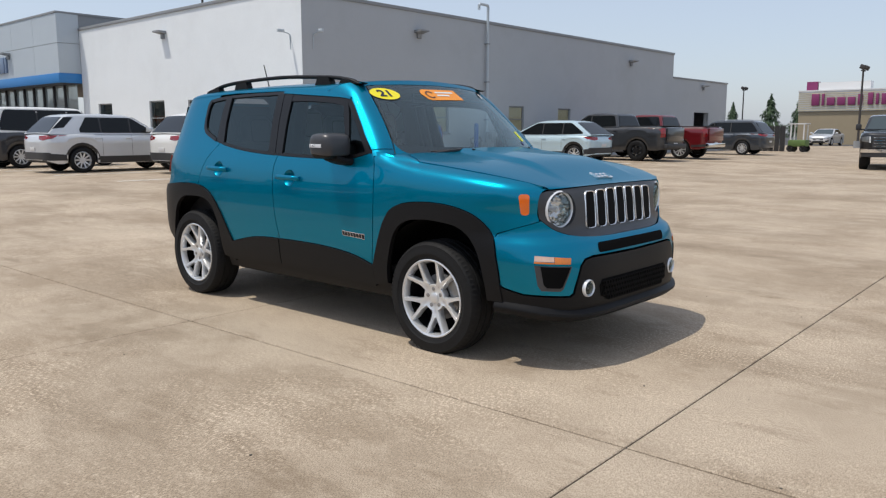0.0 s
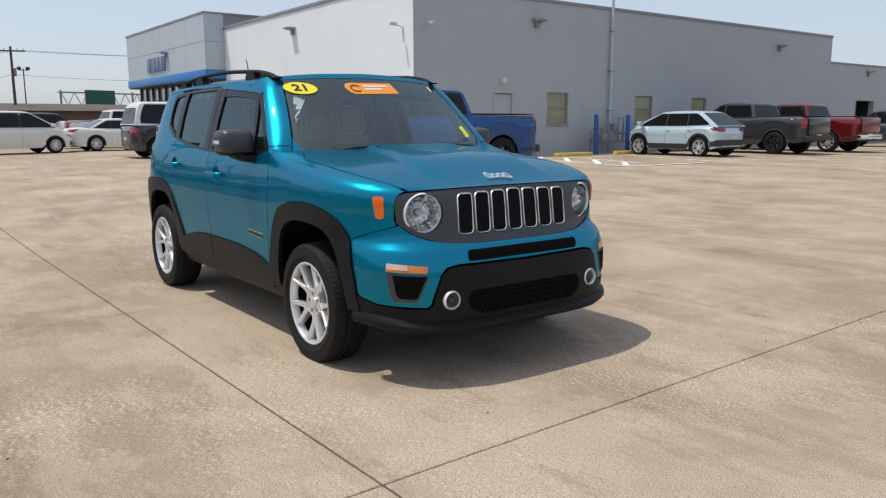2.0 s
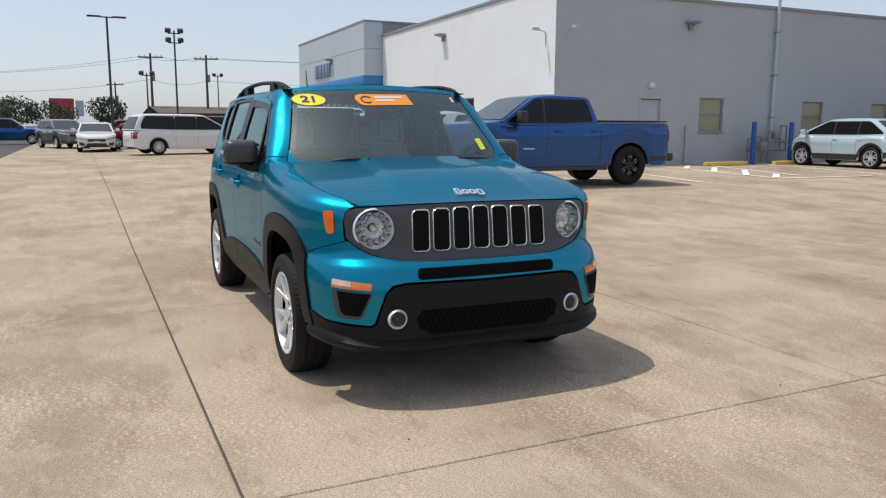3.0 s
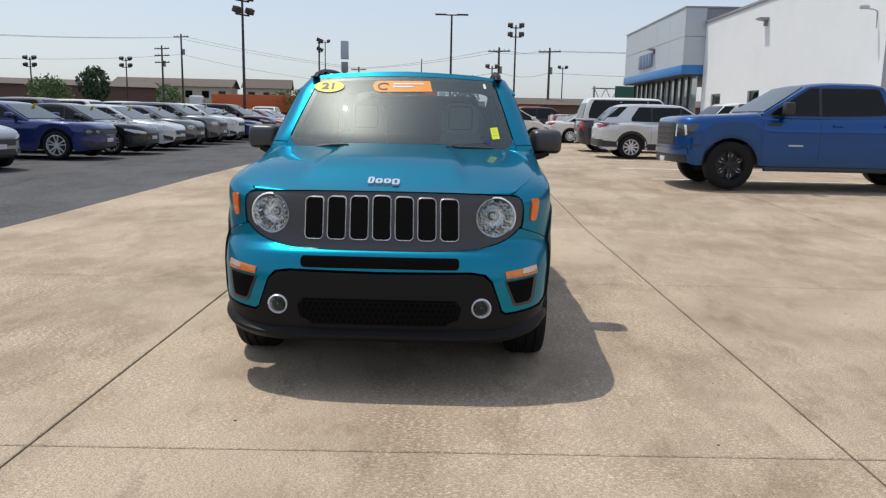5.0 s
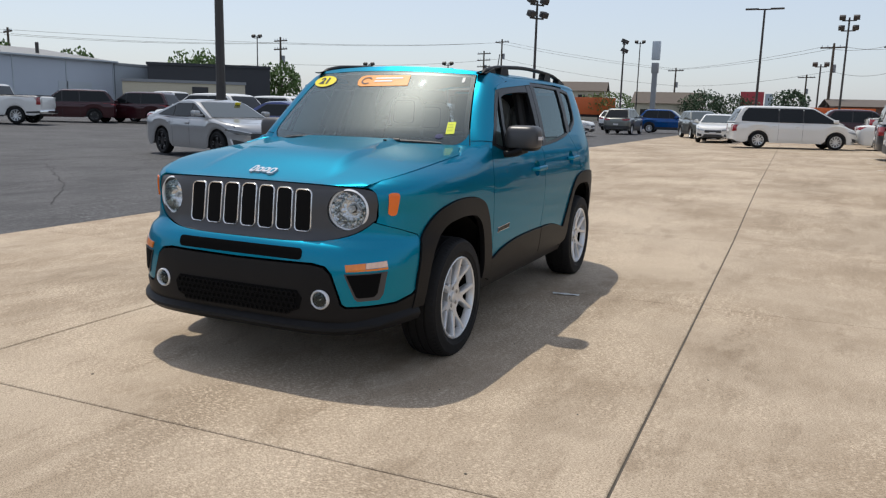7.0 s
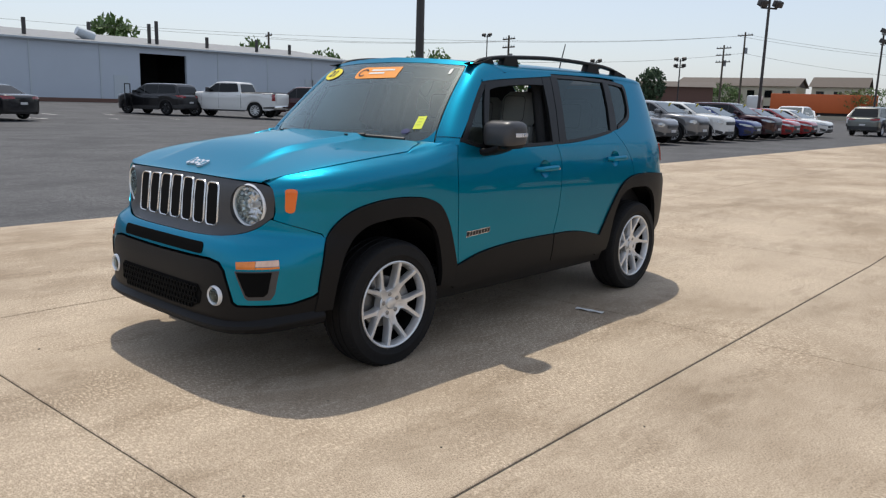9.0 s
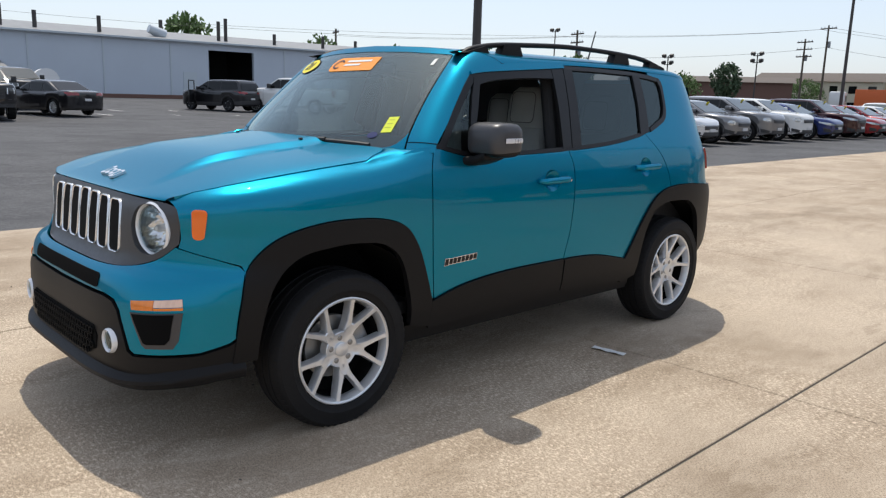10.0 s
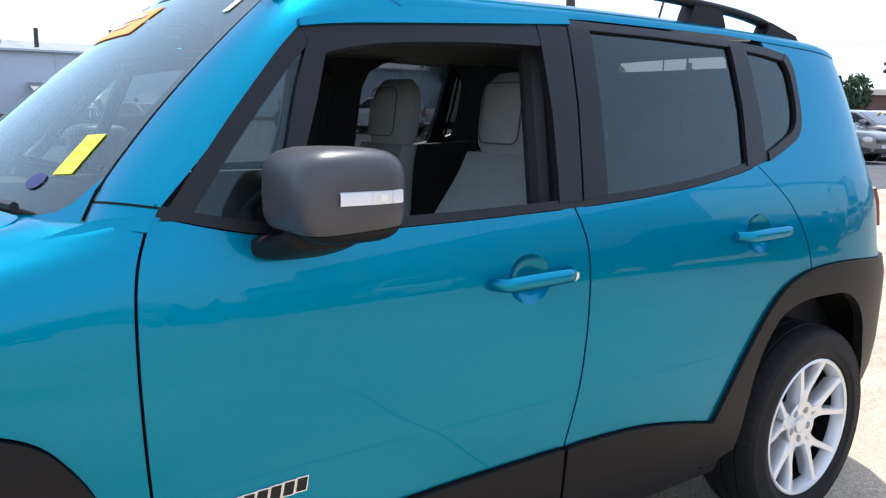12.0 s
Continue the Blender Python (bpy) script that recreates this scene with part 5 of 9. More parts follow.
panel = [(-y, z) for y, z in PANEL_BOT[::-1]][:-1] + PANEL_BOT + [(0.7035, 0.90), (0.699, 0.964), (0.66, 0.9775), (0.55, 0.9835), (0.45, 0.9865), (0.25, 0.9885), (0.0, 0.989), (-0.25, 0.9885), (-0.45, 0.9865), (-0.55, 0.9835), (-0.66, 0.9775), (-0.699, 0.964), (-0.7035, 0.90)]
bm = bmesh.new()
holes = [on_nose([(s_ * 0.560 + 0.097 * math.cos(2 * math.pi * k / 36), 0.868 + 0.097 * math.sin(2 * math.pi * k / 36)) for k in range(36)]) for s_ in (1, -1)]
for half in split_hole(on_nose(panel), 0.868, holes):
    patch(bm, half, shell, (0.03, 0.03), 0.05, -0.007, 1.0, 0.868)
grille = part("grille_panel", bm, SATIN_GREY, suv, "satin grey grille surround", 30)
for k in range(7):
    yc = (k - 3) * 0.1115
    hw, z0, z1 = 0.0490, 0.750, 0.974 - 0.0035 * abs(k - 3)
    slot = nose_panel("grille_slot", rounded(yc - hw + 0.005, yc + hw - 0.005, z0 + 0.005, z1 - 0.005, 0.022)[::-1], MESH_BLACK, -0.0045, 0.0, "dark mesh grille slot", (0.02, 0.04), grille)
    ring = bmesh.new()
    o_, i_ = rounded(yc - hw, yc + hw, z0, z1, 0.026), rounded(yc - hw + 0.0075, yc + hw - 0.0075, z0 + 0.0075, z1 - 0.0075, 0.019)
    rows = []
    for pts, lf in ((o_, -0.010), (o_, -0.004), ([((a[0] + b[0]) / 2, (a[1] + b[1]) / 2) for a, b in zip(o_, i_)], 0.001), (i_, -0.002), (i_, -0.006)):
        rows.append([Vector(shell(uy(y, z), z)) + Vector((lf, 0, 0)) for y, z in pts + pts[:1]])
    grid_faces(ring, rows)
    part("chrome_ring", ring, BRIGHT, slot, "chrome slot ring", 60)

bump_half = [(u_, z_) for u_, z_ in on_nose([(0.0, 0.612), (0.445, 0.618), (0.515, 0.606), (0.55, 0.57), (0.575, 0.50), (0.60, 0.425), (0.62, 0.412)])]
bump_half += on_side([(1.90, 0.425), (1.80, 0.452), (1.772, 0.47)]) + on_side([(x + 0.004, z) for x, z in ARCH_F_OUT[::-1] if z < 0.738 and x > 1.7 and z > 0.47]) + on_side([(1.748, 0.7415), (1.83, 0.7725)])
bump_half += on_nose([(0.695, 0.8085)] + [(y, z - 0.005) for y, z in PANEL_BOT[::-1]][1:])
bumper = bump_half[:-1]
bumper_poly = bumper + [(0.0, 0.707)] + [(-u_, z_) for u_, z_ in bumper[::-1]]
bm = bmesh.new()
patch(bm, bumper_poly, shell, (0.03, 0.02), 0.014, 0.0, 1.0)
bumper_ob = part("front_bumper", bm, TEAL, suv, smooth=30)
low_half = on_nose([(0.0, 0.600), (0.44, 0.606), (0.505, 0.596), (0.54, 0.565), (0.565, 0.50), (0.59, 0.418), (0.615, 0.402)]) + on_side([(1.90, 0.415), (1.80, 0.442), (1.775, 0.455), (1.785, 0.34)])
low_half += on_side([(1.86, 0.295)]) + on_nose([(0.62, 0.262), (0.3, 0.255), (0.0, 0.253)])
bm = bmesh.new()
patch(bm, low_half + [(-u_, z_) for u_, z_ in low_half[::-1]][1:-1], shell, (0.03, 0.02), 0.03, 0.006, 1.0)
lower_b = part("lower_bumper", bm, CLADDING, suv, "matte black lower bumper", 30)
# lip along the foot of the bumper
bm = bmesh.new()
rows = []
u_end = ux(1.735, 0.33)
for q in range(65):
    w = 2 * q / 64 - 1
    u_ = u_end * w
    z = 0.300 + 0.045 * smoothstep((abs(w) - 0.55) / 0.45)
    p, p2 = Vector(shell(u_, z)), Vector(shell(u_ + 0.004, z))
    along = (p2 - p).normalized()
    out = Vector((along.y, -along.x, 0))
    if out.dot(Vector((p.x - 1.2, p.y, 0))) < 0:
        out = -out
    k = 1 - 0.62 * smoothstep((abs(w) - 0.45) / 0.5)
    rows.append([p + out * 0.004 + Vector((0, 0, 0.050)), p + out * (0.008 + 0.016 * k) + Vector((0, 0, 0.022)), p + out * (0.012 + 0.040 * k) + Vector((0, 0, 0.006)), p + out * (0.013 + 0.041 * k) + Vector((0, 0, -0.008)), p + out * (0.008 + 0.012 * k) + Vector((0, 0, -0.036)), p - out * 0.05 + Vector((0, 0, -0.042))])
grid_faces(bm, rows, True)
part("bumper_lip", bm, CLADDING, suv, "", 40)
# slot has no depth: a near-black sheet paints the shade of its recess
nose_panel("upper_intake", rounded(-0.385, 0.385, 0.626, 0.682, 0.02)[::-1], SHUT, 0.003, 0.004, "slim black intake", parent=bumper_ob)
intake = nose_panel("lower_intake", [(-0.30, 0.352), (-0.385, 0.385), (-0.40, 0.44), (-0.37, 0.478), (0.37, 0.478), (0.40, 0.44), (0.385, 0.385), (0.30, 0.352)][::-1], SHUT, 0.009, 0.004, "black honeycomb lower intake", parent=lower_b)
bm = bmesh.new()
for i in range(-13, 14):
    for j in range(4):
        yc, zc = i * 0.029 + (0.0145 if j % 2 else 0), 0.368 + j * 0.029
        if abs(yc) > 0.375 - (0.05 if j == 0 else 0):
            continue
        o_ = [(yc + 0.0165 * math.cos(math.pi / 3 * k + math.pi / 6), zc + 0.0165 * math.sin(math.pi / 3 * k + math.pi / 6)) for k in range(7)]
        i_ = [(yc + 0.0115 * math.cos(math.pi / 3 * k + math.pi / 6), zc + 0.0115 * math.sin(math.pi / 3 * k + math.pi / 6)) for k in range(7)]
        rows = [[Vector(shell(uy(y, z), z)) + Vector((lf, 0, 0)) for y, z in pts] for pts, lf in ((o_, 0.010), (o_, 0.017), (i_, 0.017), (i_, 0.010))]
        grid_faces(bm, rows)
tagged(part("honeycomb", bm, MESH_BLACK, intake, "", 30), kind="stuff")

# lamps
def lamp_disc(y, z, r, lift, depth, parent, name, ring_mat, ring_w, bowl_mat, label, turn=0.35):
    """A round lamp facing forward: bowl, bulb, ring and lens."""
    p = Vector(shell(uy(y, z), z)) + Vector((lift, 0, 0))
    m = Matrix.Translation(p) @ pose(0, 0, 0, 0, 0, -90 + math.degrees(y) * turn)
    bm = bmesh.new()
    n_f = 13
    rows = []
    for k in range(9):
        f = 1 - k / 8
        row = []
        for q in range(2 * n_f + 1):
            a = math.pi * q / n_f
            d = depth * math.sin((1 - f) * math.pi / 2) ** 0.7
            if 0 < k < 8:
                d += depth * (0.20 if (q + (k // 3)) % 2 else -0.16)
            row.append(m @ Vector((r * f * math.cos(a) + 0.0005 * math.cos(a), -d, r * f * math.sin(a) + 0.0005 * math.sin(a))))
        rows.append(row)
    grid_faces(bm, rows)
    ob = part(name, bm, bowl_mat, parent, label, 12)
    bm = bmesh.new()
    lathe(bm, [(r * 0.17, -depth * 0.9), (r * 0.17, -depth * 0.35), (r * 0.12, -depth * 0.2), (0.001, -depth * 0.16)][::-1], m, 20)
    part("bulb_shield", bm, RING_SILVER, ob)
    bm = bmesh.new()
    lathe(bm, [(r, -0.012), (r + 0.002, 0.004), (r + ring_w * 0.5, 0.010), (r + ring_w, 0.003), (r + ring_w, -0.03)][::-1], m, 48)
    part("lamp_ring", bm, ring_mat, ob, "", 40)
    bm = bmesh.new()
    lathe(bm, [(r, -0.002), (r * 0.85, r * 0.08), (r * 0.5, r * 0.15), (0.001, r * 0.18)][::-1], m, 40)
    lens = part("lens", bm, LENS, ob, "", 60)
    lens.visible_shadow = False
    return ob


for s in (1, -1):
    lamp_disc(s * 0.560, 0.868, 0.0905, -0.028, 0.07, suv, "headlight", RING_SILVER, 0.014, REFLECTOR, "round headlight with bright reflector")
    lamp_disc(s * 0.497, 0.442, 0.038, 0.0085, 0.016, suv, "fog_light", RING_SILVER, 0.011, RING_SILVER, "round fog light in chrome ring", 0.12)
    sig = nose_panel("turn_signal", [(s * y, z) for y, z in [(0.609, 0.616), (0.695, 0.626), (0.698, 0.589), (0.616, 0.583)]][:: -s], SIGNAL, 0.006, 0.012, "amber turn signal", (0.02, 0.02), bumper_ob)
    nose_panel("signal_strip", [(s * y, z) for y, z in [(0.697, 0.626), (0.768, 0.634), (0.774, 0.606), (0.699, 0.600)]][:: -s], PINK_LENS, 0.006, 0.012, "clear lamp strip", (0.02, 0.02), bumper_ob)
    nose_panel("signal_foot", [(s * y, z) for y, z in [(0.6995, 0.598), (0.7745, 0.604), (0.7755, 0.595), (0.700, 0.589)]][:: -s], SIGNAL, 0.006, 0.012, "thin amber strip", (0.02, 0.02), bumper_ob)
    nose_panel("bumper_pocket", [(s * y, z) for y, z in [(0.607, 0.572), (0.775, 0.583), (0.762, 0.475), (0.748, 0.445), (0.668, 0.440), (0.655, 0.452)]][:: -s], SATIN_GREY, 0.004, 0.008, "grey framed dummy vent", (0.02, 0.02), bumper_ob)
    nose_panel("vent_recess", [(s * y, z) for y, z in [(0.618, 0.567), (0.755, 0.577), (0.742, 0.480), (0.730, 0.462), (0.674, 0.457), (0.662, 0.462)]][:: -s], SHUT, 0.007, 0.002, "", (0.02, 0.02), bumper_ob)
    bm = bmesh.new()
    pts = on_side([(x + (z - 0.9) * (0.02 if x > 1.867 else -0.08), z) for x, z in rounded(1.848, 1.886, 0.845, 0.958, 0.015)])
    patch(bm, [(s * u_, z_) for u_, z_ in pts], shell, (0.02, 0.02), 0.012, 0.008, 1.0)
    part("side_marker", bm, AMBER, suv, "amber side marker lamp", 30)

# hood
HOOD_Y = [(0.9 + 0.01 * k, hood_y(0.9 + 0.01 * k)) for k in range(111)]


def hood_z(x, y):
    e = table(HOOD_Y, x) + 0.004
    k = max(0.0, 1 - (y / e) ** 2)
    z = hood_line(x) - 0.005 + 0.053 * (1 - 0.75 * smoothstep((x - 1.50) / 0.45)) * k ** 0.62
    edge = 0.41 - 0.10 * (1.9 - x)
    z += 0.021 * smoothstep((edge - abs(y)) / 0.032 + 0.5) * smoothstep((1.95 - x) / 0.35)
    return (x, y, z)


def hood_foot(y):
    """The front lower edge of the hood, above the grey panel."""
    zp = 0.991 - 0.010 * (y / 0.66) ** 4
    return Vector(shell(uy(y, zp), zp)) + Vector((-0.001, 0, 0))


def hood_brow(y):
    """Where the top of the hood begins to roll down."""
    return hood_foot(y).x - 0.022 - 0.085 * (1 - (y / 0.66) ** 4)


x_corner = hood_brow(0.66)
front_edge = [(hood_brow(y), y) for y in (0.66, 0.62, 0.57, 0.5, 0.4, 0.3, 0.2, 0.1, 0.0)]
back_edge = [(1.085, 0.0), (1.068, 0.25), (1.010, 0.5), (0.968, 0.62), (0.955, 0.665)]
HOOD_CORNER = curve([(0.955, 0.678), (0.968, 0.700), (1.000, 0.722), (1.045, 0.737), (1.11, hood_y(1.11) - 0.003)], 4)
side_edge = HOOD_CORNER[:-1] + [(x, hood_y(x) - 0.003) for x in (1.11, 1.18, 1.25, 1.4, 1.55, 1.65, 1.72, 1.78, 1.82, 1.85) if x < x_corner - 0.012 and hood_y(x) > 0.672]
half_h = back_edge + side_edge + front_edge
bm = bmesh.new()
patch(bm, half_h + [(x, -y) for x, y in half_h[::-1]][1:-1], hood_z, (0.035, 0.03), 0.03, 0.0, 1.0)
rows = []
for q in range(67):
    y = -0.66 + 1.32 * q / 66
    b = hood_foot(y)
    a = Vector(hood_z(hood_brow(y), y))
    d = Vector(hood_z(hood_brow(y) - 0.03, y)) - a
    run = (b.x - a.x) * 0.85
    m_ = Vector((a.x + run, (a.y + b.y) / 2, min(a.z, a.z + d.z / d.x * run)))
    rows.append([a * (1 - t) ** 2 + m_ * 2 * t * (1 - t) + b * t * t for t in (0, 0.15, 0.3, 0.45, 0.6, 0.72, 0.84, 0.93, 1.0)] + [b + Vector((-0.03, 0, -0.004))])
grid_faces(bm, rows, True)
bmesh.ops.remove_doubles(bm, verts=bm.verts, dist=0.0012)
hood = part("hood", bm, TEAL, suv, smooth=50)
for xa, xb, ya, wd in ((1.846, 1.918, -0.084, 0.032), (1.862, 1.914, -0.046, 0.036), (1.862, 1.914, -0.004, 0.036), (1.862, 1.930, 0.038, 0.038)):
    bm = bmesh.new()
    patch(bm, rounded(xa, xb, ya, ya + wd, 0.014), hood_z, (0.02, 0.02), 0.010, 0.011, 1.0)
    emblem = part("emblem_bar", bm, BRIGHT, hood, "small bright plain emblem shape")
    bm = bmesh.new()
    patch(bm, rounded(xa + 0.014, xb - 0.018, ya + 0.012, ya + wd - 0.012, 0.005), hood_z, (0.02, 0.02), 0.002, 0.0125, 1.0)
    part("emblem_inlay", bm, TEAL, emblem)
for y in (-0.3, 0.3):
    part("washer_nozzle", boxm(1.13, 1.146, y - 0.009, y + 0.009, hood_z(1.138, y)[2] - 0.004, hood_z(1.138, y)[2] + 0.007, bevel=0.003), BLACK_PLASTIC, hood)

# windscreen, pillars, roof
def screen_x(y, z):
    lean = 0.29 * max(0.0, z - 1.2) * (1 - 0.2 * (y / 0.6) ** 2)  # the upper part lies back
    return 0.845 - (z - 1.249) / 1.12 + 0.12 * (1 - (y / 0.58) ** 2) + 0.020 * (1 - ((z - 1.371) / 0.221) ** 2) - lean


def screen_half(z):
    return 0.725 - (z - 1.15) / 0.45 * 0.145


def on_screen(y, z):
    return (screen_x(y, z), y, z)


ZB, ZT = 1.150, 1.592
zs_ = [ZB + (ZT - ZB) * k / 8 for k in range(9)]
scr = [(-screen_half(ZB), ZB)] + [(y, ZB - 0.012 * (1 - (y / 0.7) ** 2)) for y in (-0.4, 0.0, 0.4)] + [(screen_half(z), z) for z in zs_] + [(y, ZT + 0.02 * (1 - (y / 0.58) ** 2)) for y in (0.4, 0.2, 0.0, -0.2, -0.4)] + [(-screen_half(z), z) for z in zs_[::-1]][:-1]
bm = bmesh.new()
patch(bm, scr, on_screen, (0.04, 0.05), 0.0, 0.0, 1.0)
windscreen = part("windscreen", bm, CLEAR_GLASS, suv, "wide tinted-edge windscreen", 60)
windscreen.visible_shadow = False
for poly in ([(-0.72, ZB - 0.004), (0.72, ZB - 0.004), (0.68, 1.215), (0.4, 1.196), (0.0, 1.190), (-0.4, 1.196), (-0.68, 1.215)],
             [(0.69, 1.17), (0.725, 1.15), (0.58, 1.60), (0.555, 1.60), (0.63, 1.36)], [(-0.725, 1.15), (-0.69, 1.17), (-0.63, 1.36), (-0.555, 1.60), (-0.58, 1.60)],
             [(-0.575, 1.578), (-0.4, 1.584), (0, 1.598), (0.4, 1.588), (0.575, 1.58), (0.58, 1.592), (0.3, 1.607), (0, 1.612), (-0.3, 1.607), (-0.58, 1.592)]):
    bm = bmesh.new()
    patch(bm, poly, on_screen, (0.08, 0.06), 0.0, -0.006, 1.0)
    part("screen_border", bm, GLOSS_BLACK, windscreen)


PILLAR = [(1.155, 0.79), (1.25, 0.695), (1.335, 0.612), (1.41, 0.54), (1.485, 0.462), (1.535, 0.36), (1.565, 0.20)]
bm = bmesh.new()
rows = []
for k in range(13):
    s_ = k / 12
    z1 = 1.136 + s_ * 0.472
    a = Vector(on_screen(screen_half(z1) + 0.004, z1)) + Vector((-0.004, 0.004, 0.004))
    z2 = 1.142 + s_ * (1.562 - 1.142)
    x2 = table(PILLAR, z2)
    b = Vector((x2, body_w(min(x2, 0.72), z2) + 0.002, z2))
    mid = (a + b) / 2 + Vector((0.028, 0.030, 0.010)) * (1 - 0.3 * s_) + Vector((0.0, 0.018, 0.034)) * s_ ** 3
    rows.append([a - Vector((0.03, 0.0, 0.02)), a] + [(a * (1 - t) ** 2 + mid * 2 * t * (1 - t) + b * t * t) for t in (0.15, 0.3, 0.45, 0.6, 0.75, 0.9)] + [b, b - Vector((0.0, 0.03, 0.0))])
grid_faces(bm, rows, True)
pair("windscreen_pillar", bm, TEAL, suv, "", 50)
PILLAR_TOP = [Vector(p) for p in rows[-1][1:-1]]
bm = bmesh.new()
seam_ = []
for k_ in (0.085, 0.092):
    lo_, hi_ = rows[1], rows[2]
    f_ = (k_ * 12) - 1
    seam_.append([Vector(p0).lerp(Vector(p1), f_) + Vector((0.0008, 0.0014, 0.0006)) for p0, p1 in zip(lo_[1:-1], hi_[1:-1])])
grid_faces(bm, seam_, True)
pair("pillar_seam", bm, SHUT, suv)
# rounded lower corners of the screen's opening
bm = bmesh.new()
patch(bm, [(0.732, 1.136), (0.706, 1.222), (0.697, 1.195), (0.683, 1.174), (0.660, 1.159), (0.620, 1.150), (0.560, 1.146), (0.560, 1.136)], on_screen, (0.03, 0.02), 0.0, 0.004, 1.0)
pair("screen_corner", bm, TEAL, suv, "", 40)
# scuttle between hood, screen and pillar foot
bm = bmesh.new()
rows = []
for q in range(21):
    y = -0.74 + 1.48 * q / 20
    xh = table([(0.0, 1.095), (0.25, 1.08), (0.5, 1.022), (0.62, 0.985), (0.74, 0.97)], abs(y))
    a = Vector((xh, y, hood_z(xh, y)[2] - 0.03))
    b = Vector(on_screen(y * 0.97, ZB + 0.0)) + Vector((0.0, 0, -0.006))
    rows.append([a, a.lerp(b, 0.5) - Vector((0, 0, 0.012)), b])
grid_faces(bm, rows)
part("scuttle_panel", bm, SHUT, suv)
# foot of the pillar: flows out of the fender's shoulder up to the screen's corner
INNER = curve([(1.11, hood_y(1.11)), (1.045, 0.740), (1.000, 0.7255), (0.966, 0.704), (0.951, 0.680), (0.915, 0.690), (0.872, 0.733)], 8)
bm = bmesh.new()
rows = []
for q in range(37):
    t = q / 36
    xo = 1.20 - 0.364 * t
    z_top = hood_line(xo) - 0.007 if xo > 1.05 else hood_line(1.05) - 0.007 + (1.163 - hood_line(1.05) + 0.007) * (1.05 - xo) / 0.255
    outer = []
    for dz in (0.075, 0.055, 0.038, 0.024, 0.012, 0.004):
        z = z_top - dz
        outer.append(Vector(shell(ux(xo, z), z)) + Vector((0, -0.002 + 0.0034 * smoothstep((0.075 - dz) / 0.03) * smoothstep((1.20 - xo) / 0.08), 0)))
    if xo > 1.11:
        a = Vector((xo, hood_y(xo) - 0.0005, hood_line(xo) - 0.0062))
    else:
        s_ = (1.11 - xo) / 0.274
        xi, yi = INNER[min(len(INNER) - 1, int(s_ * (len(INNER) - 1) + 0.5))]
        zi = hood_z(xi, yi)[2] if s_ < 0.72 else hood_z(0.955, 0.68)[2] + (1.150 - hood_z(0.955, 0.68)[2]) * (s_ - 0.72) / 0.28
        a = Vector((xi, yi, zi - 0.001))
    b = outer[-1]
    m_ = Vector((b.x * 0.5 + a.x * 0.5, b.y * 0.62 + a.y * 0.38, max(a.z, b.z) + 0.010 * smoothstep((1.16 - xo) / 0.2)))
    rows.append([a - Vector((0, 0.01, 0.02))] + [a * (1 - k) ** 2 + m_ * 2 * k * (1 - k) + b * k * k for k in (0, 0.2, 0.4, 0.6, 0.8)] + outer[::-1])
grid_faces(bm, rows, True)
pair("pillar_foot", bm, TEAL, suv, "", 60)
bm = bmesh.new()
patch(bm, [(-0.60, 1.583), (-0.58, 1.593), (-0.3, 1.608), (0, 1.613), (0.3, 1.608), (0.58, 1.593), (0.60, 1.583), (0.585, 1.612), (0.45, 1.628), (0.2, 1.641), (0, 1.646), (-0.2, 1.641), (-0.45, 1.628), (-0.585, 1.612)], on_screen, (0.05, 0.02), 0.0, 0.002, 1.0)
part("roof_header", bm, TEAL, suv, "", 60)

ROOF_C = [(-1.80, 1.50), (-1.70, 1.575), (-1.5, 1.622), (-1.2, 1.636), (-0.6, 1.650), (0.0, 1.649), (0.3, 1.646), (0.60, 1.640), (0.66, 1.637)]
ROOF_E = [(-1.75, 1.53), (-1.4, 1.560), (-1.1, 1.572), (-0.9, 1.580), (-0.35, 1.578), (-0.05, 1.566), (0.20, 1.554), (0.36, 1.534), (0.50, 1.525)]


def roof_fn(s_, a):
    ph = a * math.pi / 2
    yy = math.cos(ph) ** 0.72
    xf = 0.470 - 0.29 * (yy * 0.66) ** 2 - 0.36 * smoothstep((yy - 0.78) / 0.22)
    x = xf + (-1.66 - xf) * s_
    ze, zc = table(ROOF_E, x), soft_table(ROOF_C, x, 0.06)
    ye = body_w(0, ze) + 0.002
    if x < XE:
        ye *= max(0.05, 1 - ((XE - x) / (XE - table(TAIL_X, ze))) ** tail_n(ze)) ** (1 / tail_n(ze))
    return Vector((x, ye * yy, ze + (zc - ze) * math.sin(ph) ** 0.80))


bm = bmesh.new()
rows = [[roof_fn(i / 30, j / 14) for j in range(15)] for i in range(31)]
mirrored(bm, lambda b: grid_faces(b, rows, True))
roof_panel = part("roof", bm, TEAL, suv, smooth=40)
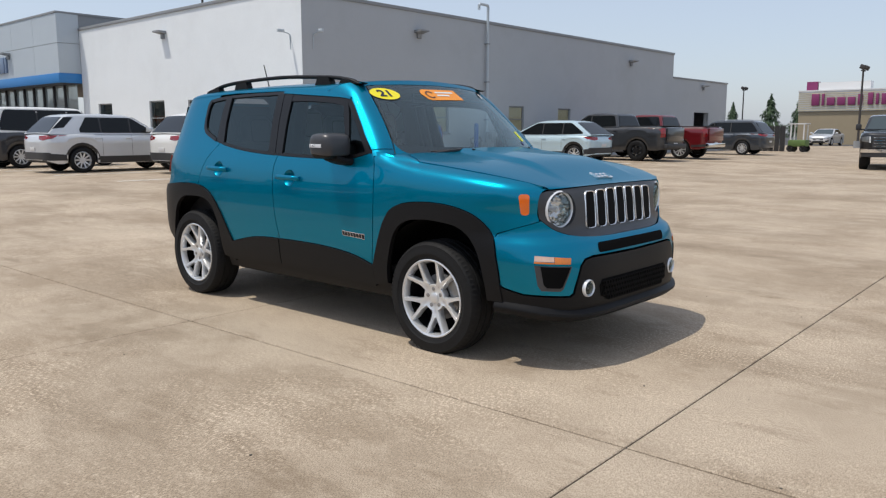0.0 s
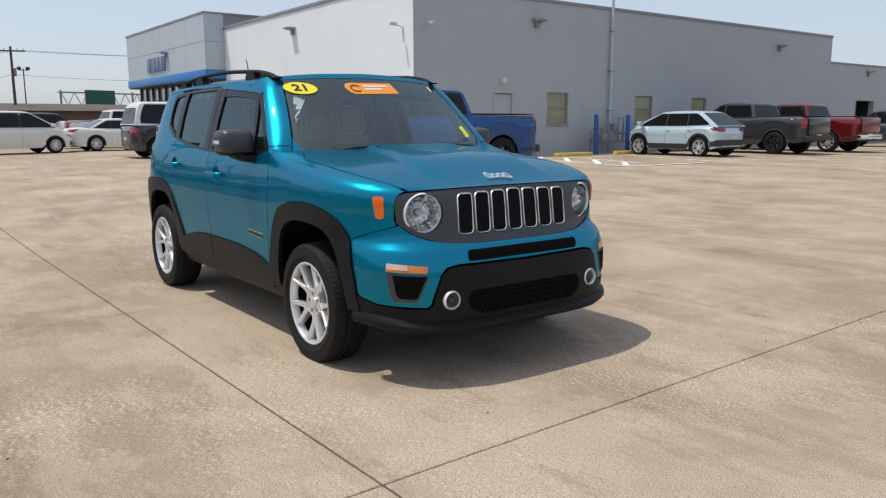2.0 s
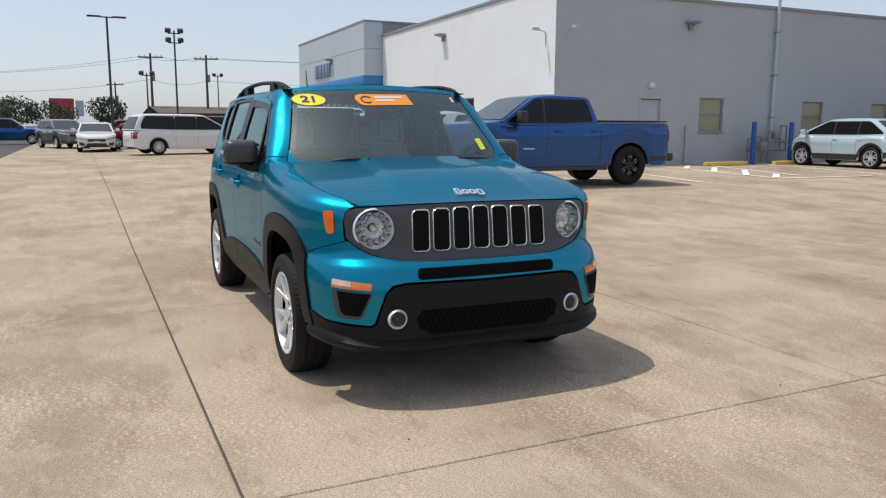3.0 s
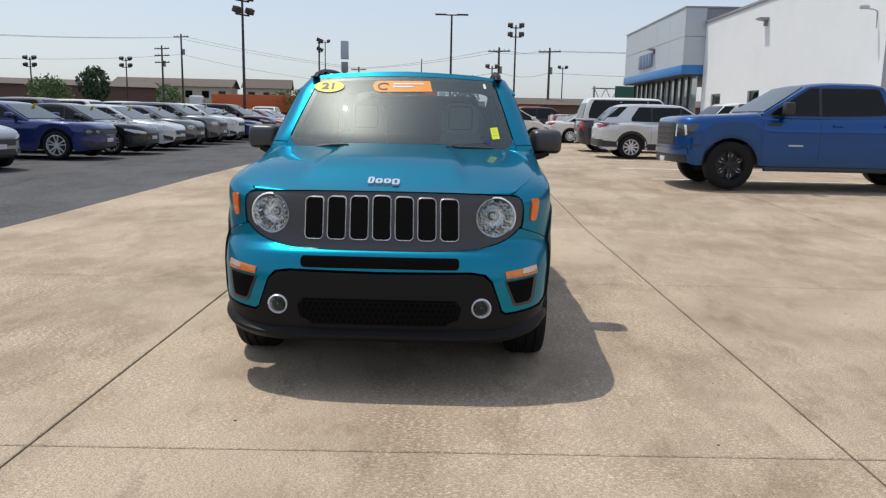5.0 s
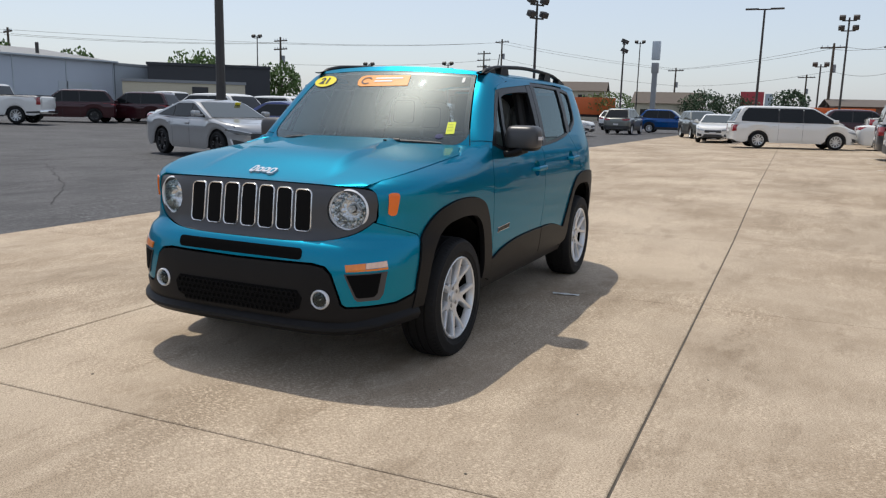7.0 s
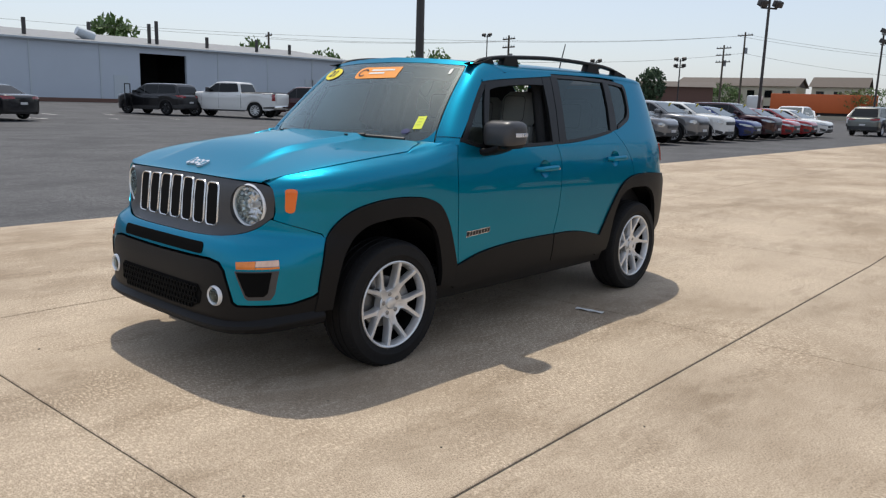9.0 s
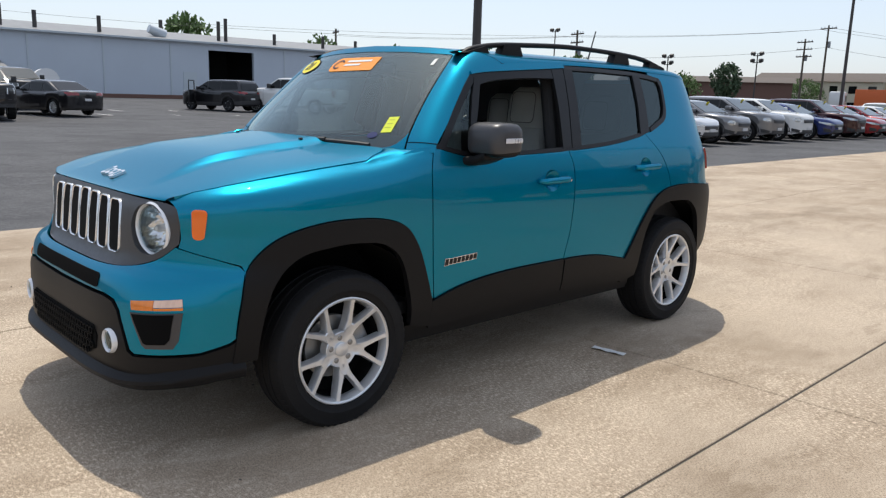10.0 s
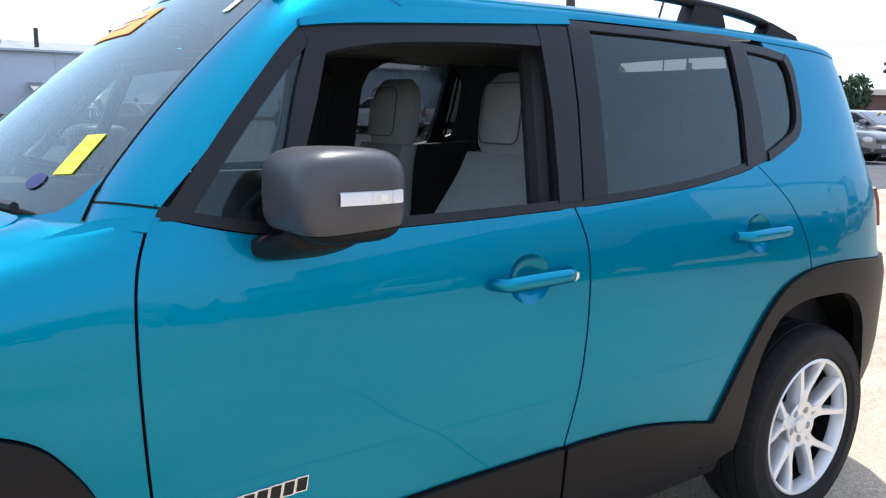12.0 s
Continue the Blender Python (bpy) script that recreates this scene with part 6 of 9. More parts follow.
# corner between the pillar's top and the roof's front edge
edge_ = [roof_fn(0, 0.66 * (1 - k / 60)) for k in range(61)]
bm = bmesh.new()
rows = []
for p in PILLAR_TOP:
    f_ = (p.y - PILLAR_TOP[0].y) / (PILLAR_TOP[-1].y - PILLAR_TOP[0].y)
    y_in = min(edge_, key=lambda e: abs(e.y - PILLAR_TOP[0].y)).y
    target = y_in + (edge_[-1].y - y_in) * f_
    r_ = min(edge_, key=lambda e: abs(e.y - target))
    m_ = Vector(((p.x + r_.x) / 2, r_.y * 0.85 + p.y * 0.15, r_.z * 0.9 + p.z * 0.1))
    rows.append([p * (1 - t) ** 2 + m_ * 2 * t * (1 - t) + r_ * t * t + Vector((0, 0.0005, 0.001)) for t in (0.0, 0.1, 0.25, 0.4, 0.55, 0.7, 0.85, 1.0)] + [r_ + Vector((-0.02, 0, 0.0004))])
grid_faces(bm, rows, True)
bmesh.ops.recalc_face_normals(bm, faces=bm.faces)
pair("roof_corner", bm, TEAL, suv, "", 60)
bm = bmesh.new()
rows = [[roof_fn(0.02 + i / 16 * 0.9, j / 8) * 1.0 - Vector((0, 0, 0.035)) for j in range(9)] for i in range(17)]
mirrored(bm, lambda b: grid_faces(b, rows))
part("headliner", bm, HEADLINER, suv)
# tail: simple closed back
U_END = 2 + XS - XE
side_panel("tailgate", [(U_END - 0.42, 0.36), (U_END, 0.36), (U_END, 1.545), (U_END - 0.42, 1.545)], TEAL, -0.006, 0.0, raw=True)
bm = bmesh.new()
rows = [[(table(TAIL_X, z) + 0.05 * abs(q / 4) ** 3 - 0.035, 0.60 * q / 4, z) for q in range(-4, 5)] for z in (1.16, 1.3, 1.4, 1.5)]
grid_faces(bm, rows, True)
part("rear_window", bm, TINT_GLASS, suv, "dark tinted rear window", 50)
side_panel("tail_light", [(-1.76, 1.095), (-1.93, 1.09), (-1.95, 0.955), (-1.79, 0.960)], TAIL_RED, 0.014, 0.02, "red tail lamp at the corner")

side_panel("tailgate_lining", [(U_END - 0.42, 0.5), (U_END, 0.5), (U_END, 1.53), (U_END - 0.42, 1.53)], DASH, -0.03, 0.0, raw=True)

# window surrounds and panes
def on_body(name, poly, mat, lift, thick, sides=(1, -1), parent=None, label="", smooth=30):
    out = []
    for s in sides:
        bm = bmesh.new()
        patch(bm, [(s * u_, z_) for u_, z_ in on_side(poly)], shell, (0.06, 0.04), thick, lift, 1.0)
        out.append(part(name, bm, mat, parent or suv, label, smooth))
    return out


def belt_z(x):
    return table_of(BELT, x)


def strip(xa, xb, lo, hi, n=10):
    pts = [(xa + (xb - xa) * k / n) for k in range(n + 1)]
    return [(x, lo(x)) for x in pts] + [(x, hi(x)) for x in pts[::-1]]


A_OUT = curve([(0.768, 1.158), (0.691, 1.25), (0.631, 1.322), (0.567, 1.394), (0.508, 1.458), (0.455, 1.508)], 3)
A_IN = curve([(0.425, 1.485), (0.478, 1.440), (0.527, 1.387), (0.620, 1.281), (0.722, 1.155)], 3)
TOP_OUT = curve([(0.462, 1.502), (0.37, 1.514), (0.22, 1.526), (-0.02, 1.543), (-0.27, 1.560)], 3)
TOP_IN = curve([(-0.27, 1.500), (-0.10, 1.499), (0.06, 1.495), (0.25, 1.482), (0.36, 1.466), (0.435, 1.446)], 3)
REAR_OUT = curve([(-0.985, 1.215), (-1.10, 1.255), (-1.165, 1.287), (-1.20, 1.34), (-1.212, 1.43), (-1.215, 1.50), (-1.195, 1.537)], 3)
REAR_IN = curve([(-1.170, 1.517), (-1.186, 1.48), (-1.186, 1.43), (-1.176, 1.36), (-1.145, 1.308), (-1.09, 1.280), (-0.985, 1.240)], 3)
FRAMES = [strip(0.772, -1.0, lambda x: belt_z(x) - 0.002, lambda x: belt_z(x) + 0.018, 24), A_OUT + A_IN, TOP_OUT + TOP_IN,
          [(-0.26, 1.570), (-0.60, 1.570), (-0.90, 1.564), (-1.10, 1.552), (-1.195, 1.537), (-1.17, 1.515), (-1.09, 1.527), (-0.90, 1.543), (-0.60, 1.549), (-0.26, 1.549)],
          [(0.562, 1.13), (0.525, 1.28), (0.487, 1.39), (0.445, 1.482), (0.405, 1.478), (0.450, 1.36), (0.485, 1.28), (0.518, 1.13)],
          [(-0.125, 1.14), (-0.152, 1.345), (-0.160, 1.55), (-0.255, 1.55), (-0.236, 1.36), (-0.197, 1.142)],
          [(-0.203, 1.142), (-0.242, 1.36), (-0.261, 1.55), (-0.335, 1.55), (-0.318, 1.36), (-0.285, 1.150)],
          [(-0.872, 1.205), (-0.902, 1.36), (-0.912, 1.548), (-0.985, 1.543), (-0.985, 1.36), (-0.968, 1.225)], REAR_OUT + REAR_IN]
for s in (1, -1):
    bm = bmesh.new()
    for k, poly in enumerate(FRAMES):
        patch(bm, [(s * u_, z_) for u_, z_ in on_side(poly)], shell, (0.06, 0.04), 0.02, 0.003 + 0.0006 * k, 1.0)
    part("window_surround", bm, GLOSS_BLACK, suv, "black window surround", 30)
on_body("cant_rail", [(x, z - 0.004) for x, z in TOP_OUT] + [(-0.27, 1.578), (-0.05, 1.570), (0.20, 1.558), (0.36, 1.538), (0.462, 1.512)], TEAL, 0.0105, 0.012)
for side_, name in ((1, "left"), (-1, "right")):
    panes = [([(0.75, 1.155), (0.60, 1.325), (0.47, 1.46), (0.45, 1.42), (0.53, 1.125)], LIGHT_GLASS), ([(-0.29, 1.142), (-0.32, 1.552), (-0.925, 1.548), (-0.885, 1.195)], TINT_GLASS),
             ([(-0.96, 1.222), (-0.97, 1.545), (-1.10, 1.530), (-1.18, 1.520), (-1.20, 1.45), (-1.19, 1.36), (-1.15, 1.300), (-1.05, 1.255)], TINT_GLASS)]
    if side_ < 0:
        panes.append(([(0.54, 1.125), (0.48, 1.40), (0.44, 1.48), (0.32, 1.505), (0.19, 1.520), (-0.165, 1.540), (-0.13, 1.13)], LIGHT_GLASS))
    for poly, mat in panes:
        g_ = on_body("window_pane", poly, mat, -0.004, 0.0, (side_,))[0]
        g_.visible_shadow = False

# door handles with their cups
for hx, hz in HANDLES:
    for s in (1, -1):
        bm = bmesh.new()
        rows = []
        for k in range(7):
            f = 1 - k / 6
            dep = 0.024 * (1 - f ** 3)
            row = []
            for q in range(31):
                a = 2 * math.pi * q / 30
                x, z = hx - 0.062 * f * math.cos(a), hz - 0.004 + 0.056 * f * math.sin(a)
                row.append((x, s * (body_w(x, z) - dep), z))
            rows.append(row)
        grid_faces(bm, rows, s > 0)
        cup = part("handle_cup", bm, TEAL, suv, "", 60)
        bm = bmesh.new()
        y0 = body_w(hx, hz)
        rows = []
        for k in range(13):
            t = k / 12
            x = hx + 0.118 - 0.236 * t
            off = 0.006 + 0.034 * min(1.0, (1 - abs(2 * t - 1)) * 5) ** 0.6
            hh = 0.017 - 0.004 * abs(2 * t - 1) ** 3
            ring_ = []
            for q in range(9):
                a = 2 * math.pi * q / 8
                ring_.append((x, s * (y0 + off + 0.010 * math.cos(a)), hz + 0.004 * (t - 0.5) + hh * math.sin(a)))
            rows.append(ring_)
        grid_faces(bm, rows, s > 0)
        for ring_ in (rows[0], rows[-1]):
            bm.faces.new([bm.verts.new(p) for p in ring_[:-1]])
        bmesh.ops.recalc_face_normals(bm, faces=bm.faces)
        hnd = part("door_handle", bm, TEAL, suv, "", 50)
        if s > 0 and hx > -0.5:
            bm = bmesh.new()
            lathe(bm, [(0.011, 0.0), (0.011, 0.004), (0.001, 0.005)], pose(hx - 0.100, y0 + 0.038, hz), 14)
            part("key_lock", bm, CHROME, hnd)

# door badges: dark plain bars with bright outlines
for s in (1, -1):
    badge = None
    for k in range(8):
        xa, zc, tall = 0.738 - k * 0.0262, 0.640 + 0.0012 * k, 0.0155 if k else 0.0175
        for inset, mat, lift_ in ((0.0, BRIGHT, 0.003), (0.0030, GLOSS_BLACK, 0.0046)):
            bm = bmesh.new()
            lean = -0.002
            poly = [(xa - inset - lean, zc - tall + inset), (xa - inset + lean, zc + tall - inset), (xa - 0.0254 + inset + lean, zc + tall - inset), (xa - 0.0254 + inset - lean, zc - tall + inset)]
            patch(bm, [(s * u_, z_) for u_, z_ in on_side(poly)], shell, (0.05, 0.03), 0.002, lift_, 1.0)
            if badge is None:
                badge = part("door_badge", bm, mat, suv, "small row of bright outlined plain dark bars")
            else:
                part("badge_outline" if mat is BRIGHT else "badge_bar", bm, mat, badge)

# mirrors
def mirror_parts(s):
    bm = bmesh.new()
    rows = []
    for k in range(17):
        t = 0.5 - 0.5 * math.cos(math.pi * k / 16)
        y = 0.845 + 0.207 * t
        sc = 0.34 + 0.66 * max(0.0, 1 - abs(2 * t - 1) ** 6) ** 0.5
        x0, x1 = 0.502 - 0.107 * sc + 0.004 * t, 0.502 + 0.108 * sc - 0.012 * t
        zc, hz = 1.202, 0.080 * sc ** 0.8
        ring_ = []
        for q in range(25):
            a = 2 * math.pi * q / 24
            ca, sa = math.cos(a), math.sin(a)
            e = 0.55
            px = (abs(ca) ** e) * (1 if ca > 0 else -1)
            pz = (abs(sa) ** e) * (1 if sa > 0 else -1)
            ring_.append(((x0 + x1) / 2 + (x1 - x0) / 2 * px, s * y, zc + hz * pz))
        rows.append(ring_)
    grid_faces(bm, rows, s > 0)
    for ring_ in (rows[0], rows[-1]):
        bm.faces.new([bm.verts.new(p) for p in ring_[:-1]])
    bmesh.ops.remove_doubles(bm, verts=bm.verts, dist=1e-5)
    bmesh.ops.recalc_face_normals(bm, faces=bm.faces)
    lower = bm.copy()
    bmesh.ops.bisect_plane(bm, geom=bm.verts[:] + bm.edges[:] + bm.faces[:], plane_co=(0.5, 0, 1.148), plane_no=(0.06, 0, 1), clear_inner=True)
    bmesh.ops.bisect_plane(lower, geom=lower.verts[:] + lower.edges[:] + lower.faces[:], plane_co=(0.5, 0, 1.1465), plane_no=(0.06, 0, 1), clear_outer=True)
    mir = part("side_mirror", bm, SATIN_GREY, suv, "satin grey door mirror with black skirt", 50)
    part("mirror_skirt", lower, CLADDING, mir, "", 50)
    bm = bmesh.new()
    rows = []
    for k in range(11):
        t = k / 10
        c = Vector((0.568 - 0.045 * t, s * (0.832 + 0.135 * t), 1.103 + 0.032 * t - 0.012 * math.sin(math.pi * t)))
        ring_ = []
        for q in range(21):
            ca, sa = math.cos(2 * math.pi * q / 20), math.sin(2 * math.pi * q / 20)
            ring_.append(c + Vector(((0.056 + 0.014 * t) * abs(ca) ** 0.6 * (1 if ca > 0 else -1), 0, (0.022 + 0.004 * t) * abs(sa) ** 0.6 * (1 if sa > 0 else -1))))
        rows.append(ring_)
    grid_faces(bm, rows)
    bm.faces.new([bm.verts.new(p) for p in rows[-1][:-1]])
    bmesh.ops.recalc_face_normals(bm, faces=bm.faces)
    part("mirror_arm", bm, CLADDING, mir, "", 50)
    bm = bmesh.new()
    rows = []
    for k in range(9):
        t = k / 8
        x = 0.424 + 0.121 * t
        ys_ = 1.0525 - 0.0088 * (abs(x - 0.502) / 0.08) ** 3
        rows.append([(x, s * (ys_ + dy_), 1.203 + 0.0120 * q_) for dy_, q_ in ((-0.002, -1.0), (0.004, -0.85), (0.005, 0.0), (0.004, 0.85), (-0.002, 1.0))])
    grid_faces(bm, rows, s < 0)
    lamp_ = part("mirror_signal", bm, LENS_WHITE, mir, "clear signal strip in the mirror")
    for xa_, xb_ in ((0.486, 0.4875), (0.447, 0.4485)):
        part("lens_divider", boxm(xa_, xb_, min(s * 1.050, s * 1.0585), max(s * 1.050, s * 1.0585), 1.193, 1.213), BRIGHT, lamp_)
    part("signal_bulb", tube(bmesh.new(), (0.467, s * 1.050, 1.203), (0.467, s * 1.0588, 1.203), 0.0075, 0.0075, 14), BRIGHT, lamp_)
    part("mirror_glass", boxm(0.3945, 0.3985, min(s * 0.885, s * 0.992), max(s * 0.885, s * 0.992), 1.165, 1.250, bevel=0.002), CHROME, mir)


mirror_parts(1)
mirror_parts(-1)

# roof rails and aerial
for s in (1, -1):
    bm = bmesh.new()
    path = curve([(0.448, 1.594), (0.405, 1.612), (0.325, 1.633), (0.20, 1.652), (0.02, 1.665), (-0.40, 1.680), (-0.85, 1.671), (-1.15, 1.651), (-1.33, 1.618), (-1.40, 1.596)], 5)
    rows = []
    for x, z in path:
        yc = 0.612 + 0.012 * smoothstep((0.1 - x) / 0.5) - 0.02 * smoothstep((-1.0 - x) / 0.4)
        k_ = 0.12 + 0.88 * smoothstep((0.452 - x) / 0.10)
        rows.append([(x, s * (yc + 0.021 * k_ * math.cos(2 * math.pi * q / 12)), z - 0.008 * (1 - k_) + 0.0135 * k_ * math.sin(2 * math.pi * q / 12)) for q in range(13)])
    grid_faces(bm, rows)
    bmesh.ops.recalc_face_normals(bm, faces=bm.faces)
    rail = part("roof_rail", bm, CLADDING, suv, "black raised roof rail", 60)
    for xa, xb in ((0.02, 0.13), (-0.96, -0.84), (0.27, 0.45), (-1.37, -1.22)):
        bm = bmesh.new()
        za_, zb_ = table(sorted(path), xa) + 0.003, table(sorted(path), xb) + 0.003
        zf_ = 1.605 if abs(xa + 0.4) < 0.7 else 1.582
        v = []
        for x, z in ((xa - 0.03, zf_), (xb + 0.03, zf_), (xb, zb_), (xa, za_)):
            v.append([bm.verts.new((x, s * 0.592, z)), bm.verts.new((x, s * 0.642, z))])
        for a, b in ((0, 1), (1, 2), (2, 3), (3, 0)):
            bm.faces.new((v[a][0], v[b][0], v[b][1], v[a][1]))
        bm.faces.new([q[0] for q in v])
        bm.faces.new([q[1] for q in v][::-1])
        bmesh.ops.recalc_face_normals(bm, faces=bm.faces)
        part("rail_foot", bm, CLADDING, rail)
aer = part("aerial", tube(bmesh.new(), (-1.405, 0, 1.62), (-1.495, 0, 1.87), 0.006, 0.004, 8), BLACK_PLASTIC, suv, "short black roof aerial")
part("aerial_foot", tube(bmesh.new(), (-1.40, 0, 1.62), (-1.425, 0, 1.66), 0.035, 0.014, 14), BLACK_PLASTIC, aer)

# wheel wells, underside
for ax in (1.285, -1.285):
    for s in (1, -1):
        bm = bmesh.new()
        rows = []
        for k in range(21):
            a = radians(4 + 172 * k / 20)
            xw = ax + 0.455 * math.cos(a)
            y_out = min(0.85, shell(ux(xw, 0.6), 0.6)[1] - 0.03)
            rows.append([(xw, s * y, 0.345 + 0.445 * math.sin(a)) for y in (y_out, 0.62, 0.50)])
        grid_faces(bm, rows)
        c = [bm.verts.new((ax + 0.455 * math.cos(radians(4 + 172 * k / 20)), s * 0.50, 0.345 + 0.445 * math.sin(radians(4 + 172 * k / 20)))) for k in range(21)]
        bm.faces.new(c)
        part("wheel_well", bm, SHUT, suv)
part("underbody", boxm(-1.92, 1.92, -0.48, 0.48, 0.21, 0.42, bevel=0.03), SHUT, suv)
part("floor_pan", boxm(-0.78, 0.82, -0.80, 0.80, 0.26, 0.36, bevel=0.02), SHUT, suv)
part("engine_bay", boxm(0.95, 1.85, -0.48, 0.48, 0.36, 0.9), SHUT, suv)

# ---- wheels ----
WR = 0.345
BRAKE = material("worn_steel", (0.30, 0.295, 0.285), 0.42, 0.7, vary=0.1, scale=20)
bm = bmesh.new()
h = 0.108
lathe(bm, [(0.222, -h * 0.8), (0.235, -h * 0.95), (0.29, -h * 1.03), (0.318, -h * 0.98), (0.335, -h * 0.86), (WR, -h * 0.6), (WR, -h * 0.52), (WR - 0.007, -h * 0.5), (WR - 0.007, -h * 0.42), (WR, -h * 0.4), (WR + 0.001, -h * 0.06), (WR - 0.007, -h * 0.04),
           (WR - 0.007, h * 0.04), (WR + 0.001, h * 0.06), (WR, h * 0.4), (WR - 0.007, h * 0.42), (WR - 0.007, h * 0.5), (WR, h * 0.52), (WR, h * 0.6), (0.337, h * 0.84), (0.330, h * 0.93), (0.318, h * 0.985), (0.312, h * 0.975), (0.290, h * 1.03), (0.262, h * 1.035), (0.258, h * 1.0), (0.236, h * 0.96), (0.222, h * 0.8)], seg=144)
for v in bm.verts:  # notches between the shoulder blocks of the tread
    rad_ = math.hypot(v.co.x, v.co.z)
    if rad_ > 0.325 and abs(v.co.y) > h * 0.55:
        seg_ = int((math.atan2(v.co.z, v.co.x) / (2 * math.pi) + 1.0) * 144 + 0.5)
        if seg_ % 2:
            v.co.x *= 1 - 0.006 / rad_
            v.co.z *= 1 - 0.006 / rad_
for v in bm.verts:  # the sidewall is a little lower than the nominal one
    rad_ = math.hypot(v.co.x, v.co.z)
    if rad_ > 0.236:
        k = (0.236 + (rad_ - 0.236) * 0.89) / rad_
        v.co.x *= k
        v.co.z *= k
hero_tyre = mesh_of("tyre", bm, RUBBER, 35)
bm = bmesh.new()
lathe(bm, [(0.224, -h * 0.8), (0.214, -h * 0.7), (0.205, h * 0.3), (0.212, h * 0.80), (0.2165, h * 0.92), (0.224, h * 0.955), (0.229, h * 0.93), (0.227, h * 0.8)], seg=72)


def spoke(bm, m, pts, wid, y_out, thick):
    """A bar along pts (radius, sideways) with a rounded top face."""
    rows = []
    for k, (r_, t_) in enumerate(pts):
        w_ = wid[k]
        yo = y_out[k]
        rows.append([m @ Vector((t_ + q * w_, yo - d_, r_)) for q, d_ in ((-1.0, thick), (-1.0, 0.006), (-0.75, 0.0), (0.75, 0.0), (1.0, 0.006), (1.0, thick))])
    grid_faces(bm, rows)


for k in range(5):
    m = Matrix.Rotation(2 * math.pi * k / 5 + math.pi / 2, 4, "Y")
    for sg in (1, -1):
        spoke(bm, m, [(0.070, sg * 0.008), (0.105, sg * 0.0150), (0.125, sg * 0.0235), (0.160, sg * 0.0425), (0.195, sg * 0.0600), (0.215, sg * 0.0690)], [0.0165, 0.0165, 0.0140, 0.0122, 0.0118, 0.0165], [h * 0.64, h * 0.70, h * 0.735, h * 0.81, h * 0.88, h * 0.925], 0.045)
rows = []
for rad_, y_ in ((0.02, 0.60), (0.5, 0.60), (0.85, 0.645), (0.96, 0.675), (1.0, 0.64), (1.0, 0.25)):  # five-lobed hub that runs into the arms
    rows.append([])
    for q in range(81):
        a = 2 * math.pi * q / 80
        lobe = max(0.0, math.cos(5 * (a - math.pi / 2 - math.pi / 2)))
        r_ = (0.078 + 0.040 * lobe ** 0.8) * rad_
        rows[-1].append((r_ * math.cos(a + math.pi), h * (y_ + (0.05 * lobe if rad_ > 0.8 and y_ > 0.5 else 0.0)), r_ * math.sin(a + math.pi)))
grid_faces(bm, rows)
lathe(bm, [(0.031, h * 0.55), (0.030, h * 0.68), (0.022, h * 0.71), (0.001, h * 0.715)], seg=30)
for k in range(5):
    a = 2 * math.pi * (k + 0.5) / 5
    lathe(bm, [(0.0165, h * 0.600), (0.0165, h * 0.612), (0.0135, h * 0.612)], Matrix.Translation((0.052 * math.cos(a), 0, 0.052 * math.sin(a))), 14)
bmesh.ops.recalc_face_normals(bm, faces=bm.faces)
hero_rim = mesh_of("rim", bm, RIM, 35)
bm = bmesh.new()
lathe(bm, [(0.0125, h * 0.4), (0.0125, h * 0.63), (0.007, h * 0.66), (0.001, h * 0.66)], None, 12)
hero_nut = mesh_of("wheel_nut", bm, BRAKE, 30)
bm = bmesh.new()
lathe(bm, [(0.135, -h * 0.2), (0.135, h * 0.0), (0.08, h * 0.02), (0.001, h * 0.02)], seg=40)
box(bm, -0.16, -0.09, h * -0.1, h * 0.30, -0.06, 0.06, 0.01)
hero_disc = mesh_of("brake_disc", bm, BRAKE, 30)
bm = bmesh.new()
lathe(bm, [(0.2035, h * 0.55), (0.2030, -h * 0.3), (0.001, -h * 0.3)], seg=48)
hero_back = mesh_of("wheel_back", bm, SHUT, 30)
for ax in (1.285, -1.285):
    for s in (1, -1):
        w_ob = new("wheel", hero_tyre)
        w_ob.parent = suv
        w_ob.matrix_local = Matrix.Translation((ax, s * 0.768, 0.323 if ax > 0 else 0.333)) @ Matrix.Diagonal((1.02, 1.0, 1.02, 1)) @ Matrix.Rotation(0 if s > 0 else math.pi, 4, "Z") @ Matrix.Rotation(radians(26 if ax > 0 else -17), 4, "Y")
        for nm, me_ in (("rim", hero_rim), ("brake_disc", hero_disc), ("wheel_back", hero_back)):
            o_ = new(nm, me_)
            o_.parent = w_ob
        for k in range(5):
            a = 2 * math.pi * (k + 0.5) / 5
            o_ = new("wheel_nut", hero_nut)
            o_.parent = w_ob
            o_.location = (0.052 * math.cos(a), 0, 0.052 * math.sin(a))

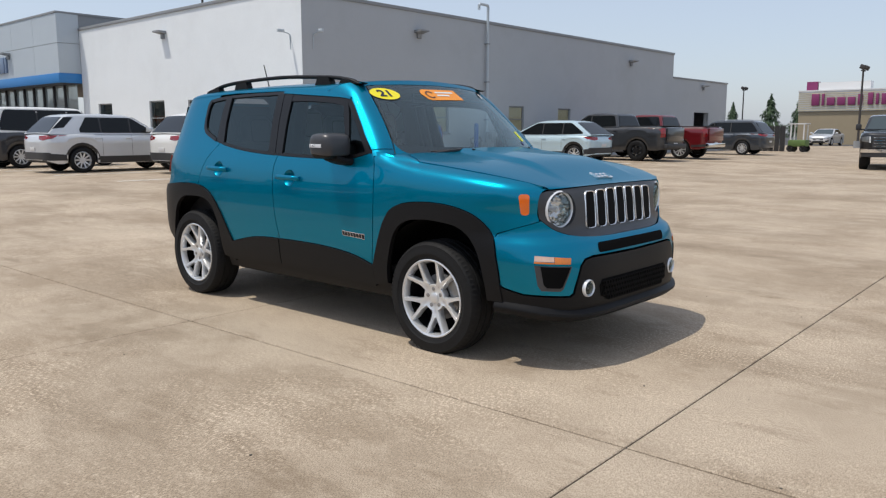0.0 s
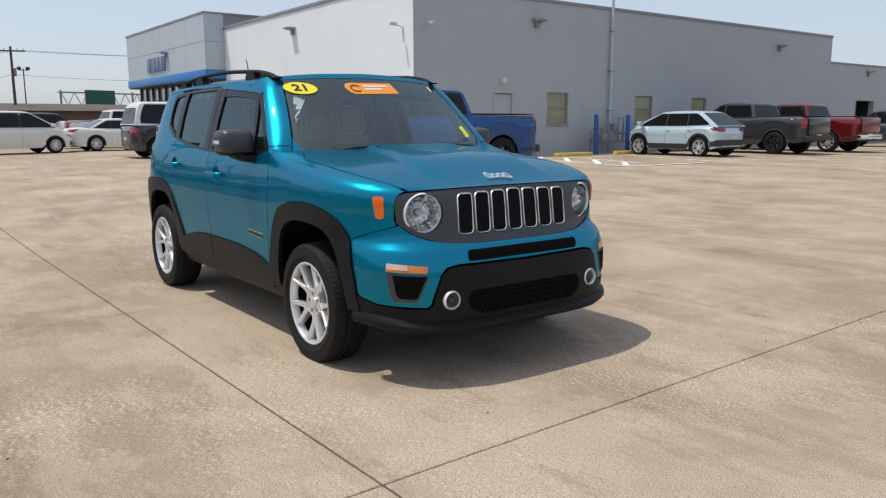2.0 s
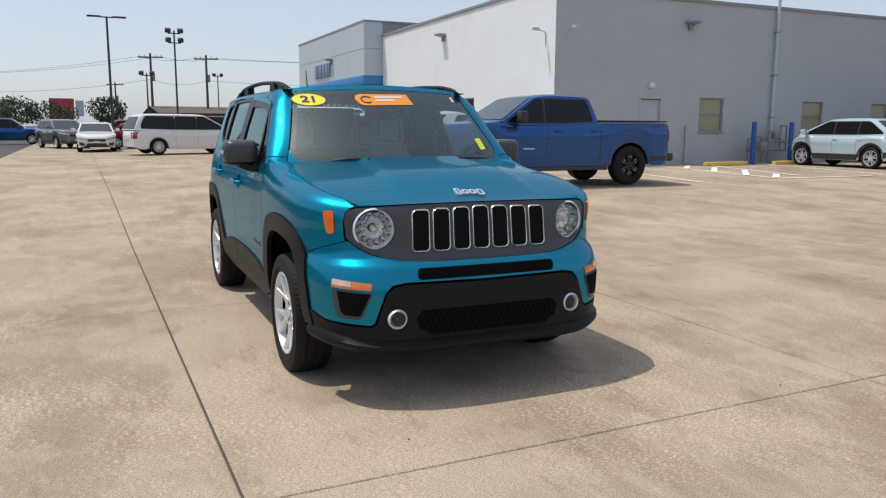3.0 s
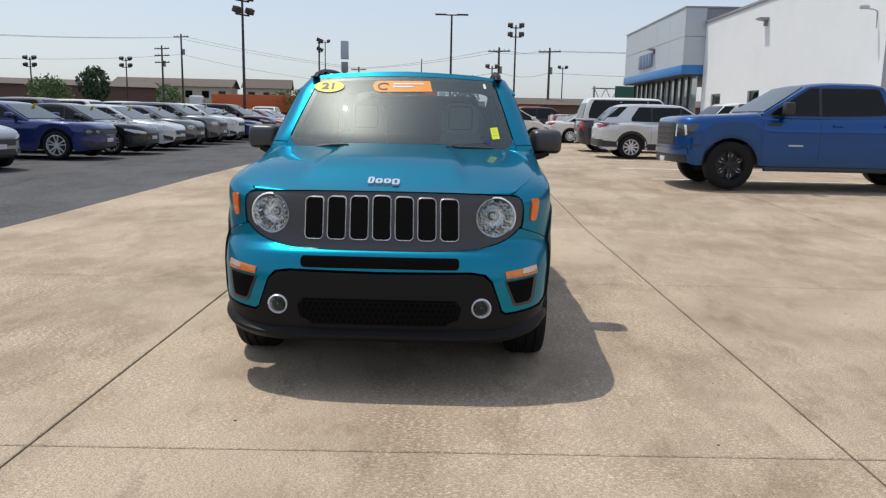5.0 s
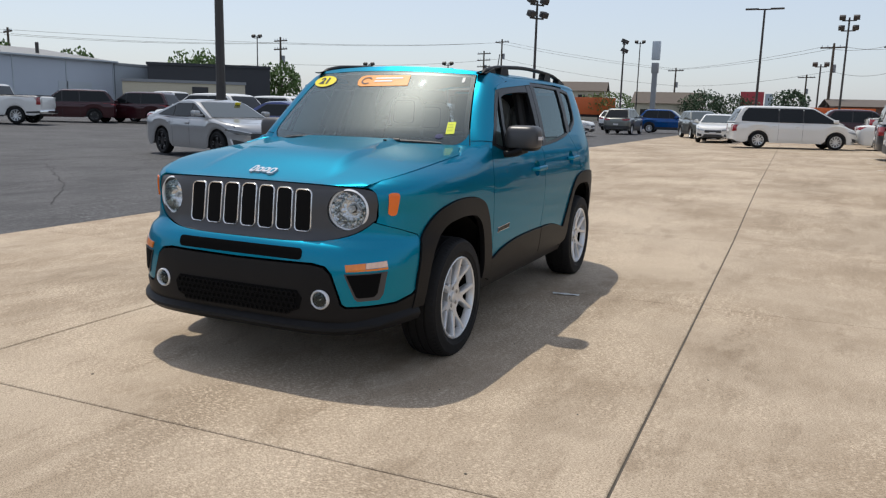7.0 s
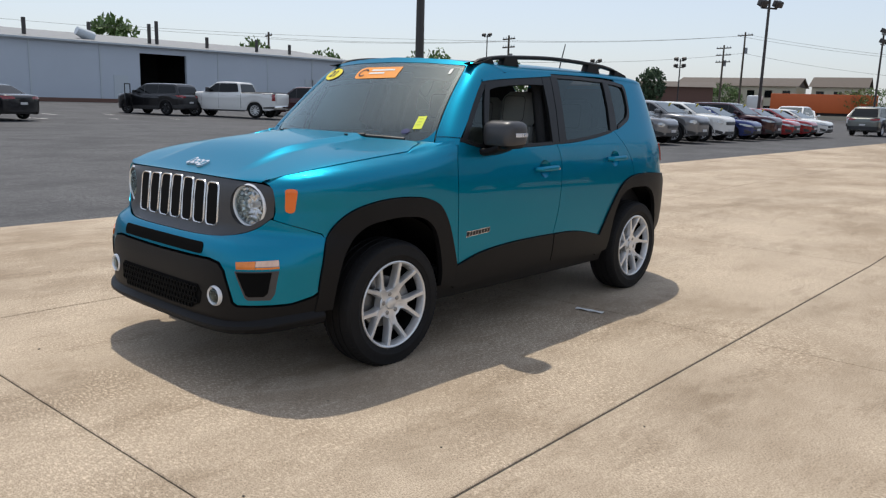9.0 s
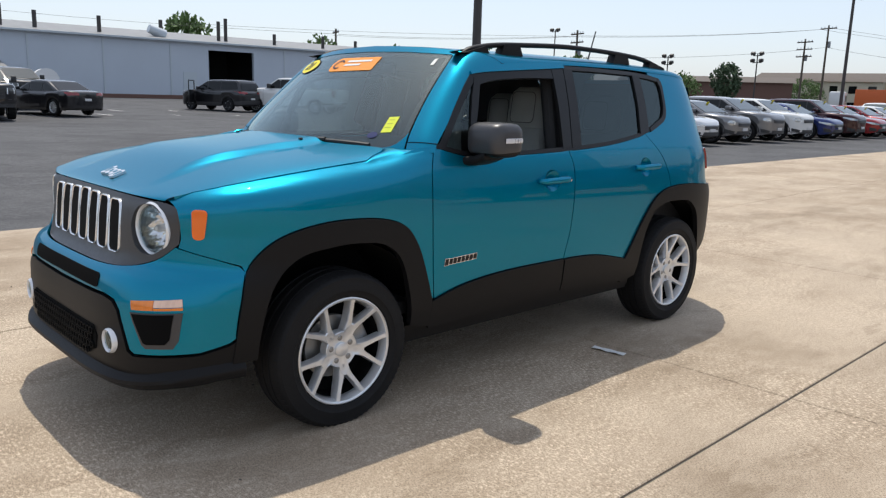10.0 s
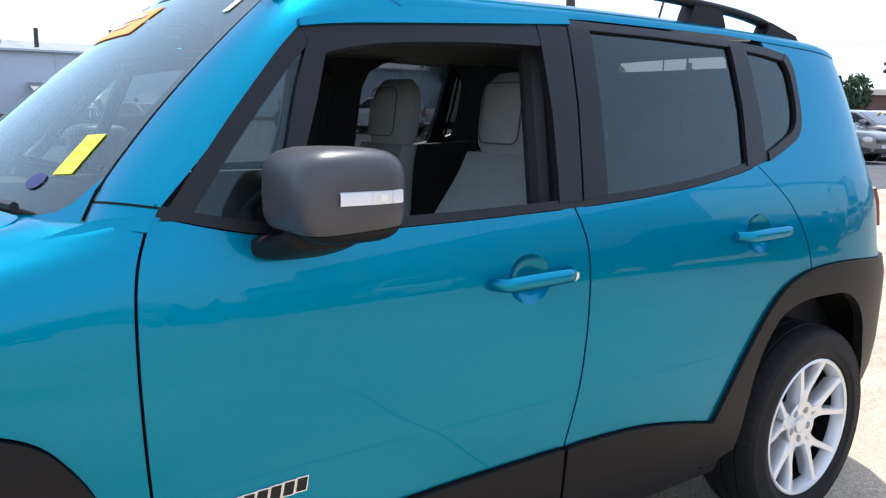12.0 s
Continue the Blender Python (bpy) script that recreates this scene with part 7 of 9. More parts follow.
# ---- cabin ----
def seat(x, y, wide, back_h=0.62, rear=False):
    ob = part("rear_bench" if rear else "front_seat", boxm(x - 0.05, x + 0.48, y - wide / 2, y + wide / 2, 0.56, 0.74, bevel=0.06), SEAT, suv, "light grey cloth seat", 50)
    bm = bmesh.new()
    rows = []
    for k in range(11):
        t = k / 10
        xx, zz = x - 0.02 - 0.20 * t, 0.66 + back_h * t
        hw = wide / 2 * (1 - 0.40 * smoothstep((t - 0.45) / 0.55)) if not rear else wide / 2
        th = 0.075 * (1 - 0.35 * t)
        ring_ = []
        for q in range(17):
            a = 2 * math.pi * q / 16
            ca, sa = math.cos(a), math.sin(a)
            ring_.append((xx + th * (abs(ca) ** 0.6) * (1 if ca > 0 else -1) + 0.03 * abs(sa) ** 3 * (1 if not rear else 0), y + hw * (abs(sa) ** 0.6) * (1 if sa > 0 else -1), zz))
        rows.append(ring_)
    grid_faces(bm, rows)
    bm.faces.new([bm.verts.new(p) for p in rows[-1][:-1]])
    bmesh.ops.recalc_face_normals(bm, faces=bm.faces)
    part("seat_back", bm, SEAT, ob, "", 60)
    for yy in ((y,) if not rear else (y - 0.42, y + 0.42)):
        bm = bmesh.new()
        rows = []
        for k in range(9):
            t = k / 8
            zz = (0.652 if not rear else 0.66) + back_h + 0.243 * t
            hw = 0.152 * (1 - max(0.0, 2 * t - 1) ** 4 * 0.45 - max(0.0, 1 - 2 * t) ** 6 * 0.2)
            rows.append([(x - 0.215 - 0.03 * t + 0.055 * (1 - abs(2 * t - 1) ** 4 * 0.4) * math.cos(2 * math.pi * q / 16), yy + hw * math.sin(2 * math.pi * q / 16), zz) for q in range(17)])
        grid_faces(bm, rows)
        for r_ in (rows[0], rows[-1]):
            bm.faces.new([bm.verts.new(p) for p in r_[:-1]])
        bmesh.ops.recalc_face_normals(bm, faces=bm.faces)
        for dy in (-0.045, 0.045):
            tube(bm, (x - 0.20, yy + dy, 0.62 + back_h), (x - 0.215, yy + dy, 0.72 + back_h), 0.008, 0.008, 8)
        rest_ = part("headrest", bm, SEAT, ob, "", 60)
        bm = bmesh.new()
        loop_ = [(x - 0.157 - 0.03 * (z_ - 0.652 - back_h) / 0.243 - 0.30 * y_ * y_, yy + y_, z_) for y_, z_ in rounded(-0.09, 0.09, 0.69 + back_h, 0.865 + back_h, 0.03, 3)]
        path_tube(bm, loop_ + loop_[:1], 0.0025, 5)
        part("piping", bm, HEADLINER, rest_)
    return ob


seat(-0.16, 0.37, 0.52, 0.565)
seat(-0.20, -0.37, 0.52, 0.565)
seat(-0.80, 0.0, 1.25, 0.52, True)


def lining(name, poly, y):
    """A dark trim panel inside the body, cut to an outline."""
    for s in (1, -1):
        bm = bmesh.new()
        a_, b_ = ([bm.verts.new((x, s * (y + d), z)) for x, z in poly] for d in (0.0, 0.025))
        bm.faces.new(a_)
        bm.faces.new(b_[::-1])
        for k in range(len(poly)):
            bm.faces.new((a_[k], b_[k], b_[(k + 1) % len(poly)], a_[(k + 1) % len(poly)]))
        bmesh.ops.recalc_face_normals(bm, faces=bm.faces)
        part(name, bm, DASH, suv, "black inner trim")


lining("pillar_lining", [(-0.24, 0.80), (-0.24, 1.55), (-0.62, 1.555), (-0.555, 1.535), (-0.488, 1.497), (-0.458, 1.44), (-0.446, 1.38), (-0.421, 1.198)], 0.668)
lining("rear_pillar_lining", [(-0.88, 1.55), (-0.93, 1.535), (-0.963, 1.512), (-0.976, 1.466), (-0.954, 1.342), (-0.913, 1.225), (-1.20, 1.225), (-1.25, 1.55)], 0.668)
lining("rear_door_lining", [(-0.43, 0.62), (-0.43, 1.194), (-1.05, 1.218), (-1.05, 0.80), (-0.85, 0.62)], 0.668)
bm = bmesh.new()
rows = []
for q in range(13):
    y = -0.74 + 1.48 * q / 12
    b_ = 0.10 * (1 - (y / 0.74) ** 2)
    rows.append([(0.93 + b_, y, 1.12), (0.80 + b_ * 0.6, y, 1.125), (0.62, y, 1.09 + (0.03 if y > 0.15 else 0)), (0.54, y, 1.02), (0.56, y, 0.80), (0.66, y, 0.60)])
grid_faces(bm, rows)
part("dashboard", bm, DASH, suv, "black dashboard", 50)
bm = bmesh.new()
m = pose(0.43, 0.37, 0.98, 0, 66, 0)
n_ = 32
rows = []
for k in range(n_ + 1):
    a = 2 * math.pi * k / n_
    c = Vector((0.18 * math.cos(a), 0.18 * math.sin(a), 0))
    rows.append([m @ (c + Vector((0.015 * math.cos(2 * math.pi * q / 8) * math.cos(a), 0.015 * math.cos(2 * math.pi * q / 8) * math.sin(a), 0.015 * math.sin(2 * math.pi * q / 8)))) for q in range(9)])
grid_faces(bm, rows)
for a in (0, 2.3, 4.0):
    tube(bm, m @ Vector((0, 0, 0)), m @ Vector((0.17 * math.cos(a), 0.17 * math.sin(a), 0)), 0.02, 0.016, 8)
bmesh.ops.create_icosphere(bm, subdivisions=2, radius=0.06, matrix=m)
tube(bm, m @ Vector((0, 0, 0)), (0.62, 0.37, 0.93), 0.04, 0.04, 10)
part("steering_wheel", bm, DASH, suv, "black steering wheel", 50)
bm = boxm(0.41, 0.44, -0.12, 0.12, 1.495, 1.56, bevel=0.02)
tube(bm, (0.43, 0, 1.55), (0.49, 0, 1.595), 0.012, 0.012, 8)
part("rear_view_mirror", bm, DASH, suv)
bm = boxm(0.455, 0.535, -0.055, 0.055, 1.55, 1.595, bevel=0.015)
part("sensor_box", bm, DASH, suv)
part("cabin_floor", boxm(-1.5, 0.95, -0.78, 0.78, 0.40, 0.46), DASH, suv)
for s in (1, -1):
    part("door_lining", boxm(-0.95, 0.78, min(s * 0.78, s * 0.815), max(s * 0.78, s * 0.815), 0.5, 1.11, bevel=0.01), DASH, suv)
    part("load_lining", boxm(-1.75, -0.95, min(s * 0.66, s * 0.70), max(s * 0.66, s * 0.70), 0.5, 1.16), DASH, suv)
    bm = bmesh.new()
    path_tube(bm, [(-0.19, s * 0.725, 1.12), (-0.22, s * 0.635, 1.50)], 0.04 if s > 0 else 0.085, 10)
    part("inner_pillar", bm, DASH, suv)
part("load_floor", boxm(-1.85, -1.02, -0.68, 0.68, 0.62, 0.70), DASH, suv)

# wipers
for y0, y1 in ((0.10, 0.58), (-0.52, -0.02)):
    bm = bmesh.new()
    pts = [Vector(on_screen(y0 + (y1 - y0) * t, 1.158 + 0.008 * math.sin(math.pi * t))) + Vector((0.022, 0, 0.006)) for t in (0, 0.25, 0.5, 0.75, 1)]
    path_tube(bm, pts, 0.010, 6)
    wiper = part("wiper_blade", bm, BLACK_PLASTIC, suv, "black wiper blade")
    bm = bmesh.new()
    a = Vector(on_screen(y0 - 0.03, 1.15)) + Vector((0.05, 0, 0.0))
    path_tube(bm, [a, (a + pts[2]) / 2 + Vector((0.02, 0, 0.01)), pts[2] + Vector((0.006, 0, 0.006))], 0.011, 6)
    part("wiper_arm", bm, BLACK_PLASTIC, wiper)

# stickers on the windscreen
def sticker(name, poly, mat, lift=0.004, label=""):
    bm = bmesh.new()
    patch(bm, poly, on_screen, (0.05, 0.05), 0.0015, lift, 1.0)
    return part(name, bm, mat, suv, label)


year = sticker("year_sticker", ellipse(-0.505, 1.535, 0.108, 0.042, 30), STICKER_NAVY, 0.003, "oval year sticker reading 21")
bm = bmesh.new()
patch(bm, ellipse(-0.505, 1.535, 0.103, 0.0385, 30), on_screen, (0.05, 0.05), 0.0, 0.0055, 1.0)
part("sticker_face", bm, STICKER_YELLOW, year, "yellow sticker face")
font = bpy.data.curves.new("digits", "FONT")
font.body, font.size, font.align_x, font.align_y, font.offset = "21", 0.082, "CENTER", "CENTER", 0.0025
tmp = bpy.data.objects.new("digits", font)
scene.collection.objects.link(tmp)
bpy.context.view_layer.update()
digits = bpy.data.meshes.new_from_object(tmp.evaluated_get(bpy.context.evaluated_depsgraph_get()))
bpy.data.objects.remove(tmp)
for v in digits.vertices:
    yy, zz = -0.505 + v.co.x * 1.25, 1.535 + v.co.y * 0.70
    v.co = Vector(on_screen(yy, zz)) + Vector((0.0062, 0, 0.0055))
digits.materials.append(STICKER_NAVY)
d_ob = new("digits", digits)
d_ob.parent = year
tagged(d_ob, "dark digits 21")
org = sticker("banner_sticker", [(-0.21, 1.545), (-0.19, 1.512), (-0.16, 1.503), (0.185, 1.512), (0.165, 1.582), (-0.17, 1.578), (-0.20, 1.568)], STICKER_ORANGE, 0.003, "orange banner sticker with plain bars")


def on_sticker(name, poly, mat, parent, lift=0.005):
    bm = bmesh.new()
    patch(bm, poly, on_screen, (0.05, 0.05), 0.0, lift, 1.0)
    part(name, bm, mat, parent)


ring_out, ring_in = ellipse(-0.135, 1.541, 0.040, 0.024, 24), ellipse(-0.135, 1.541, 0.031, 0.0175, 24)
bm = bmesh.new()
grid_faces(bm, [[Vector(on_screen(y, z)) + Vector((0.0045, 0, 0.004)) for y, z in pts[2:-2]] for pts in (ring_out, ring_in)])
part("sticker_ring", bm, STICKER_NAVY, org)
on_sticker("sticker_bar", [(-0.075, 1.552), (0.125, 1.556), (0.123, 1.566), (-0.075, 1.562)], STICKER_WHITE, org)
on_sticker("sticker_bar", [(-0.075, 1.532), (0.06, 1.535), (0.06, 1.545), (-0.075, 1.542)], STICKER_WHITE, org)
lab = sticker("window_label", [(0.575, 1.218), (0.622, 1.222), (0.606, 1.292), (0.560, 1.288)], YELLOW_LABEL, 0.003, "yellow-green paper label")
for k in range(3):
    z = 1.238 + 0.017 * k
    on_sticker("label_bar", [(0.578 - 0.004 * k, z), (0.607 - 0.004 * k, z + 0.002), (0.606 - 0.004 * k, z + 0.0045), (0.577 - 0.004 * k, z + 0.0025)], LABEL_PRINT, lab)
sticker("round_label", ellipse(0.545, 1.205, 0.024, 0.014, 18), STICKER_BLUE, 0.003, "small dark blue label")
sticker("corner_label", [(0.522, 1.538), (0.538, 1.54), (0.531, 1.572), (0.515, 1.57)], STICKER_WHITE, 0.003, "small white label")

# ---- parked vehicles ----
P_BLUE = paint("truck_blue", (0.0, 0.064, 0.245), 0.78, 0.36)
P_WHITE = paint("white_paint", (0.72, 0.72, 0.70), 0.0, 0.4)
P_SILVER = paint("silver_paint", (0.64, 0.65, 0.66), 0.35)
P_STEEL = paint("steel_silver_paint", (0.34, 0.35, 0.36), 0.5)
P_GREY = paint("dark_grey_paint", (0.046, 0.048, 0.053), 0.4)
P_MID = paint("grey_paint", (0.2, 0.2, 0.205), 0.5)
P_RED = paint("red_paint", (0.30, 0.012, 0.015), 0.2)
P_MAROON = paint("maroon_paint", (0.040, 0.006, 0.010), 0.2)
P_WINE = paint("wine_red_paint", (0.15, 0.010, 0.014), 0.2)
P_BLACK = paint("black_paint", (0.012, 0.012, 0.014), 0.1)
P_ICE = paint("ice_blue_paint", (0.50, 0.635, 0.70), 0.2)
P_NAVY = paint("navy_paint", (0.014, 0.03, 0.14), 0.4)
P_SLATE = paint("slate_paint", (0.05, 0.06, 0.075), 0.4)
P_SAGE = paint("sage_grey_paint", (0.16, 0.17, 0.16), 0.4)

PICKUP = dict(wb=3.7, fo=0.95, ro=1.2, w=1.0, h=1.92, hood=(1.28, 1.36), belt=1.32, sill=0.42, ws=(1.25, 0.55), rear=(-1.02, -0.86), deck=1.36, r=0.41, tyre_w=0.28, style="pickup")
SUV = dict(wb=2.73, fo=0.92, ro=1.0, w=0.92, h=1.66, hood=(1.03, 1.12), belt=1.1, sill=0.26, ws=(0.98, 0.2), rear=(-2.25, -1.75), r=0.355, style="suv", cladding=True)
SEDAN = dict(wb=2.75, fo=0.92, ro=1.05, w=0.91, h=1.45, hood=(0.84, 0.97), belt=0.97, sill=0.22, ws=(1.0, 0.15), rear=(-1.75, -0.95), deck=1.02, r=0.335, style="sedan")

vehicle("pickup_truck", at(-9.22, 7.05, -90), "bright blue crew-cab pickup with black wheels", "pickup truck", P_BLUE, **{**PICKUP, "rim": "truck", "r": 0.43, "h": 1.93, "lamp": "tall", "face": "truck", "belt": 1.30, "ws": (1.32, 0.52)})
vehicle("suv", at(-18.9, 6.9, 90), "silver compact crossover parked nose to the building", "suv", P_SILVER, pillar=True, **SUV)
vehicle("suv", at(-15.6, 9.0, 90), "white crossover parked beside the silver one", "suv", P_WHITE, **{**SUV, "h": 1.68, "pillar": True})
vehicle("camper_truck", at(-23.2, 6.8, 90), "dark grey truck with a tall white camper shell", "truck", P_GREY, cab_coat=P_WHITE, wb=2.7, fo=0.7, ro=0.85, w=0.95, h=1.95, hood=(1.1, 1.2), belt=1.15, ws=(1.2, 0.7), rear=(-2.12, -1.95), r=0.36, style="van")
vehicle("minivan", at(-31.2, 2.05, 104), "white minivan with dark tinted side windows", "minivan", P_WHITE, wb=3.03, fo=0.95, ro=1.05, w=0.98, h=1.75, hood=(0.86, 1.04), belt=1.05, ws=(1.78, 0.62), rear=(-2.5, -2.2), r=0.34, style="van")
vehicle("hatchback", at(-12.4, 21.15, 180), "pale ice-blue electric hatchback by the grey wall", "car", P_ICE, wb=2.6, fo=0.78, ro=0.76, w=0.88, h=1.58, hood=(0.88, 1.03), belt=1.03, ws=(1.5, 0.42), rear=(-2.0, -1.25), r=0.335, style="suv", cladding=True, rim="multi")
vehicle("pickup_truck", at(-12.5, 25.2, 180), "dark grey crew-cab pickup with black wheels", "pickup truck", P_GREY, **{**PICKUP, "rim": "truck"})
vehicle("pickup_truck", at(-12.3, 28.7, 180), "dark red crew-cab pickup with chrome bumper", "pickup truck", P_WINE, **PICKUP)
vehicle("suv", at(-12.1, 36.3, 180), "dark slate three-row suv with roof rails", "suv", P_SLATE, **{**SUV, "wb": 2.86, "h": 1.73, "ro": 1.1, "rear": (-2.4, -1.95), "rails": True, "cladding": False})
vehicle("pickup_truck", at(-2.43, 28.2, -78), "black heavy pickup with chrome grille", "pickup truck", P_BLACK, **{**PICKUP, "lamp": "tall"})

scrap = thing("paper_scrap", at(-0.43, 1.02, 98), "small pale scrap of paper on the concrete", "litter")
bm = bmesh.new()
grid_faces(bm, [[(-0.10 + 0.05 * k, s * 0.022 + 0.004 * (k % 2), 0.006 + 0.004 * ((k + (s > 0)) % 2)) for k in range(5)] for s in (-1, 1)])
part("scrap_sheet", bm, STICKER_WHITE, scrap)

rng_p = random.Random(31)
bm = bmesh.new()
for k in range(90):
    x, y = rng_p.uniform(-5.0, 6.0), rng_p.uniform(-4.0, 6.5)
    r_ = rng_p.uniform(0.002, 0.006)
    bmesh.ops.create_icosphere(bm, subdivisions=1, radius=r_, matrix=pose(x, y, gz(x, y) + r_ * 0.4, 0, 0, rng_p.uniform(0, 180)) @ Matrix.Diagonal((1.4, 1.0, 0.6, 1)))
tagged(part("pebbles", bm, JOINT), "scattered dark grit and pebbles on the concrete", "gravel", kind="stuff")

# the sales row on the asphalt
vehicle("hatchback", at(-10.75, -11.25, 73), "silver five-door hatchback with dark wheels", "car", P_STEEL, **{**SEDAN, "wb": 2.62, "fo": 0.86, "ro": 0.95, "rim": "dark", "rear": (-1.95, -0.7), "deck": 1.08, "sticker": True, "face": "sport", "h": 1.43})
vehicle("coupe", at(-14.9, -11.45, 88), "dark blue muscle coupe on the asphalt", "car", P_NAVY, **{**SEDAN, "wb": 2.95, "w": 0.96, "h": 1.46, "style": "coupe", "hood": (0.92, 1.0), "belt": 1.0, "ws": (0.75, 0.0), "rear": (-1.7, -1.0), "r": 0.36, "fo": 0.97, "rim": "multi", "sticker": True, "face": "slot"})
ROW = [("sedan", -17.6, "dark grey sedan in the sales row", P_BLACK, {**SEDAN, "wb": 3.0, "rim": "multi"}), ("sedan", -20.3, "silver sedan in the sales row", P_SILVER, SEDAN),
       ("hatchback", -22.9, "grey small hatchback with round lamps", P_MID, {**SUV, "wb": 2.6, "h": 1.46, "w": 0.88, "fo": 0.8, "ro": 0.75, "rear": (-1.9, -1.6), "hood": (0.92, 1.02), "belt": 1.0, "rim": "dark", "lamp": "tall"}),
       ("suv", -25.5, "grey boxy crossover in the sales row", P_MID, {**SUV, "wb": 2.6, "h": 1.6, "fo": 0.85, "ro": 0.75, "rear": (-1.98, -1.8), "lamp": "tall"}),
       ("suv", -28.1, "white boxy crossover in the sales row", P_WHITE, {**SUV, "wb": 2.6, "h": 1.6, "fo": 0.85, "ro": 0.75, "rear": (-1.98, -1.8), "lamp": "tall"}),
       ("sedan", -30.8, "navy sedan in the sales row", P_NAVY, SEDAN), ("suv", -33.4, "dark red crossover in the sales row", P_MAROON, SUV),
       ("sedan", -36.0, "red sedan in the sales row", P_RED, SEDAN), ("sedan", -38.7, "red sedan in the sales row", P_RED, SEDAN), ("sedan", -41.4, "white sedan in the sales row", P_WHITE, SEDAN)]
for kind, x, label, coat, spec in ROW:
    vehicle(kind, at(x, -11.3, 88), label, "car", coat, group="sales row", **{**spec, "sticker": True})
BACK = [(-15.5, P_WHITE, "white"), (-19.2, P_WHITE, "white"), (-23.5, P_MID, "grey"), (-27.5, P_WHITE, "white"), (-33.0, P_SILVER, "silver")]
for x, coat, col in BACK:
    vehicle("suv", at(x - 3, -18.5, -92), col + " suv in the row behind", "suv", coat, group="back row", **{**SUV, "h": 1.72, "cladding": False})

# across the lot by the service shop
vehicle("suv", at(-26.0, -35.4, -42), "dark maroon three-row suv on the asphalt", "suv", P_MAROON, **{**SUV, "wb": 3.0, "h": 1.8, "w": 0.98, "ro": 1.15, "rear": (-2.6, -2.2), "cladding": False, "rim": "dark"})
vehicle("suv", at(-29.4, -33.6, -72), "dark red suv beside the maroon one", "suv", P_MAROON, **{**SUV, "wb": 2.95, "h": 1.8, "w": 0.97, "rear": (-2.45, -2.1), "cladding": False, "rim": "dark"})
vehicle("pickup_truck", at(-31.9, -33.4, -80), "white pickup parked by the dark red suv", "pickup truck", P_WHITE, **PICKUP)
vehicle("suv", at(-17.6, -37.2, -68), "black boxy suv with its front door open", "suv", P_BLACK, **{**SUV, "wb": 2.63, "h": 1.67, "rear": (-2.15, -2.0), "hood": (1.05, 1.12), "rim": "dark", "open_door": True})
vehicle("pickup_truck", at(-20.6, -34.4, -62), "white crew-cab pickup by the black suv", "pickup truck", P_WHITE, **PICKUP)
vehicle("sedan", at(-7.4, -32.6, -70), "black sedan on the asphalt", "car", P_BLACK, **SEDAN)
vehicle("pickup_truck", at(-4.3, -30.5, 82), "black pickup with black grille facing the lot", "pickup truck", P_BLACK, **{**PICKUP, "face": "truck"})
vehicle("pickup_truck", at(-7.6, -39.0, 95), "black pickup parked by the shop", "pickup truck", P_BLACK, **{**PICKUP, "face": "truck"})

# far cars down the lot
FAR = [("sedan", -32.5, 6.9, 92, P_WHITE, "white", SEDAN), ("pickup_truck", -37.0, 8.2, 92, P_WHITE, "white", PICKUP), ("sedan", -38.0, -1.6, 0, P_WHITE, "white", SEDAN),
       ("suv", -45.0, -3.3, 20, P_SAGE, "grey-green", SUV), ("suv", -50.0, -9.0, 178, P_SAGE, "grey-green", {**SUV, "h": 1.75}), ("suv", -57.0, -7.0, 90, P_BLUE, "blue", {**SUV, "h": 1.8}),
       ("suv", -40.5, 5.4, 95, P_MAROON, "maroon", {**SUV, "h": 1.78}), ("sedan", -44.0, 8.6, 85, P_BLACK, "black", SEDAN), ("sedan", -49.0, 8.0, 80, P_MID, "grey", SEDAN),
       ("suv", -47.0, -13.0, 5, P_WHITE, "white", SUV), ("sedan", -54.0, -14.5, 15, P_WHITE, "white", SEDAN), ("suv", -62.0, -12.0, 170, P_SILVER, "silver", SUV), ("sedan", -41.0, 0.8, 90, P_RED, "red", SEDAN),
       ("suv", -55.0, 1.5, 92, P_RED, "red", SUV), ("sedan", -60.0, -2.0, 20, P_MAROON, "maroon", SEDAN), ("sedan", -15.8, 68.0, -90, P_SILVER, "silver", SEDAN), ("suv", -10.0, 66.0, -90, P_SLATE, "slate", SUV)]
for kind, x, y, yaw, coat, col, spec in FAR:
    vehicle(kind, at(x, y, yaw), col + " " + kind.replace("_", " ") + " far down the lot", "car" if kind != "pickup_truck" else "pickup truck", coat, **spec)

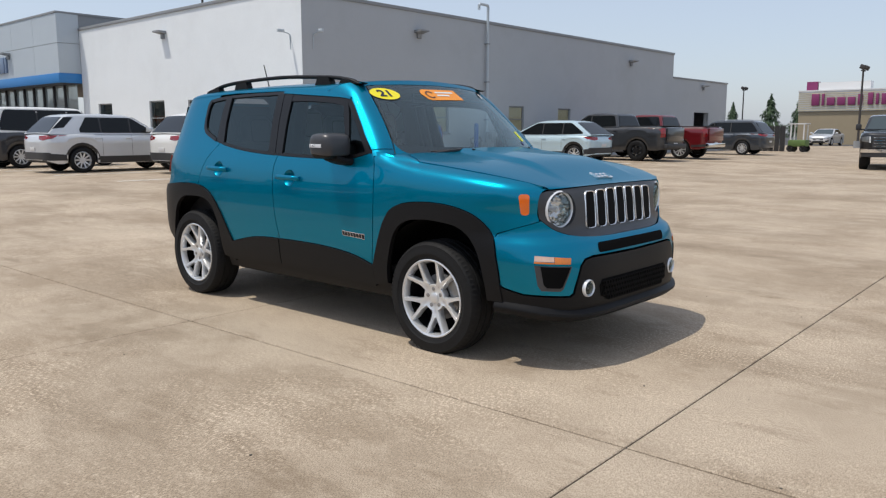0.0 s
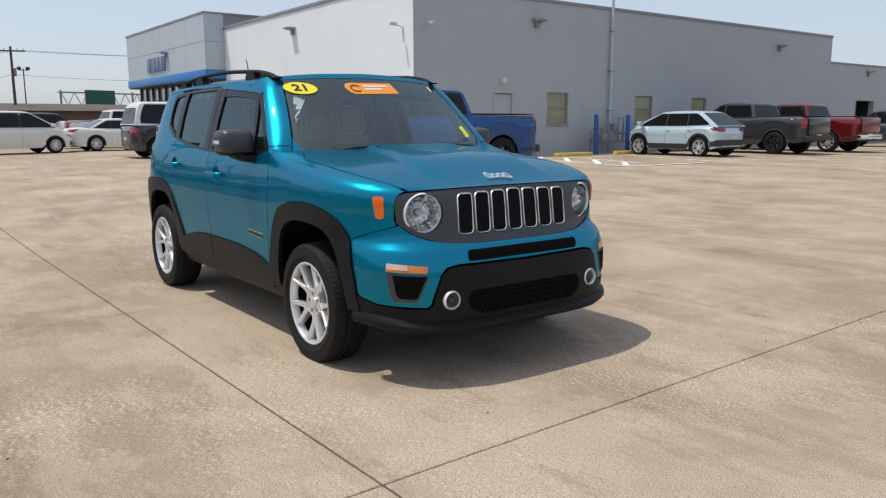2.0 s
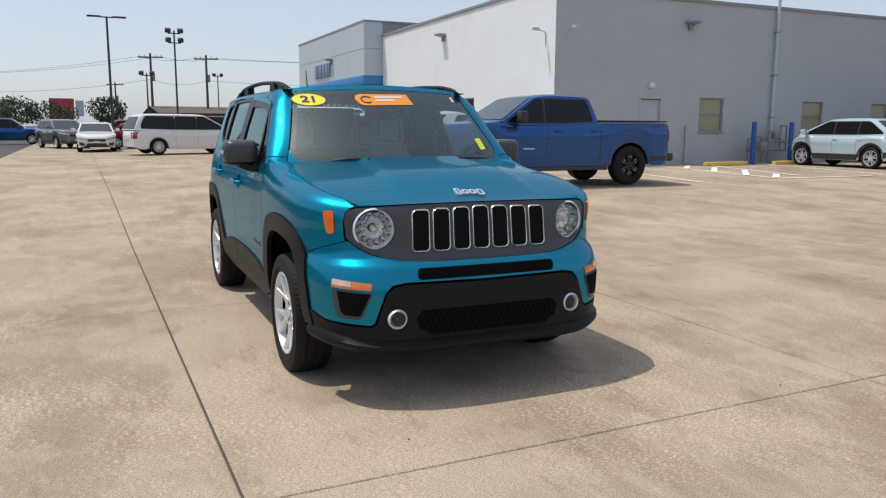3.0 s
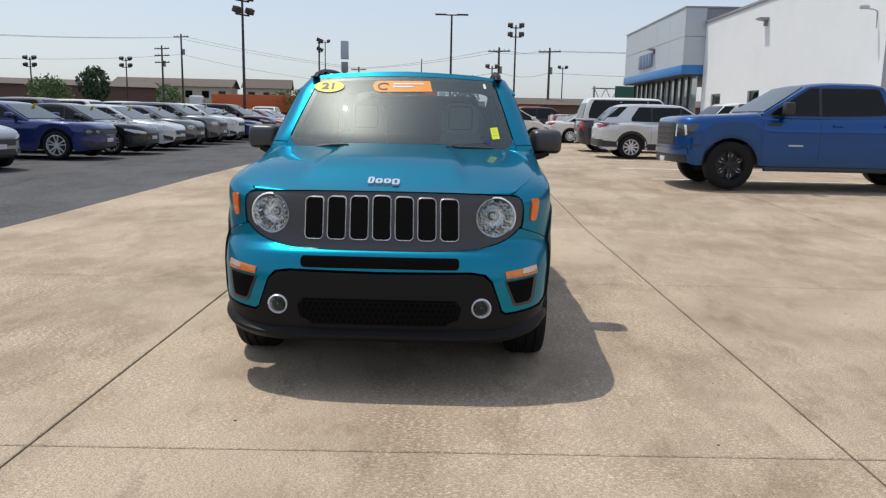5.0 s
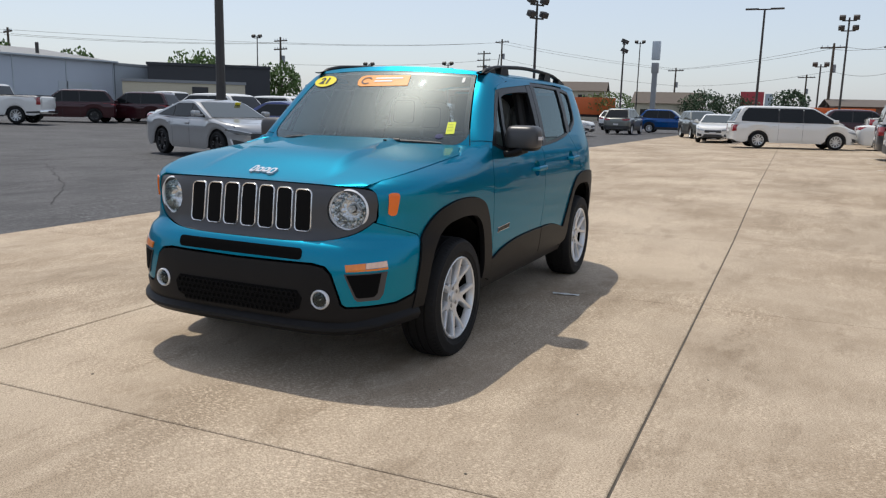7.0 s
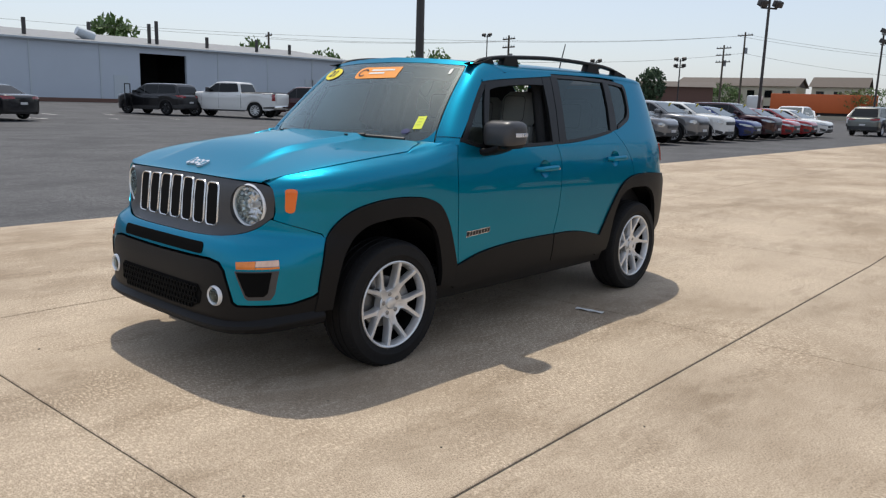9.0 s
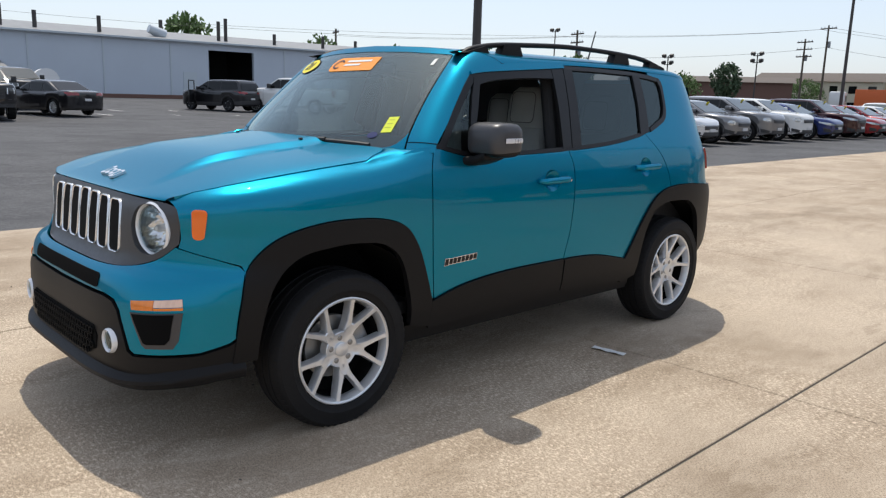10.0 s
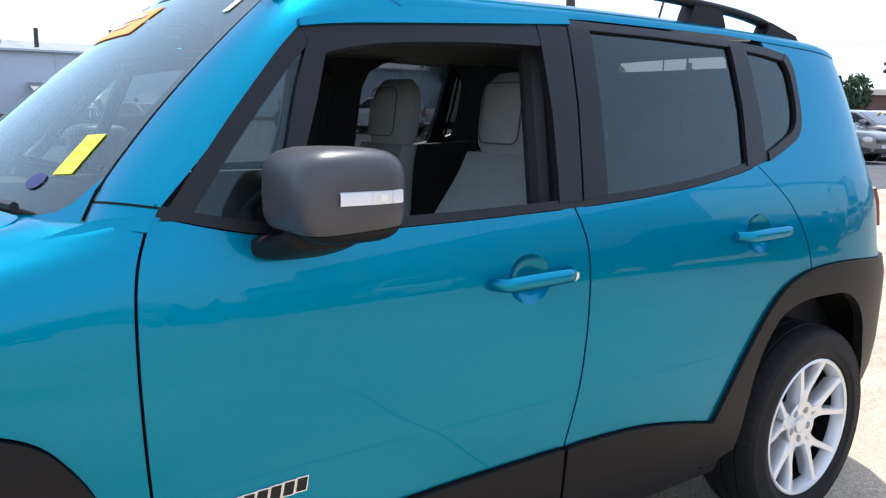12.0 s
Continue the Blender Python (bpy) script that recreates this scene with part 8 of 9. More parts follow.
# ---- poles, wires, far buildings, trees ----
def lot_lamp(x, y, h, heads, label, yaw=0.0, r=0.09):
    o = thing("lot_lamp", at(x, y, yaw), label, "lot lamp", "lot lamps")
    b = bmesh.new()
    tube(b, (0, 0, 0), (0, 0, h), r, r * 0.7, 10)
    part("pole", b, POLE, o)
    part("base", tube(bmesh.new(), (0, 0, -0.1), (0, 0, 0.5), 0.28, 0.28, 14), TRIM_GREY, o)
    if heads == "T":
        part("arm", boxm(-0.05, 0.05, -0.4, 0.4, h - 0.05, h + 0.02), POLE, o)
        for s in (1, -1):
            part("lamp_head", boxm(-0.16, 0.16, min(s * 0.35, s * 1.15), max(s * 0.35, s * 1.15), h - 0.03, h + 0.06, bevel=0.02), POLE, o)
    else:
        for k, z in enumerate((h, h - 0.75) if heads == "quad" else (h,)):
            part("arm", boxm(-0.04, 0.04, -0.5, 0.5, z - 0.28, z - 0.2), POLE, o)
            for s in (1, -1):
                b = boxm(-0.14, 0.2, -0.22, 0.22, -0.16, 0.16, bevel=0.03)
                b.transform(pose(0.05, s * 0.48, z, 0, 25, 0))
                part("lamp_head", b, POLE, o)
    return o


lot_lamp(-62.6, 4.8, 8.9, "quad", "tall lot lamp with four floodlight heads")
lot_lamp(-49.6, -0.5, 8.1, "T", "tall lot lamp with two flat heads")
lot_lamp(-74.6, 3.3, 6.2, "pair", "lot lamp with two floodlight heads")
lot_lamp(-38.6, -12.0, 7.6, "quad", "tall lot lamp over the sales row", 60)
lot_lamp(-63.1, -12.2, 7.5, "quad", "tall lot lamp with four heads", 90)
lot_lamp(-76.9, -45.4, 6.2, "quad", "lot lamp by the brown building")
lot_lamp(-81.4, -37.1, 6.7, "quad", "lot lamp by the brown building")
lot_lamp(-16.3, -15.9, 9.5, "quad", "thick dark steel lamp pole between the rows", r=0.17)
lot_lamp(-73.6, -59.3, 9.2, "pair", "slim far lamp pole")
lot_lamp(-11.1, 59.0, 5.8, "pair", "dark lamp pole by the tan store")
lot_lamp(-31.2, 89.3, 6.3, "pair", "far slim lamp pole")
lot_lamp(-102.7, -18.6, 11.0, "pair", "far slim lamp pole")
lot_lamp(-103.0, 14.0, 8.0, "pair", "far lamp pole by the sign gantry")


def utility_pole(x, y, h, arms, label):
    o = thing("utility_pole", at(x, y, 70), label, "utility pole", "utility poles")
    part("pole", tube(bmesh.new(), (0, 0, 0), (0, 0, h), 0.17, 0.11, 9), WOODPOLE, o)
    for k in range(arms):
        b = boxm(-1.3, 1.3, -0.06, 0.06, h - 0.5 - k * 0.95, h - 0.36 - k * 0.95)
        arm = part("crossarm", b, WOODPOLE, o)
        for q in (-1.15, -0.6, 0.6, 1.15):
            part("insulator", tube(bmesh.new(), (q, 0, h - 0.36 - k * 0.95), (q, 0, h - 0.18 - k * 0.95), 0.05, 0.04, 8), PANEL_GREY, arm)
    part("transformer", tube(bmesh.new(), (0.1, 0.28, h - 2.9), (0.1, 0.28, h - 2.1), 0.22, 0.22, 12), TRIM_GREY, o)


UTIL = [(-84.2, 10.1, 8.9, 1), (-84.6, 4.4, 8.9, 1), (-107.0, -40.0, 11.8, 1), (-106.1, -42.5, 10.0, 3), (-71.4, -54.2, 8.8, 2), (-118.0, -16.0, 8.5, 1), (-128.0, 2.0, 8.0, 1), (-52.0, -75.0, 8.3, 1)]
for x, y, h, n_ in UTIL:
    utility_pole(x, y, h, n_, "weathered wooden utility pole with crossarms")


def wire(a, c, sag=0.35):
    bm = bmesh.new()
    pts = [Vector(a).lerp(Vector(c), k / 10) - Vector((0, 0, sag * 4 * (k / 10) * (1 - k / 10))) for k in range(11)]
    path_tube(bm, pts, 0.016, 4)
    return tagged(part("overhead_wire", bm, WIRE), "thin sagging overhead wire", "wire", "wires")


LINE_POLES = [(-52.0, -75.0, 8.3), (-71.4, -54.2, 8.8), (-107.0, -40.0, 11.8), (-118.0, -16.0, 8.5), (-84.6, 4.4, 8.9), (-84.2, 10.1, 8.9), (-75.0, 40.0, 8.9)]
for (xa, ya, ha), (xb, yb, hb) in zip(LINE_POLES, LINE_POLES[1:]):
    for q in (-1.1, 0.9):
        wire((xa + q * 0.35, ya + q, ha - 0.2), (xb + q * 0.35, yb + q, hb - 0.2))
    wire((xa, ya, ha - 2.6), (xb, yb, hb - 2.6), 0.5)
wire((-40, -95, 9.5), (-71.4, -54.2, 8.6))
wire((-20, -110, 10.5), (-52, -75, 8.2))


def tree(x, y, h, w, label, seed, mat=None):
    """A trunk with limbs and a crown of many small leaf clumps with gaps."""
    rnd = random.Random(seed)
    o = thing("tree", at(x, y), label, "tree", "trees")
    b = bmesh.new()
    tube(b, (0, 0, -0.1), (0, 0, h * 0.55), 0.05 * h * 0.5, 0.03 * h * 0.5, 8)
    for k in range(7):
        a = rnd.uniform(0, 6.28)
        tube(b, (0, 0, h * rnd.uniform(0.25, 0.5)), (math.cos(a) * w * 0.35, math.sin(a) * w * 0.35, h * rnd.uniform(0.55, 0.85)), 0.07, 0.03, 6)
    part("trunk", b, BARK, o)
    verts, faces = [], []
    for k in range(1500):
        a, u = rnd.uniform(0, 6.283), rnd.uniform(-1, 1)
        rad = rnd.uniform(0.35, 1.0) ** 0.5 * (1 + 0.25 * math.sin(3 * a + seed) * math.cos(2.2 * u + seed))
        c = Vector((math.cos(a) * math.sqrt(1 - u * u) * rad * w / 2, math.sin(a) * math.sqrt(1 - u * u) * rad * w / 2, h * 0.62 + u * rad * h * 0.36))
        s = rnd.uniform(0.12, 0.28) * (h / 6)
        q = Euler((rnd.uniform(0, 6), rnd.uniform(0, 6), rnd.uniform(0, 6))).to_matrix()
        i = len(verts)
        verts += [c + q @ Vector(p) for p in ((-s, 0, 0), (0, -s * 0.6, 0.1 * s), (s, 0, 0), (0, s * 0.6, 0.1 * s))]
        faces.append((i, i + 1, i + 2, i + 3))
    me = bpy.data.meshes.new("crown")
    me.from_pydata(verts, [], faces)
    me.materials.append(mat or LEAF)
    crown = new("crown", me)
    crown.parent = o
    return o


def pine(x, y, h, w, label, seed):
    rnd = random.Random(seed)
    o = thing("pine_tree", at(x, y), label, "tree", "trees")
    part("trunk", tube(bmesh.new(), (0, 0, -0.1), (0, 0, h * 0.95), 0.14, 0.03, 7), BARK, o)
    verts, faces = [], []
    for k in range(1400):
        f = rnd.random() ** 0.7
        z = h * (1 - f * 0.92)
        a = rnd.uniform(0, 6.283)
        rad = f * w / 2 * rnd.uniform(0.5, 1.05) * (1 + 0.2 * math.sin(z * 4))
        c = Vector((math.cos(a) * rad, math.sin(a) * rad, z))
        s = 0.25 * h / 6
        q = Euler((rnd.uniform(-0.6, 0.6), rnd.uniform(0.1, 0.9), a)).to_matrix()
        i = len(verts)
        verts += [c + q @ Vector(p) for p in ((-s, 0, 0.05), (0, -s * 0.35, 0), (s, 0, -0.08), (0, s * 0.35, 0))]
        faces.append((i, i + 1, i + 2, i + 3))
    me = bpy.data.meshes.new("crown")
    me.from_pydata(verts, [], faces)
    me.materials.append(PINE)
    crown = new("crown", me)
    crown.parent = o


pine(-35.9, 98.3, 5.0, 3.2, "dark green conical pine beyond the lot", 1)
pine(-31.6, 99.9, 6.0, 4.2, "dark green pine beyond the lot", 2)
pine(-28.6, 102.3, 6.0, 4.2, "dark green pine beyond the lot", 3)
tree(-83.8, -78.0, 8.4, 9.0, "broad round green tree behind the charcoal store", 4)
tree(-67.1, -51.1, 5.7, 5.0, "bushy green tree beside the charcoal store", 5)
tree(-89.1, -44.4, 6.2, 3.6, "windswept dark tree by the brown building", 6, PINE)
tree(-77.4, -44.0, 4.4, 4.5, "small green tree by the brown building", 7)
tree(-125.0, -50.0, 5.2, 7.0, "green tree before the hotel", 8)
tree(-120.0, -26.0, 5.0, 9.0, "row of green trees far off", 9)
tree(-108.0, -10.5, 5.0, 6.0, "dark trees by the small house", 10, PINE)
tree(-108.0, -6.5, 4.4, 6.5, "dark trees by the small house", 11, PINE)
tree(-112.0, 0.5, 5.4, 5.0, "tall dark tree far off", 12, PINE)
tree(-65.0, -80.0, 7.2, 5.5, "green treetops over the shop roof", 13)
tree(-50.0, -75.0, 7.2, 4.5, "green treetop over the shop roof", 14)
tree(-47.0, -105.0, 11.5, 7.0, "green treetop over the shop roof", 15)
tree(-105.0, 22.0, 3.6, 4.0, "green shrub by the sign gantry", 16)

# service shop, long metal-sided wall
SY = -60.0
sg = gz(-20, SY)
shop = thing("service_shop", pose(0, SY, sg), "long blue-grey metal-sided service shop with a bay door", "building")
xa, xb = -52.0, 22.0
dx0, dx1 = -32.6, -28.3
for a, c in ((xa, dx0), (dx1, xb)):
    part("wall", boxm(a, c, -0.3, 0, -0.3, 4.7), SHOP_WALL, shop)
part("lintel", boxm(dx0, dx1, -0.3, 0, 4.1, 4.7), SHOP_WALL, shop)
part("end_wall", boxm(xa - 0.01, xa + 0.3, -22, -0.3, -0.3, 4.7), SHOP_WALL, shop)
# dim bay: the shade inside is put into near-black back, sides and ceiling
part("bay_interior", boxm(dx0 - 2, dx1 + 2, -9.0, -8.8, -0.3, 4.6), TRIM_DARK, shop)
b = boxm(dx0 - 2.1, dx0 - 2, -9, -0.31, -0.3, 4.6)
box(b, dx1 + 2, dx1 + 2.1, -9, -0.31, -0.3, 4.6)
box(b, dx0 - 2, dx1 + 2, -9, -0.31, 4.5, 4.6)
part("bay_lining", b, TRIM_DARK, shop)
part("base_course", boxm(dx1 + 0.05, xb, -0.01, 0.1, -0.3, 0.28), RED_BRICK, shop)
x = xa
while x < xb:
    if not dx0 - 0.2 < x < dx1 + 0.2:
        part("wall_rib", boxm(x, x + 0.12, 0.003, 0.06, 0.0, 4.68), PANEL_GREY, shop)
    x += 5.4
b = bmesh.new()
grid_faces(b, [[(xa - 0.3, 0.35, 4.72), (xb, 0.35, 4.72)], [(xa - 0.3, -11, 6.1), (xb, -11, 6.1)], [(xa - 0.3, -22, 4.72), (xb, -22, 4.72)]], True)
part("roof", b, SHOP_ROOF, shop)
part("eave", boxm(xa - 0.3, xb, 0.3, 0.42, 4.62, 4.76), PANEL_GREY, shop)
x = xa
while x < xb:
    b = bmesh.new()
    grid_faces(b, [[(x, 0.35, 4.76), (x + 0.06, 0.35, 4.76)], [(x, -11, 6.14), (x + 0.06, -11, 6.14)]], True)
    part("roof_seam", b, SHOP_ROOF, shop)
    x += 1.8
for k, (x, h) in enumerate(((-46, 1.0), (-42, 1.2), (-36.5, 1.0), (-31.5, 2.0), (-30.8, 1.7), (-25.5, 1.4), (-20.4, 1.3), (-15.6, 1.3), (-13.2, 1.6), (-8, 1.4))):
    part("roof_pipe", tube(bmesh.new(), (x, -3, 5.0), (x, -3, 5.1 + h), 0.16, 0.16, 9), POLE, shop)
b = tube(bmesh.new(), (-25.6, -2.6, 5.2), (-24.3, -2.6, 5.7), 0.5, 0.35, 12)
part("roof_fan", b, PANEL_GREY, shop)
part("side_door", boxm(-27.2, -26.0, 0.004, 0.05, 0, 2.2), PANEL_GREY, shop)
part("closed_bay_door", boxm(-49.3, -45.6, 0.004, 0.06, 0, 2.6), PANEL_GREY, shop)
part("roof_monitor", boxm(-6.0, 20.0, -14, -6, 5.0, 7.6), SHOP_ROOF, shop)
annex = thing("lean_to", pose(-9.5, SY + 1.2, gz(-10, SY)), "low pale lean-to shed against the shop", "shed")
part("shed_body", boxm(-2.5, 2.5, -1.1, 1.6, -0.2, 1.8), PANEL_GREY, annex)
b = bmesh.new()
grid_faces(b, [[(-2.7, 1.8, 1.85), (2.7, 1.8, 1.85)], [(-2.7, -1.1, 2.5), (2.7, -1.1, 2.5)]])
part("shed_roof", b, SHOP_ROOF, annex)
tank = thing("storage_tank", pose(-12.9, -52.0, gz(-12, -52)), "white horizontal storage tank on legs", "tank")
b = tube(bmesh.new(), (-0.3, -1.4, 1.15), (0.3, 1.4, 1.15), 0.75, 0.75, 20)
part("shell", b, SIGN_WHITE, tank)
for s in (-0.9, 0.9):
    part("leg", boxm(-0.5, 0.5, s - 0.08, s + 0.08, -0.1, 0.6), PANEL_GREY, tank)

# other buildings
def block(name, m, lx, ly, h, wall, roof_mat, label, gable=0.0, windows=0, storeys=1):
    o = thing(name, m, label, "building")
    part("wall", boxm(-lx / 2, lx / 2, -ly / 2, ly / 2, -0.5, h), wall, o)
    b = bmesh.new()
    if gable:
        grid_faces(b, [[(-lx / 2 - 0.5, -ly / 2 - 0.5, h), (lx / 2 + 0.5, -ly / 2 - 0.5, h)], [(-lx / 2 - 0.5, 0, h + gable), (lx / 2 + 0.5, 0, h + gable)], [(-lx / 2 - 0.5, ly / 2 + 0.5, h), (lx / 2 + 0.5, ly / 2 + 0.5, h)]])
        for s in (-1, 1):
            v = [b.verts.new(p) for p in ((s * lx / 2, -ly / 2, h), (s * lx / 2, ly / 2, h), (s * lx / 2, 0, h + gable * 0.95))]
            b.faces.new(v)
    else:
        box(b, -lx / 2 - 0.1, lx / 2 + 0.1, -ly / 2 - 0.1, ly / 2 + 0.1, h + 0.003, h + 0.25)
    part("roof", b, roof_mat, o)
    for s in range(storeys):
        for k in range(windows):
            x_ = -lx / 2 + lx * (k + 0.5) / windows
            z_ = h * (s + 0.5) / storeys
            for sy in (-1, 1):
                part("window", boxm(x_ - 0.6, x_ + 0.6, sy * ly / 2 - 0.05, sy * ly / 2 + 0.05, z_ - 0.6, z_ + 0.6), DARK_GLASS, o)
    return o


block("store", pose(-58.5, -53.5, 0.45, 0, 0, 131), 11.5, 8, 4.5, DARK_WALL, DARK_WALL, "low charcoal store with a flat roof")
low_wall = block("low_wall", pose(-49.6, -48.6, 0.4, 0, 0, 133), 10.5, 0.4, 2.75, CREAM, TRIM_GREY, "low cream wall with a dark sign")
part("sign_board", boxm(0.6, 2.0, -0.25, -0.205, 1.7, 2.45, bevel=0.01), TRIM_DARK, low_wall, "small dark sign board with plain face")
part("sign_board", boxm(-2.0, -0.6, 0.205, 0.25, 1.7, 2.45, bevel=0.01), TRIM_DARK, low_wall, "small dark sign board with plain face")
block("annex", pose(-55.4, -61.5, sg), 6.4, 3.0, 4.4, PANEL_GREY, TRIM_GREY, "pale grey annex at the end of the service shop")
block("brown_building", pose(-109.5, -58.5, 0.3, 0, 0, 117), 24, 14, 4.2, RED_BRICK, BROWN_ROOF, "low brown-roofed commercial building", 1.0)
block("hotel", pose(-138.0, -52.0, 0.3, 0, 0, 100), 20, 12, 5.2, CREAM, BROWN_ROOF, "cream two-storey hotel with hipped roof", 1.6, 7, 2)
block("hotel", pose(-141.0, -36.0, 0.3, 0, 0, 100), 8, 10, 5.2, CREAM, BROWN_ROOF, "cream hotel wing with gable roof", 1.8, 3, 2)
block("small_house", pose(-113.5, -16.0, 0.2, 0, 0, 95), 9, 8, 2.9, CREAM, BROWN_ROOF, "small tan house with brown gable roof", 1.7, 3)
block("brown_building", pose(-86.0, 16.5, 0.2, 0, 0, 95), 24, 10, 2.5, RED_BRICK, BROWN_ROOF, "low brown-roofed building beyond the lot", 0.8)
trailer = thing("orange_trailer", at(-118.0, -32.0, 104), "orange freight trailer beyond the sales row", "trailer")
part("box_body", boxm(-7.0, 7.0, -1.25, 1.25, 1.15, 3.8, bevel=0.03), ORANGE_BOX, trailer)
part("chassis", boxm(-6.8, 6.8, -0.5, 0.5, 0.75, 1.15), TRIM_DARK, trailer)
for sx in (4.8, 5.9, -5.4):
    for sy in (-1.0, 1.0):
        add_wheel(trailer, sx, sy, 0.5, 0.3, "dark")
block("freight_container", pose(-69.0, 5.0, 0.62, 0, 0, 92), 5, 2.4, 1.5, ORANGE_BOX, ORANGE_BOX, "rust-orange freight container beyond the van")
cab = thing("truck_cab", at(-116.0, -41.0, 104), "white lorry cab before the orange trailer", "lorry")
part("cab_body", boxm(-1.2, 1.0, -1.1, 1.1, 0.5, 3.3, bevel=0.30), P_WHITE, cab)
part("cab_window", boxm(1.0, 1.02, -0.9, 0.9, 1.9, 2.7), DARK_GLASS, cab)
for sy in (-0.9, 0.9):
    add_wheel(cab, 0.0, sy, 0.5, 0.3, "dark")

# tan store with corrugated fascia on the north-east side
PFX, PFY = -21.0, 77.0
store = thing("store", pose(PFX, PFY, -0.1), "tan brick store with white corrugated fascia and purple sign", "building")
part("wall", boxm(0, 42, 0, 20, -0.3, 3.4), TAN_WALL, store)
part("fascia", boxm(-0.05, 42, -0.1, 20, 3.4, 5.3), SIGN_WHITE, store)
for k in range(9):
    z = 3.45 + k * 0.2
    part("fascia_rib", boxm(-0.06, 42, -0.17, -0.102, z, z + 0.1), CREAM, store)
part("roof_cap", boxm(-0.1, 42, -0.2, 20, 5.3, 5.42), SIGN_WHITE, store)
part("sign_box", boxm(0.3, 1.3, 1, 2, 5.42, 6.3), PURPLE, store)
part("roof_sign", boxm(1.4, 6, 1, 2, 5.42, 6.2), SIGN_WHITE, store)
xx = 1.2
for k, (wd, hh) in enumerate(((0.7, 1.1), (0.25, 1.1), (0.7, 0.75), (0.7, 0.75), (0.65, 0.75), (0.4, 1.0), (0, 0), (0.45, 1.1), (0.25, 1.0), (0.4, 1.0), (0.7, 0.75), (0.65, 0.75), (0.6, 0.75), (0.6, 0.75))):
    if wd:
        part("sign_bar", boxm(xx, xx + wd, -0.3, -0.18, 3.95, 3.95 + hh, bevel=0.03), PURPLE, store, "purple raised plain sign bar")
    xx += wd + 0.22
bin_ = thing("barrel", at(-44.4, -0.42), "blue plastic barrel by the parking bays", "barrel")
part("drum", tube(bmesh.new(), (0, 0, 0), (0, 0, 0.95), 0.38, 0.38, 18), BLUE_POST, bin_)
part("drum_rim", tube(bmesh.new(), (0, 0, 0.95), (0, 0, 1.0), 0.4, 0.4, 18), BLUE_POST, bin_)
fence = thing("enclosure", at(-13.2, 44.5), "dark slatted bin enclosure by the building end", "fence")
for k in range(10):
    part("slat", boxm(-1.6 + k * 0.33, -1.32 + k * 0.33, -0.05, 0.05, 0, 1.5), TRIM_DARK, fence)
lift = thing("utility_cart", at(-10.6, 44.0), "small green and white utility cart", "cart")
part("cart_body", boxm(-0.5, 0.5, -0.4, 0.4, 0.3, 0.7, bevel=0.08), LEAF, lift)
for sx in (-0.36, 0.36):
    for sy in (-0.34, 0.34):
        part("post", boxm(sx - 0.03, sx + 0.03, sy - 0.03, sy + 0.03, 0.7, 1.6), SIGN_WHITE, lift)
        add_wheel(lift, sx, sy, 0.2, 0.12, "dark")
part("canopy", boxm(-0.48, 0.48, -0.42, 0.42, 1.6, 1.66), SIGN_WHITE, lift)

# pylon sign, red sign, sign gantry
py = thing("pylon_sign", at(-83.3, -13.0), "tall grey pylon sign with a blank face", "sign")
part("column", boxm(-0.25, 0.25, -0.25, 0.25, 0, 7.0), TRIM_GREY, py)
part("sign_face", boxm(-0.3, 0.3, -0.42, 0.42, 7.3, 9.3, bevel=0.05), PANEL_GREY, py)
part("sign_band", boxm(-0.3, 0.3, -0.36, 0.36, 5.9, 7.0, bevel=0.05), TRIM_GREY, py)
rs = thing("road_sign", at(-134.4, -5.5), "red roadside sign board on posts", "sign")
part("board", boxm(-0.2, 0.2, -2.2, 1.4, 2.4, 5.6), SIGN_RED, rs)
part("side_board", boxm(-0.2, 0.2, 1.6, 2.8, 2.8, 5.3), PANEL_GREY, rs)
part("leg", boxm(-0.15, 0.15, -1.6, -1.3, 0, 2.5), POLE, rs)
part("leg", boxm(-0.15, 0.15, 0.6, 0.9, 0, 2.5), POLE, rs)
gan = thing("sign_gantry", at(-122.0, 26.0, 15), "steel truss gantry with green road signs", "sign")
b = bmesh.new()
for z in (4.0, 5.9):
    for x_ in (-0.5, 0.5):
        tube(b, (x_, -5, z), (x_, 9, z), 0.09, 0.09, 6)
for k in range(14):
    tube(b, (0.5, -5 + k, 4.0 if k % 2 else 5.9), (0.5, -4 + k, 5.9 if k % 2 else 4.0), 0.06, 0.06, 5)
part("truss", b, TRIM_GREY, gan)
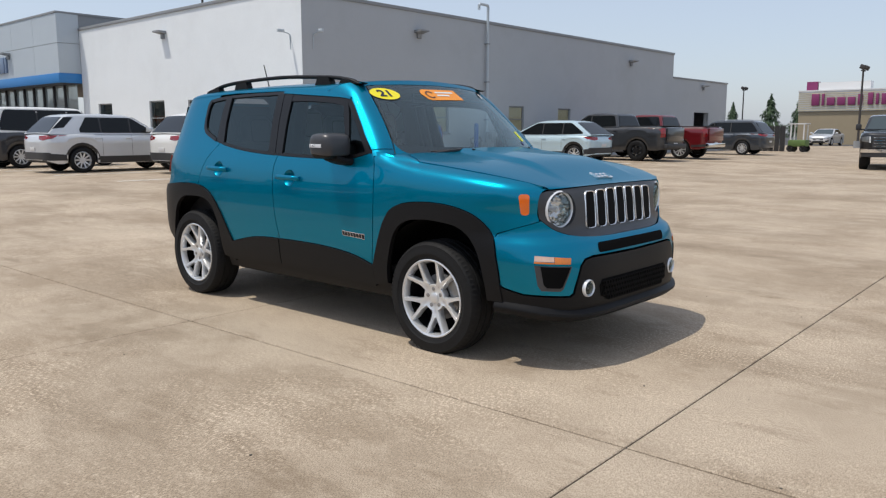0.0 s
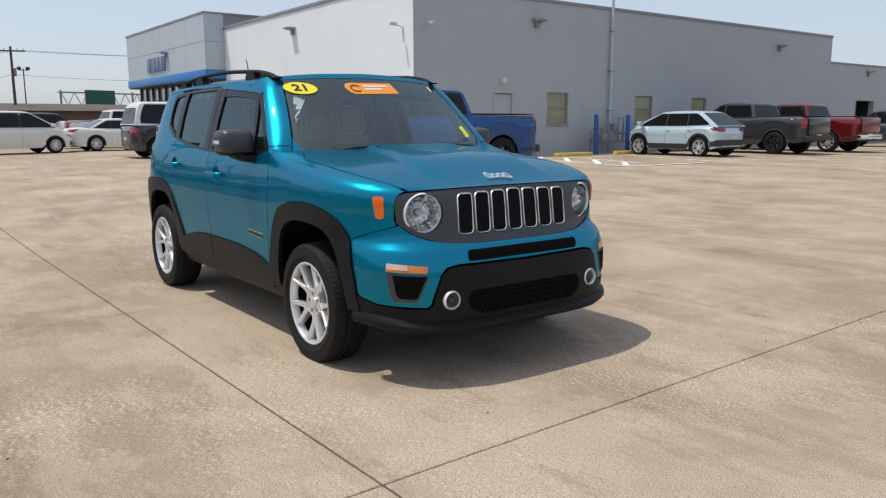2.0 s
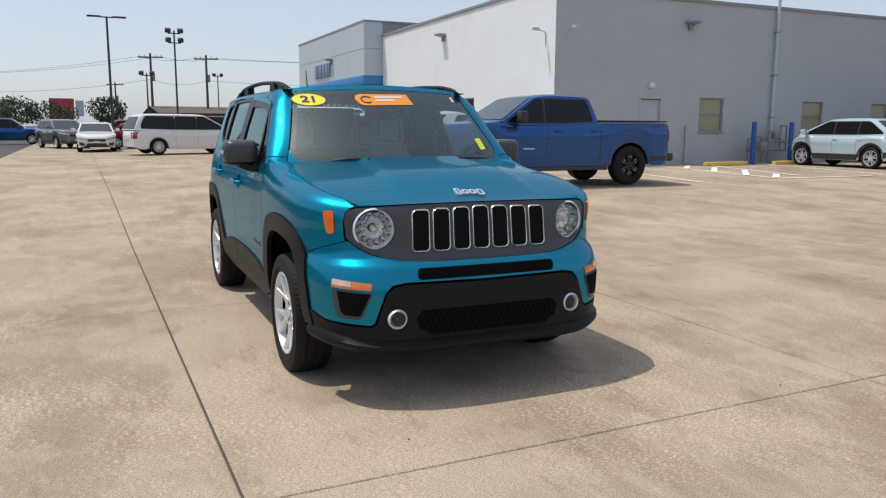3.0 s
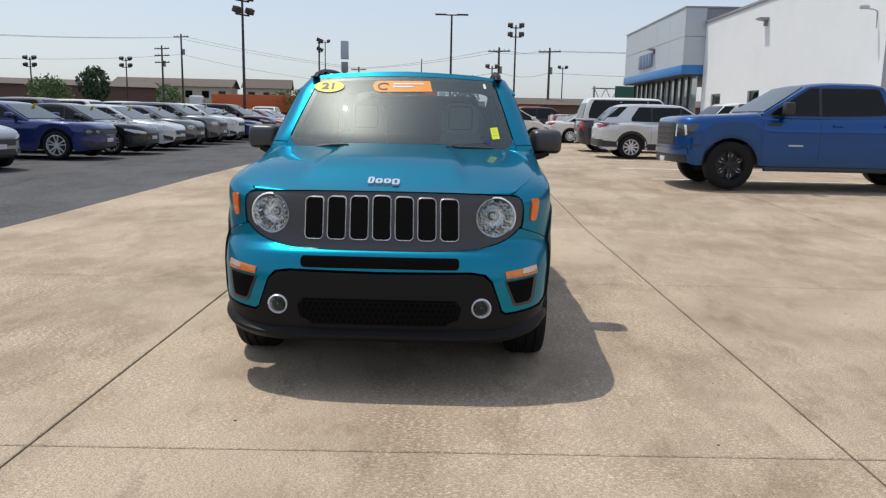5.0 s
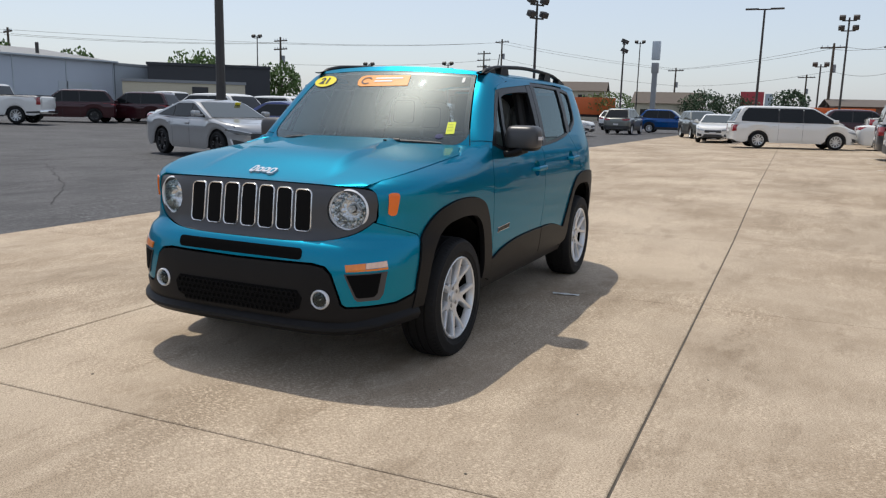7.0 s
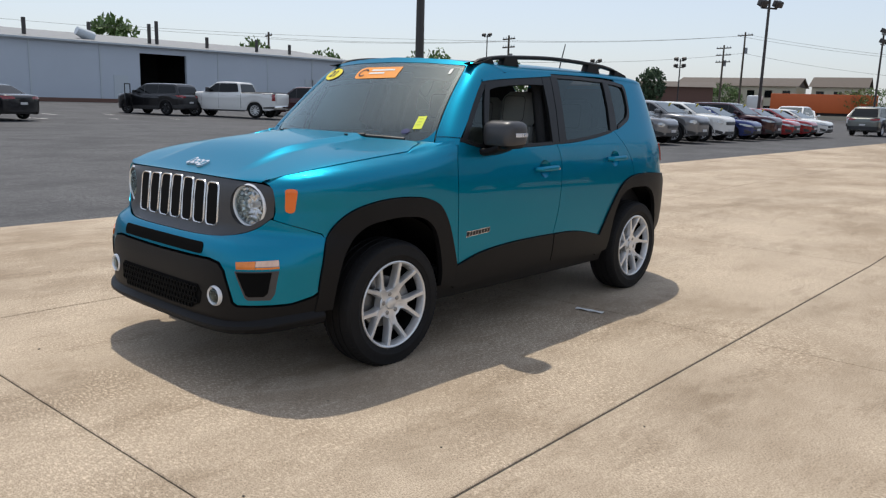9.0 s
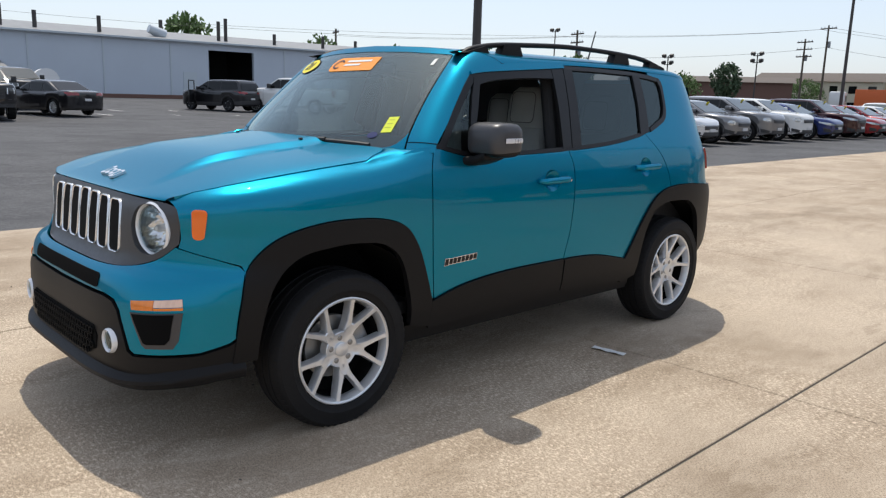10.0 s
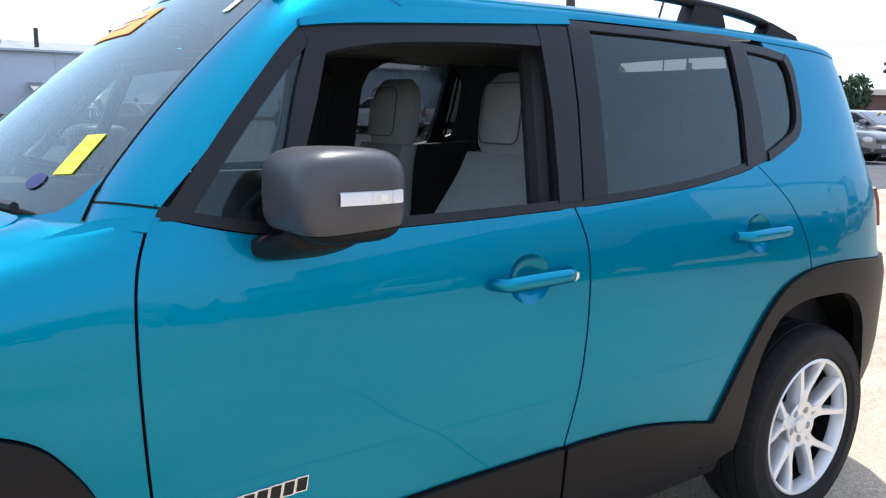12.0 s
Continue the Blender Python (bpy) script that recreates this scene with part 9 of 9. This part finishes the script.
for y_ in (-4.8, 6.5):
    part("leg", tube(bmesh.new(), (0, y_, 0), (0, y_, 6.2), 0.16, 0.16, 8), TRIM_GREY, gan)
part("sign_panel", boxm(0.65, 0.75, -1.5, 3.2, 3.7, 6.3), material("sign_green", (0.02, 0.12, 0.08), 0.5), gan)
for y in range(6):
    ground_line(-16.0 + y * 3.1, -32.0, -14.5 + y * 3.1, -37.0, 0.12)

# ---- concrete slabs, last ----
def slab_mesh(cx, cy):
    bm = bmesh.new()
    hx, hy = SLAB_X / 2 - 0.0038, SLAB_Y / 2 - 0.0062
    loops = []
    for inset, dz in ((0.0, -0.012), (0.0, -0.004), (0.006, 0.0)):
        loops.append([bm.verts.new((sx * (hx - inset) - sy * (hy - inset) * SHEAR_X, sy * (hy - inset) + sx * (hx - inset) * SHEAR_Y, dz + gz(cx + sx * hx, cy + sy * hy) - gz(cx, cy)))
                      for sx, sy in ((-1, -1), (1, -1), (1, 1), (-1, 1))])
    for a, b in zip(loops, loops[1:]):
        for k in range(4):
            bm.faces.new((a[k], a[(k + 1) % 4], b[(k + 1) % 4], b[k]))
    bm.faces.new(loops[-1])
    return mesh_of("slab", bm, CONCRETE)


flat_slab = slab_mesh(8.0, 0.0)
rest = bmesh.new()
for i in range(-24, 3):
    for j in range(0, 21):
        cx, cy = skewed(X0 + SLAB_X * (i + 0.5), Y0 + SLAB_Y * (j + 0.5))
        if cx > -22 and cy < 28:
            level = cx > -1
            ob = new("concrete_slab", flat_slab if level else slab_mesh(cx, cy))
            ob.location = (cx, cy, gz(cx, cy))
            ob.parent = pavement
        else:
            hx, hy = SLAB_X / 2 - 0.0038, SLAB_Y / 2 - 0.0062
            vs = [rest.verts.new((cx + sx * hx - sy * hy * SHEAR_X, cy + sy * hy + sx * hx * SHEAR_Y, gz(cx + sx * hx, cy + sy * hy))) for sx, sy in ((-1, -1), (1, -1), (1, 1), (-1, 1))]
            rest.faces.new(vs)
far_slabs = part("concrete_slabs", rest, CONCRETE, pavement)
tagged(far_slabs, kind="stuff")
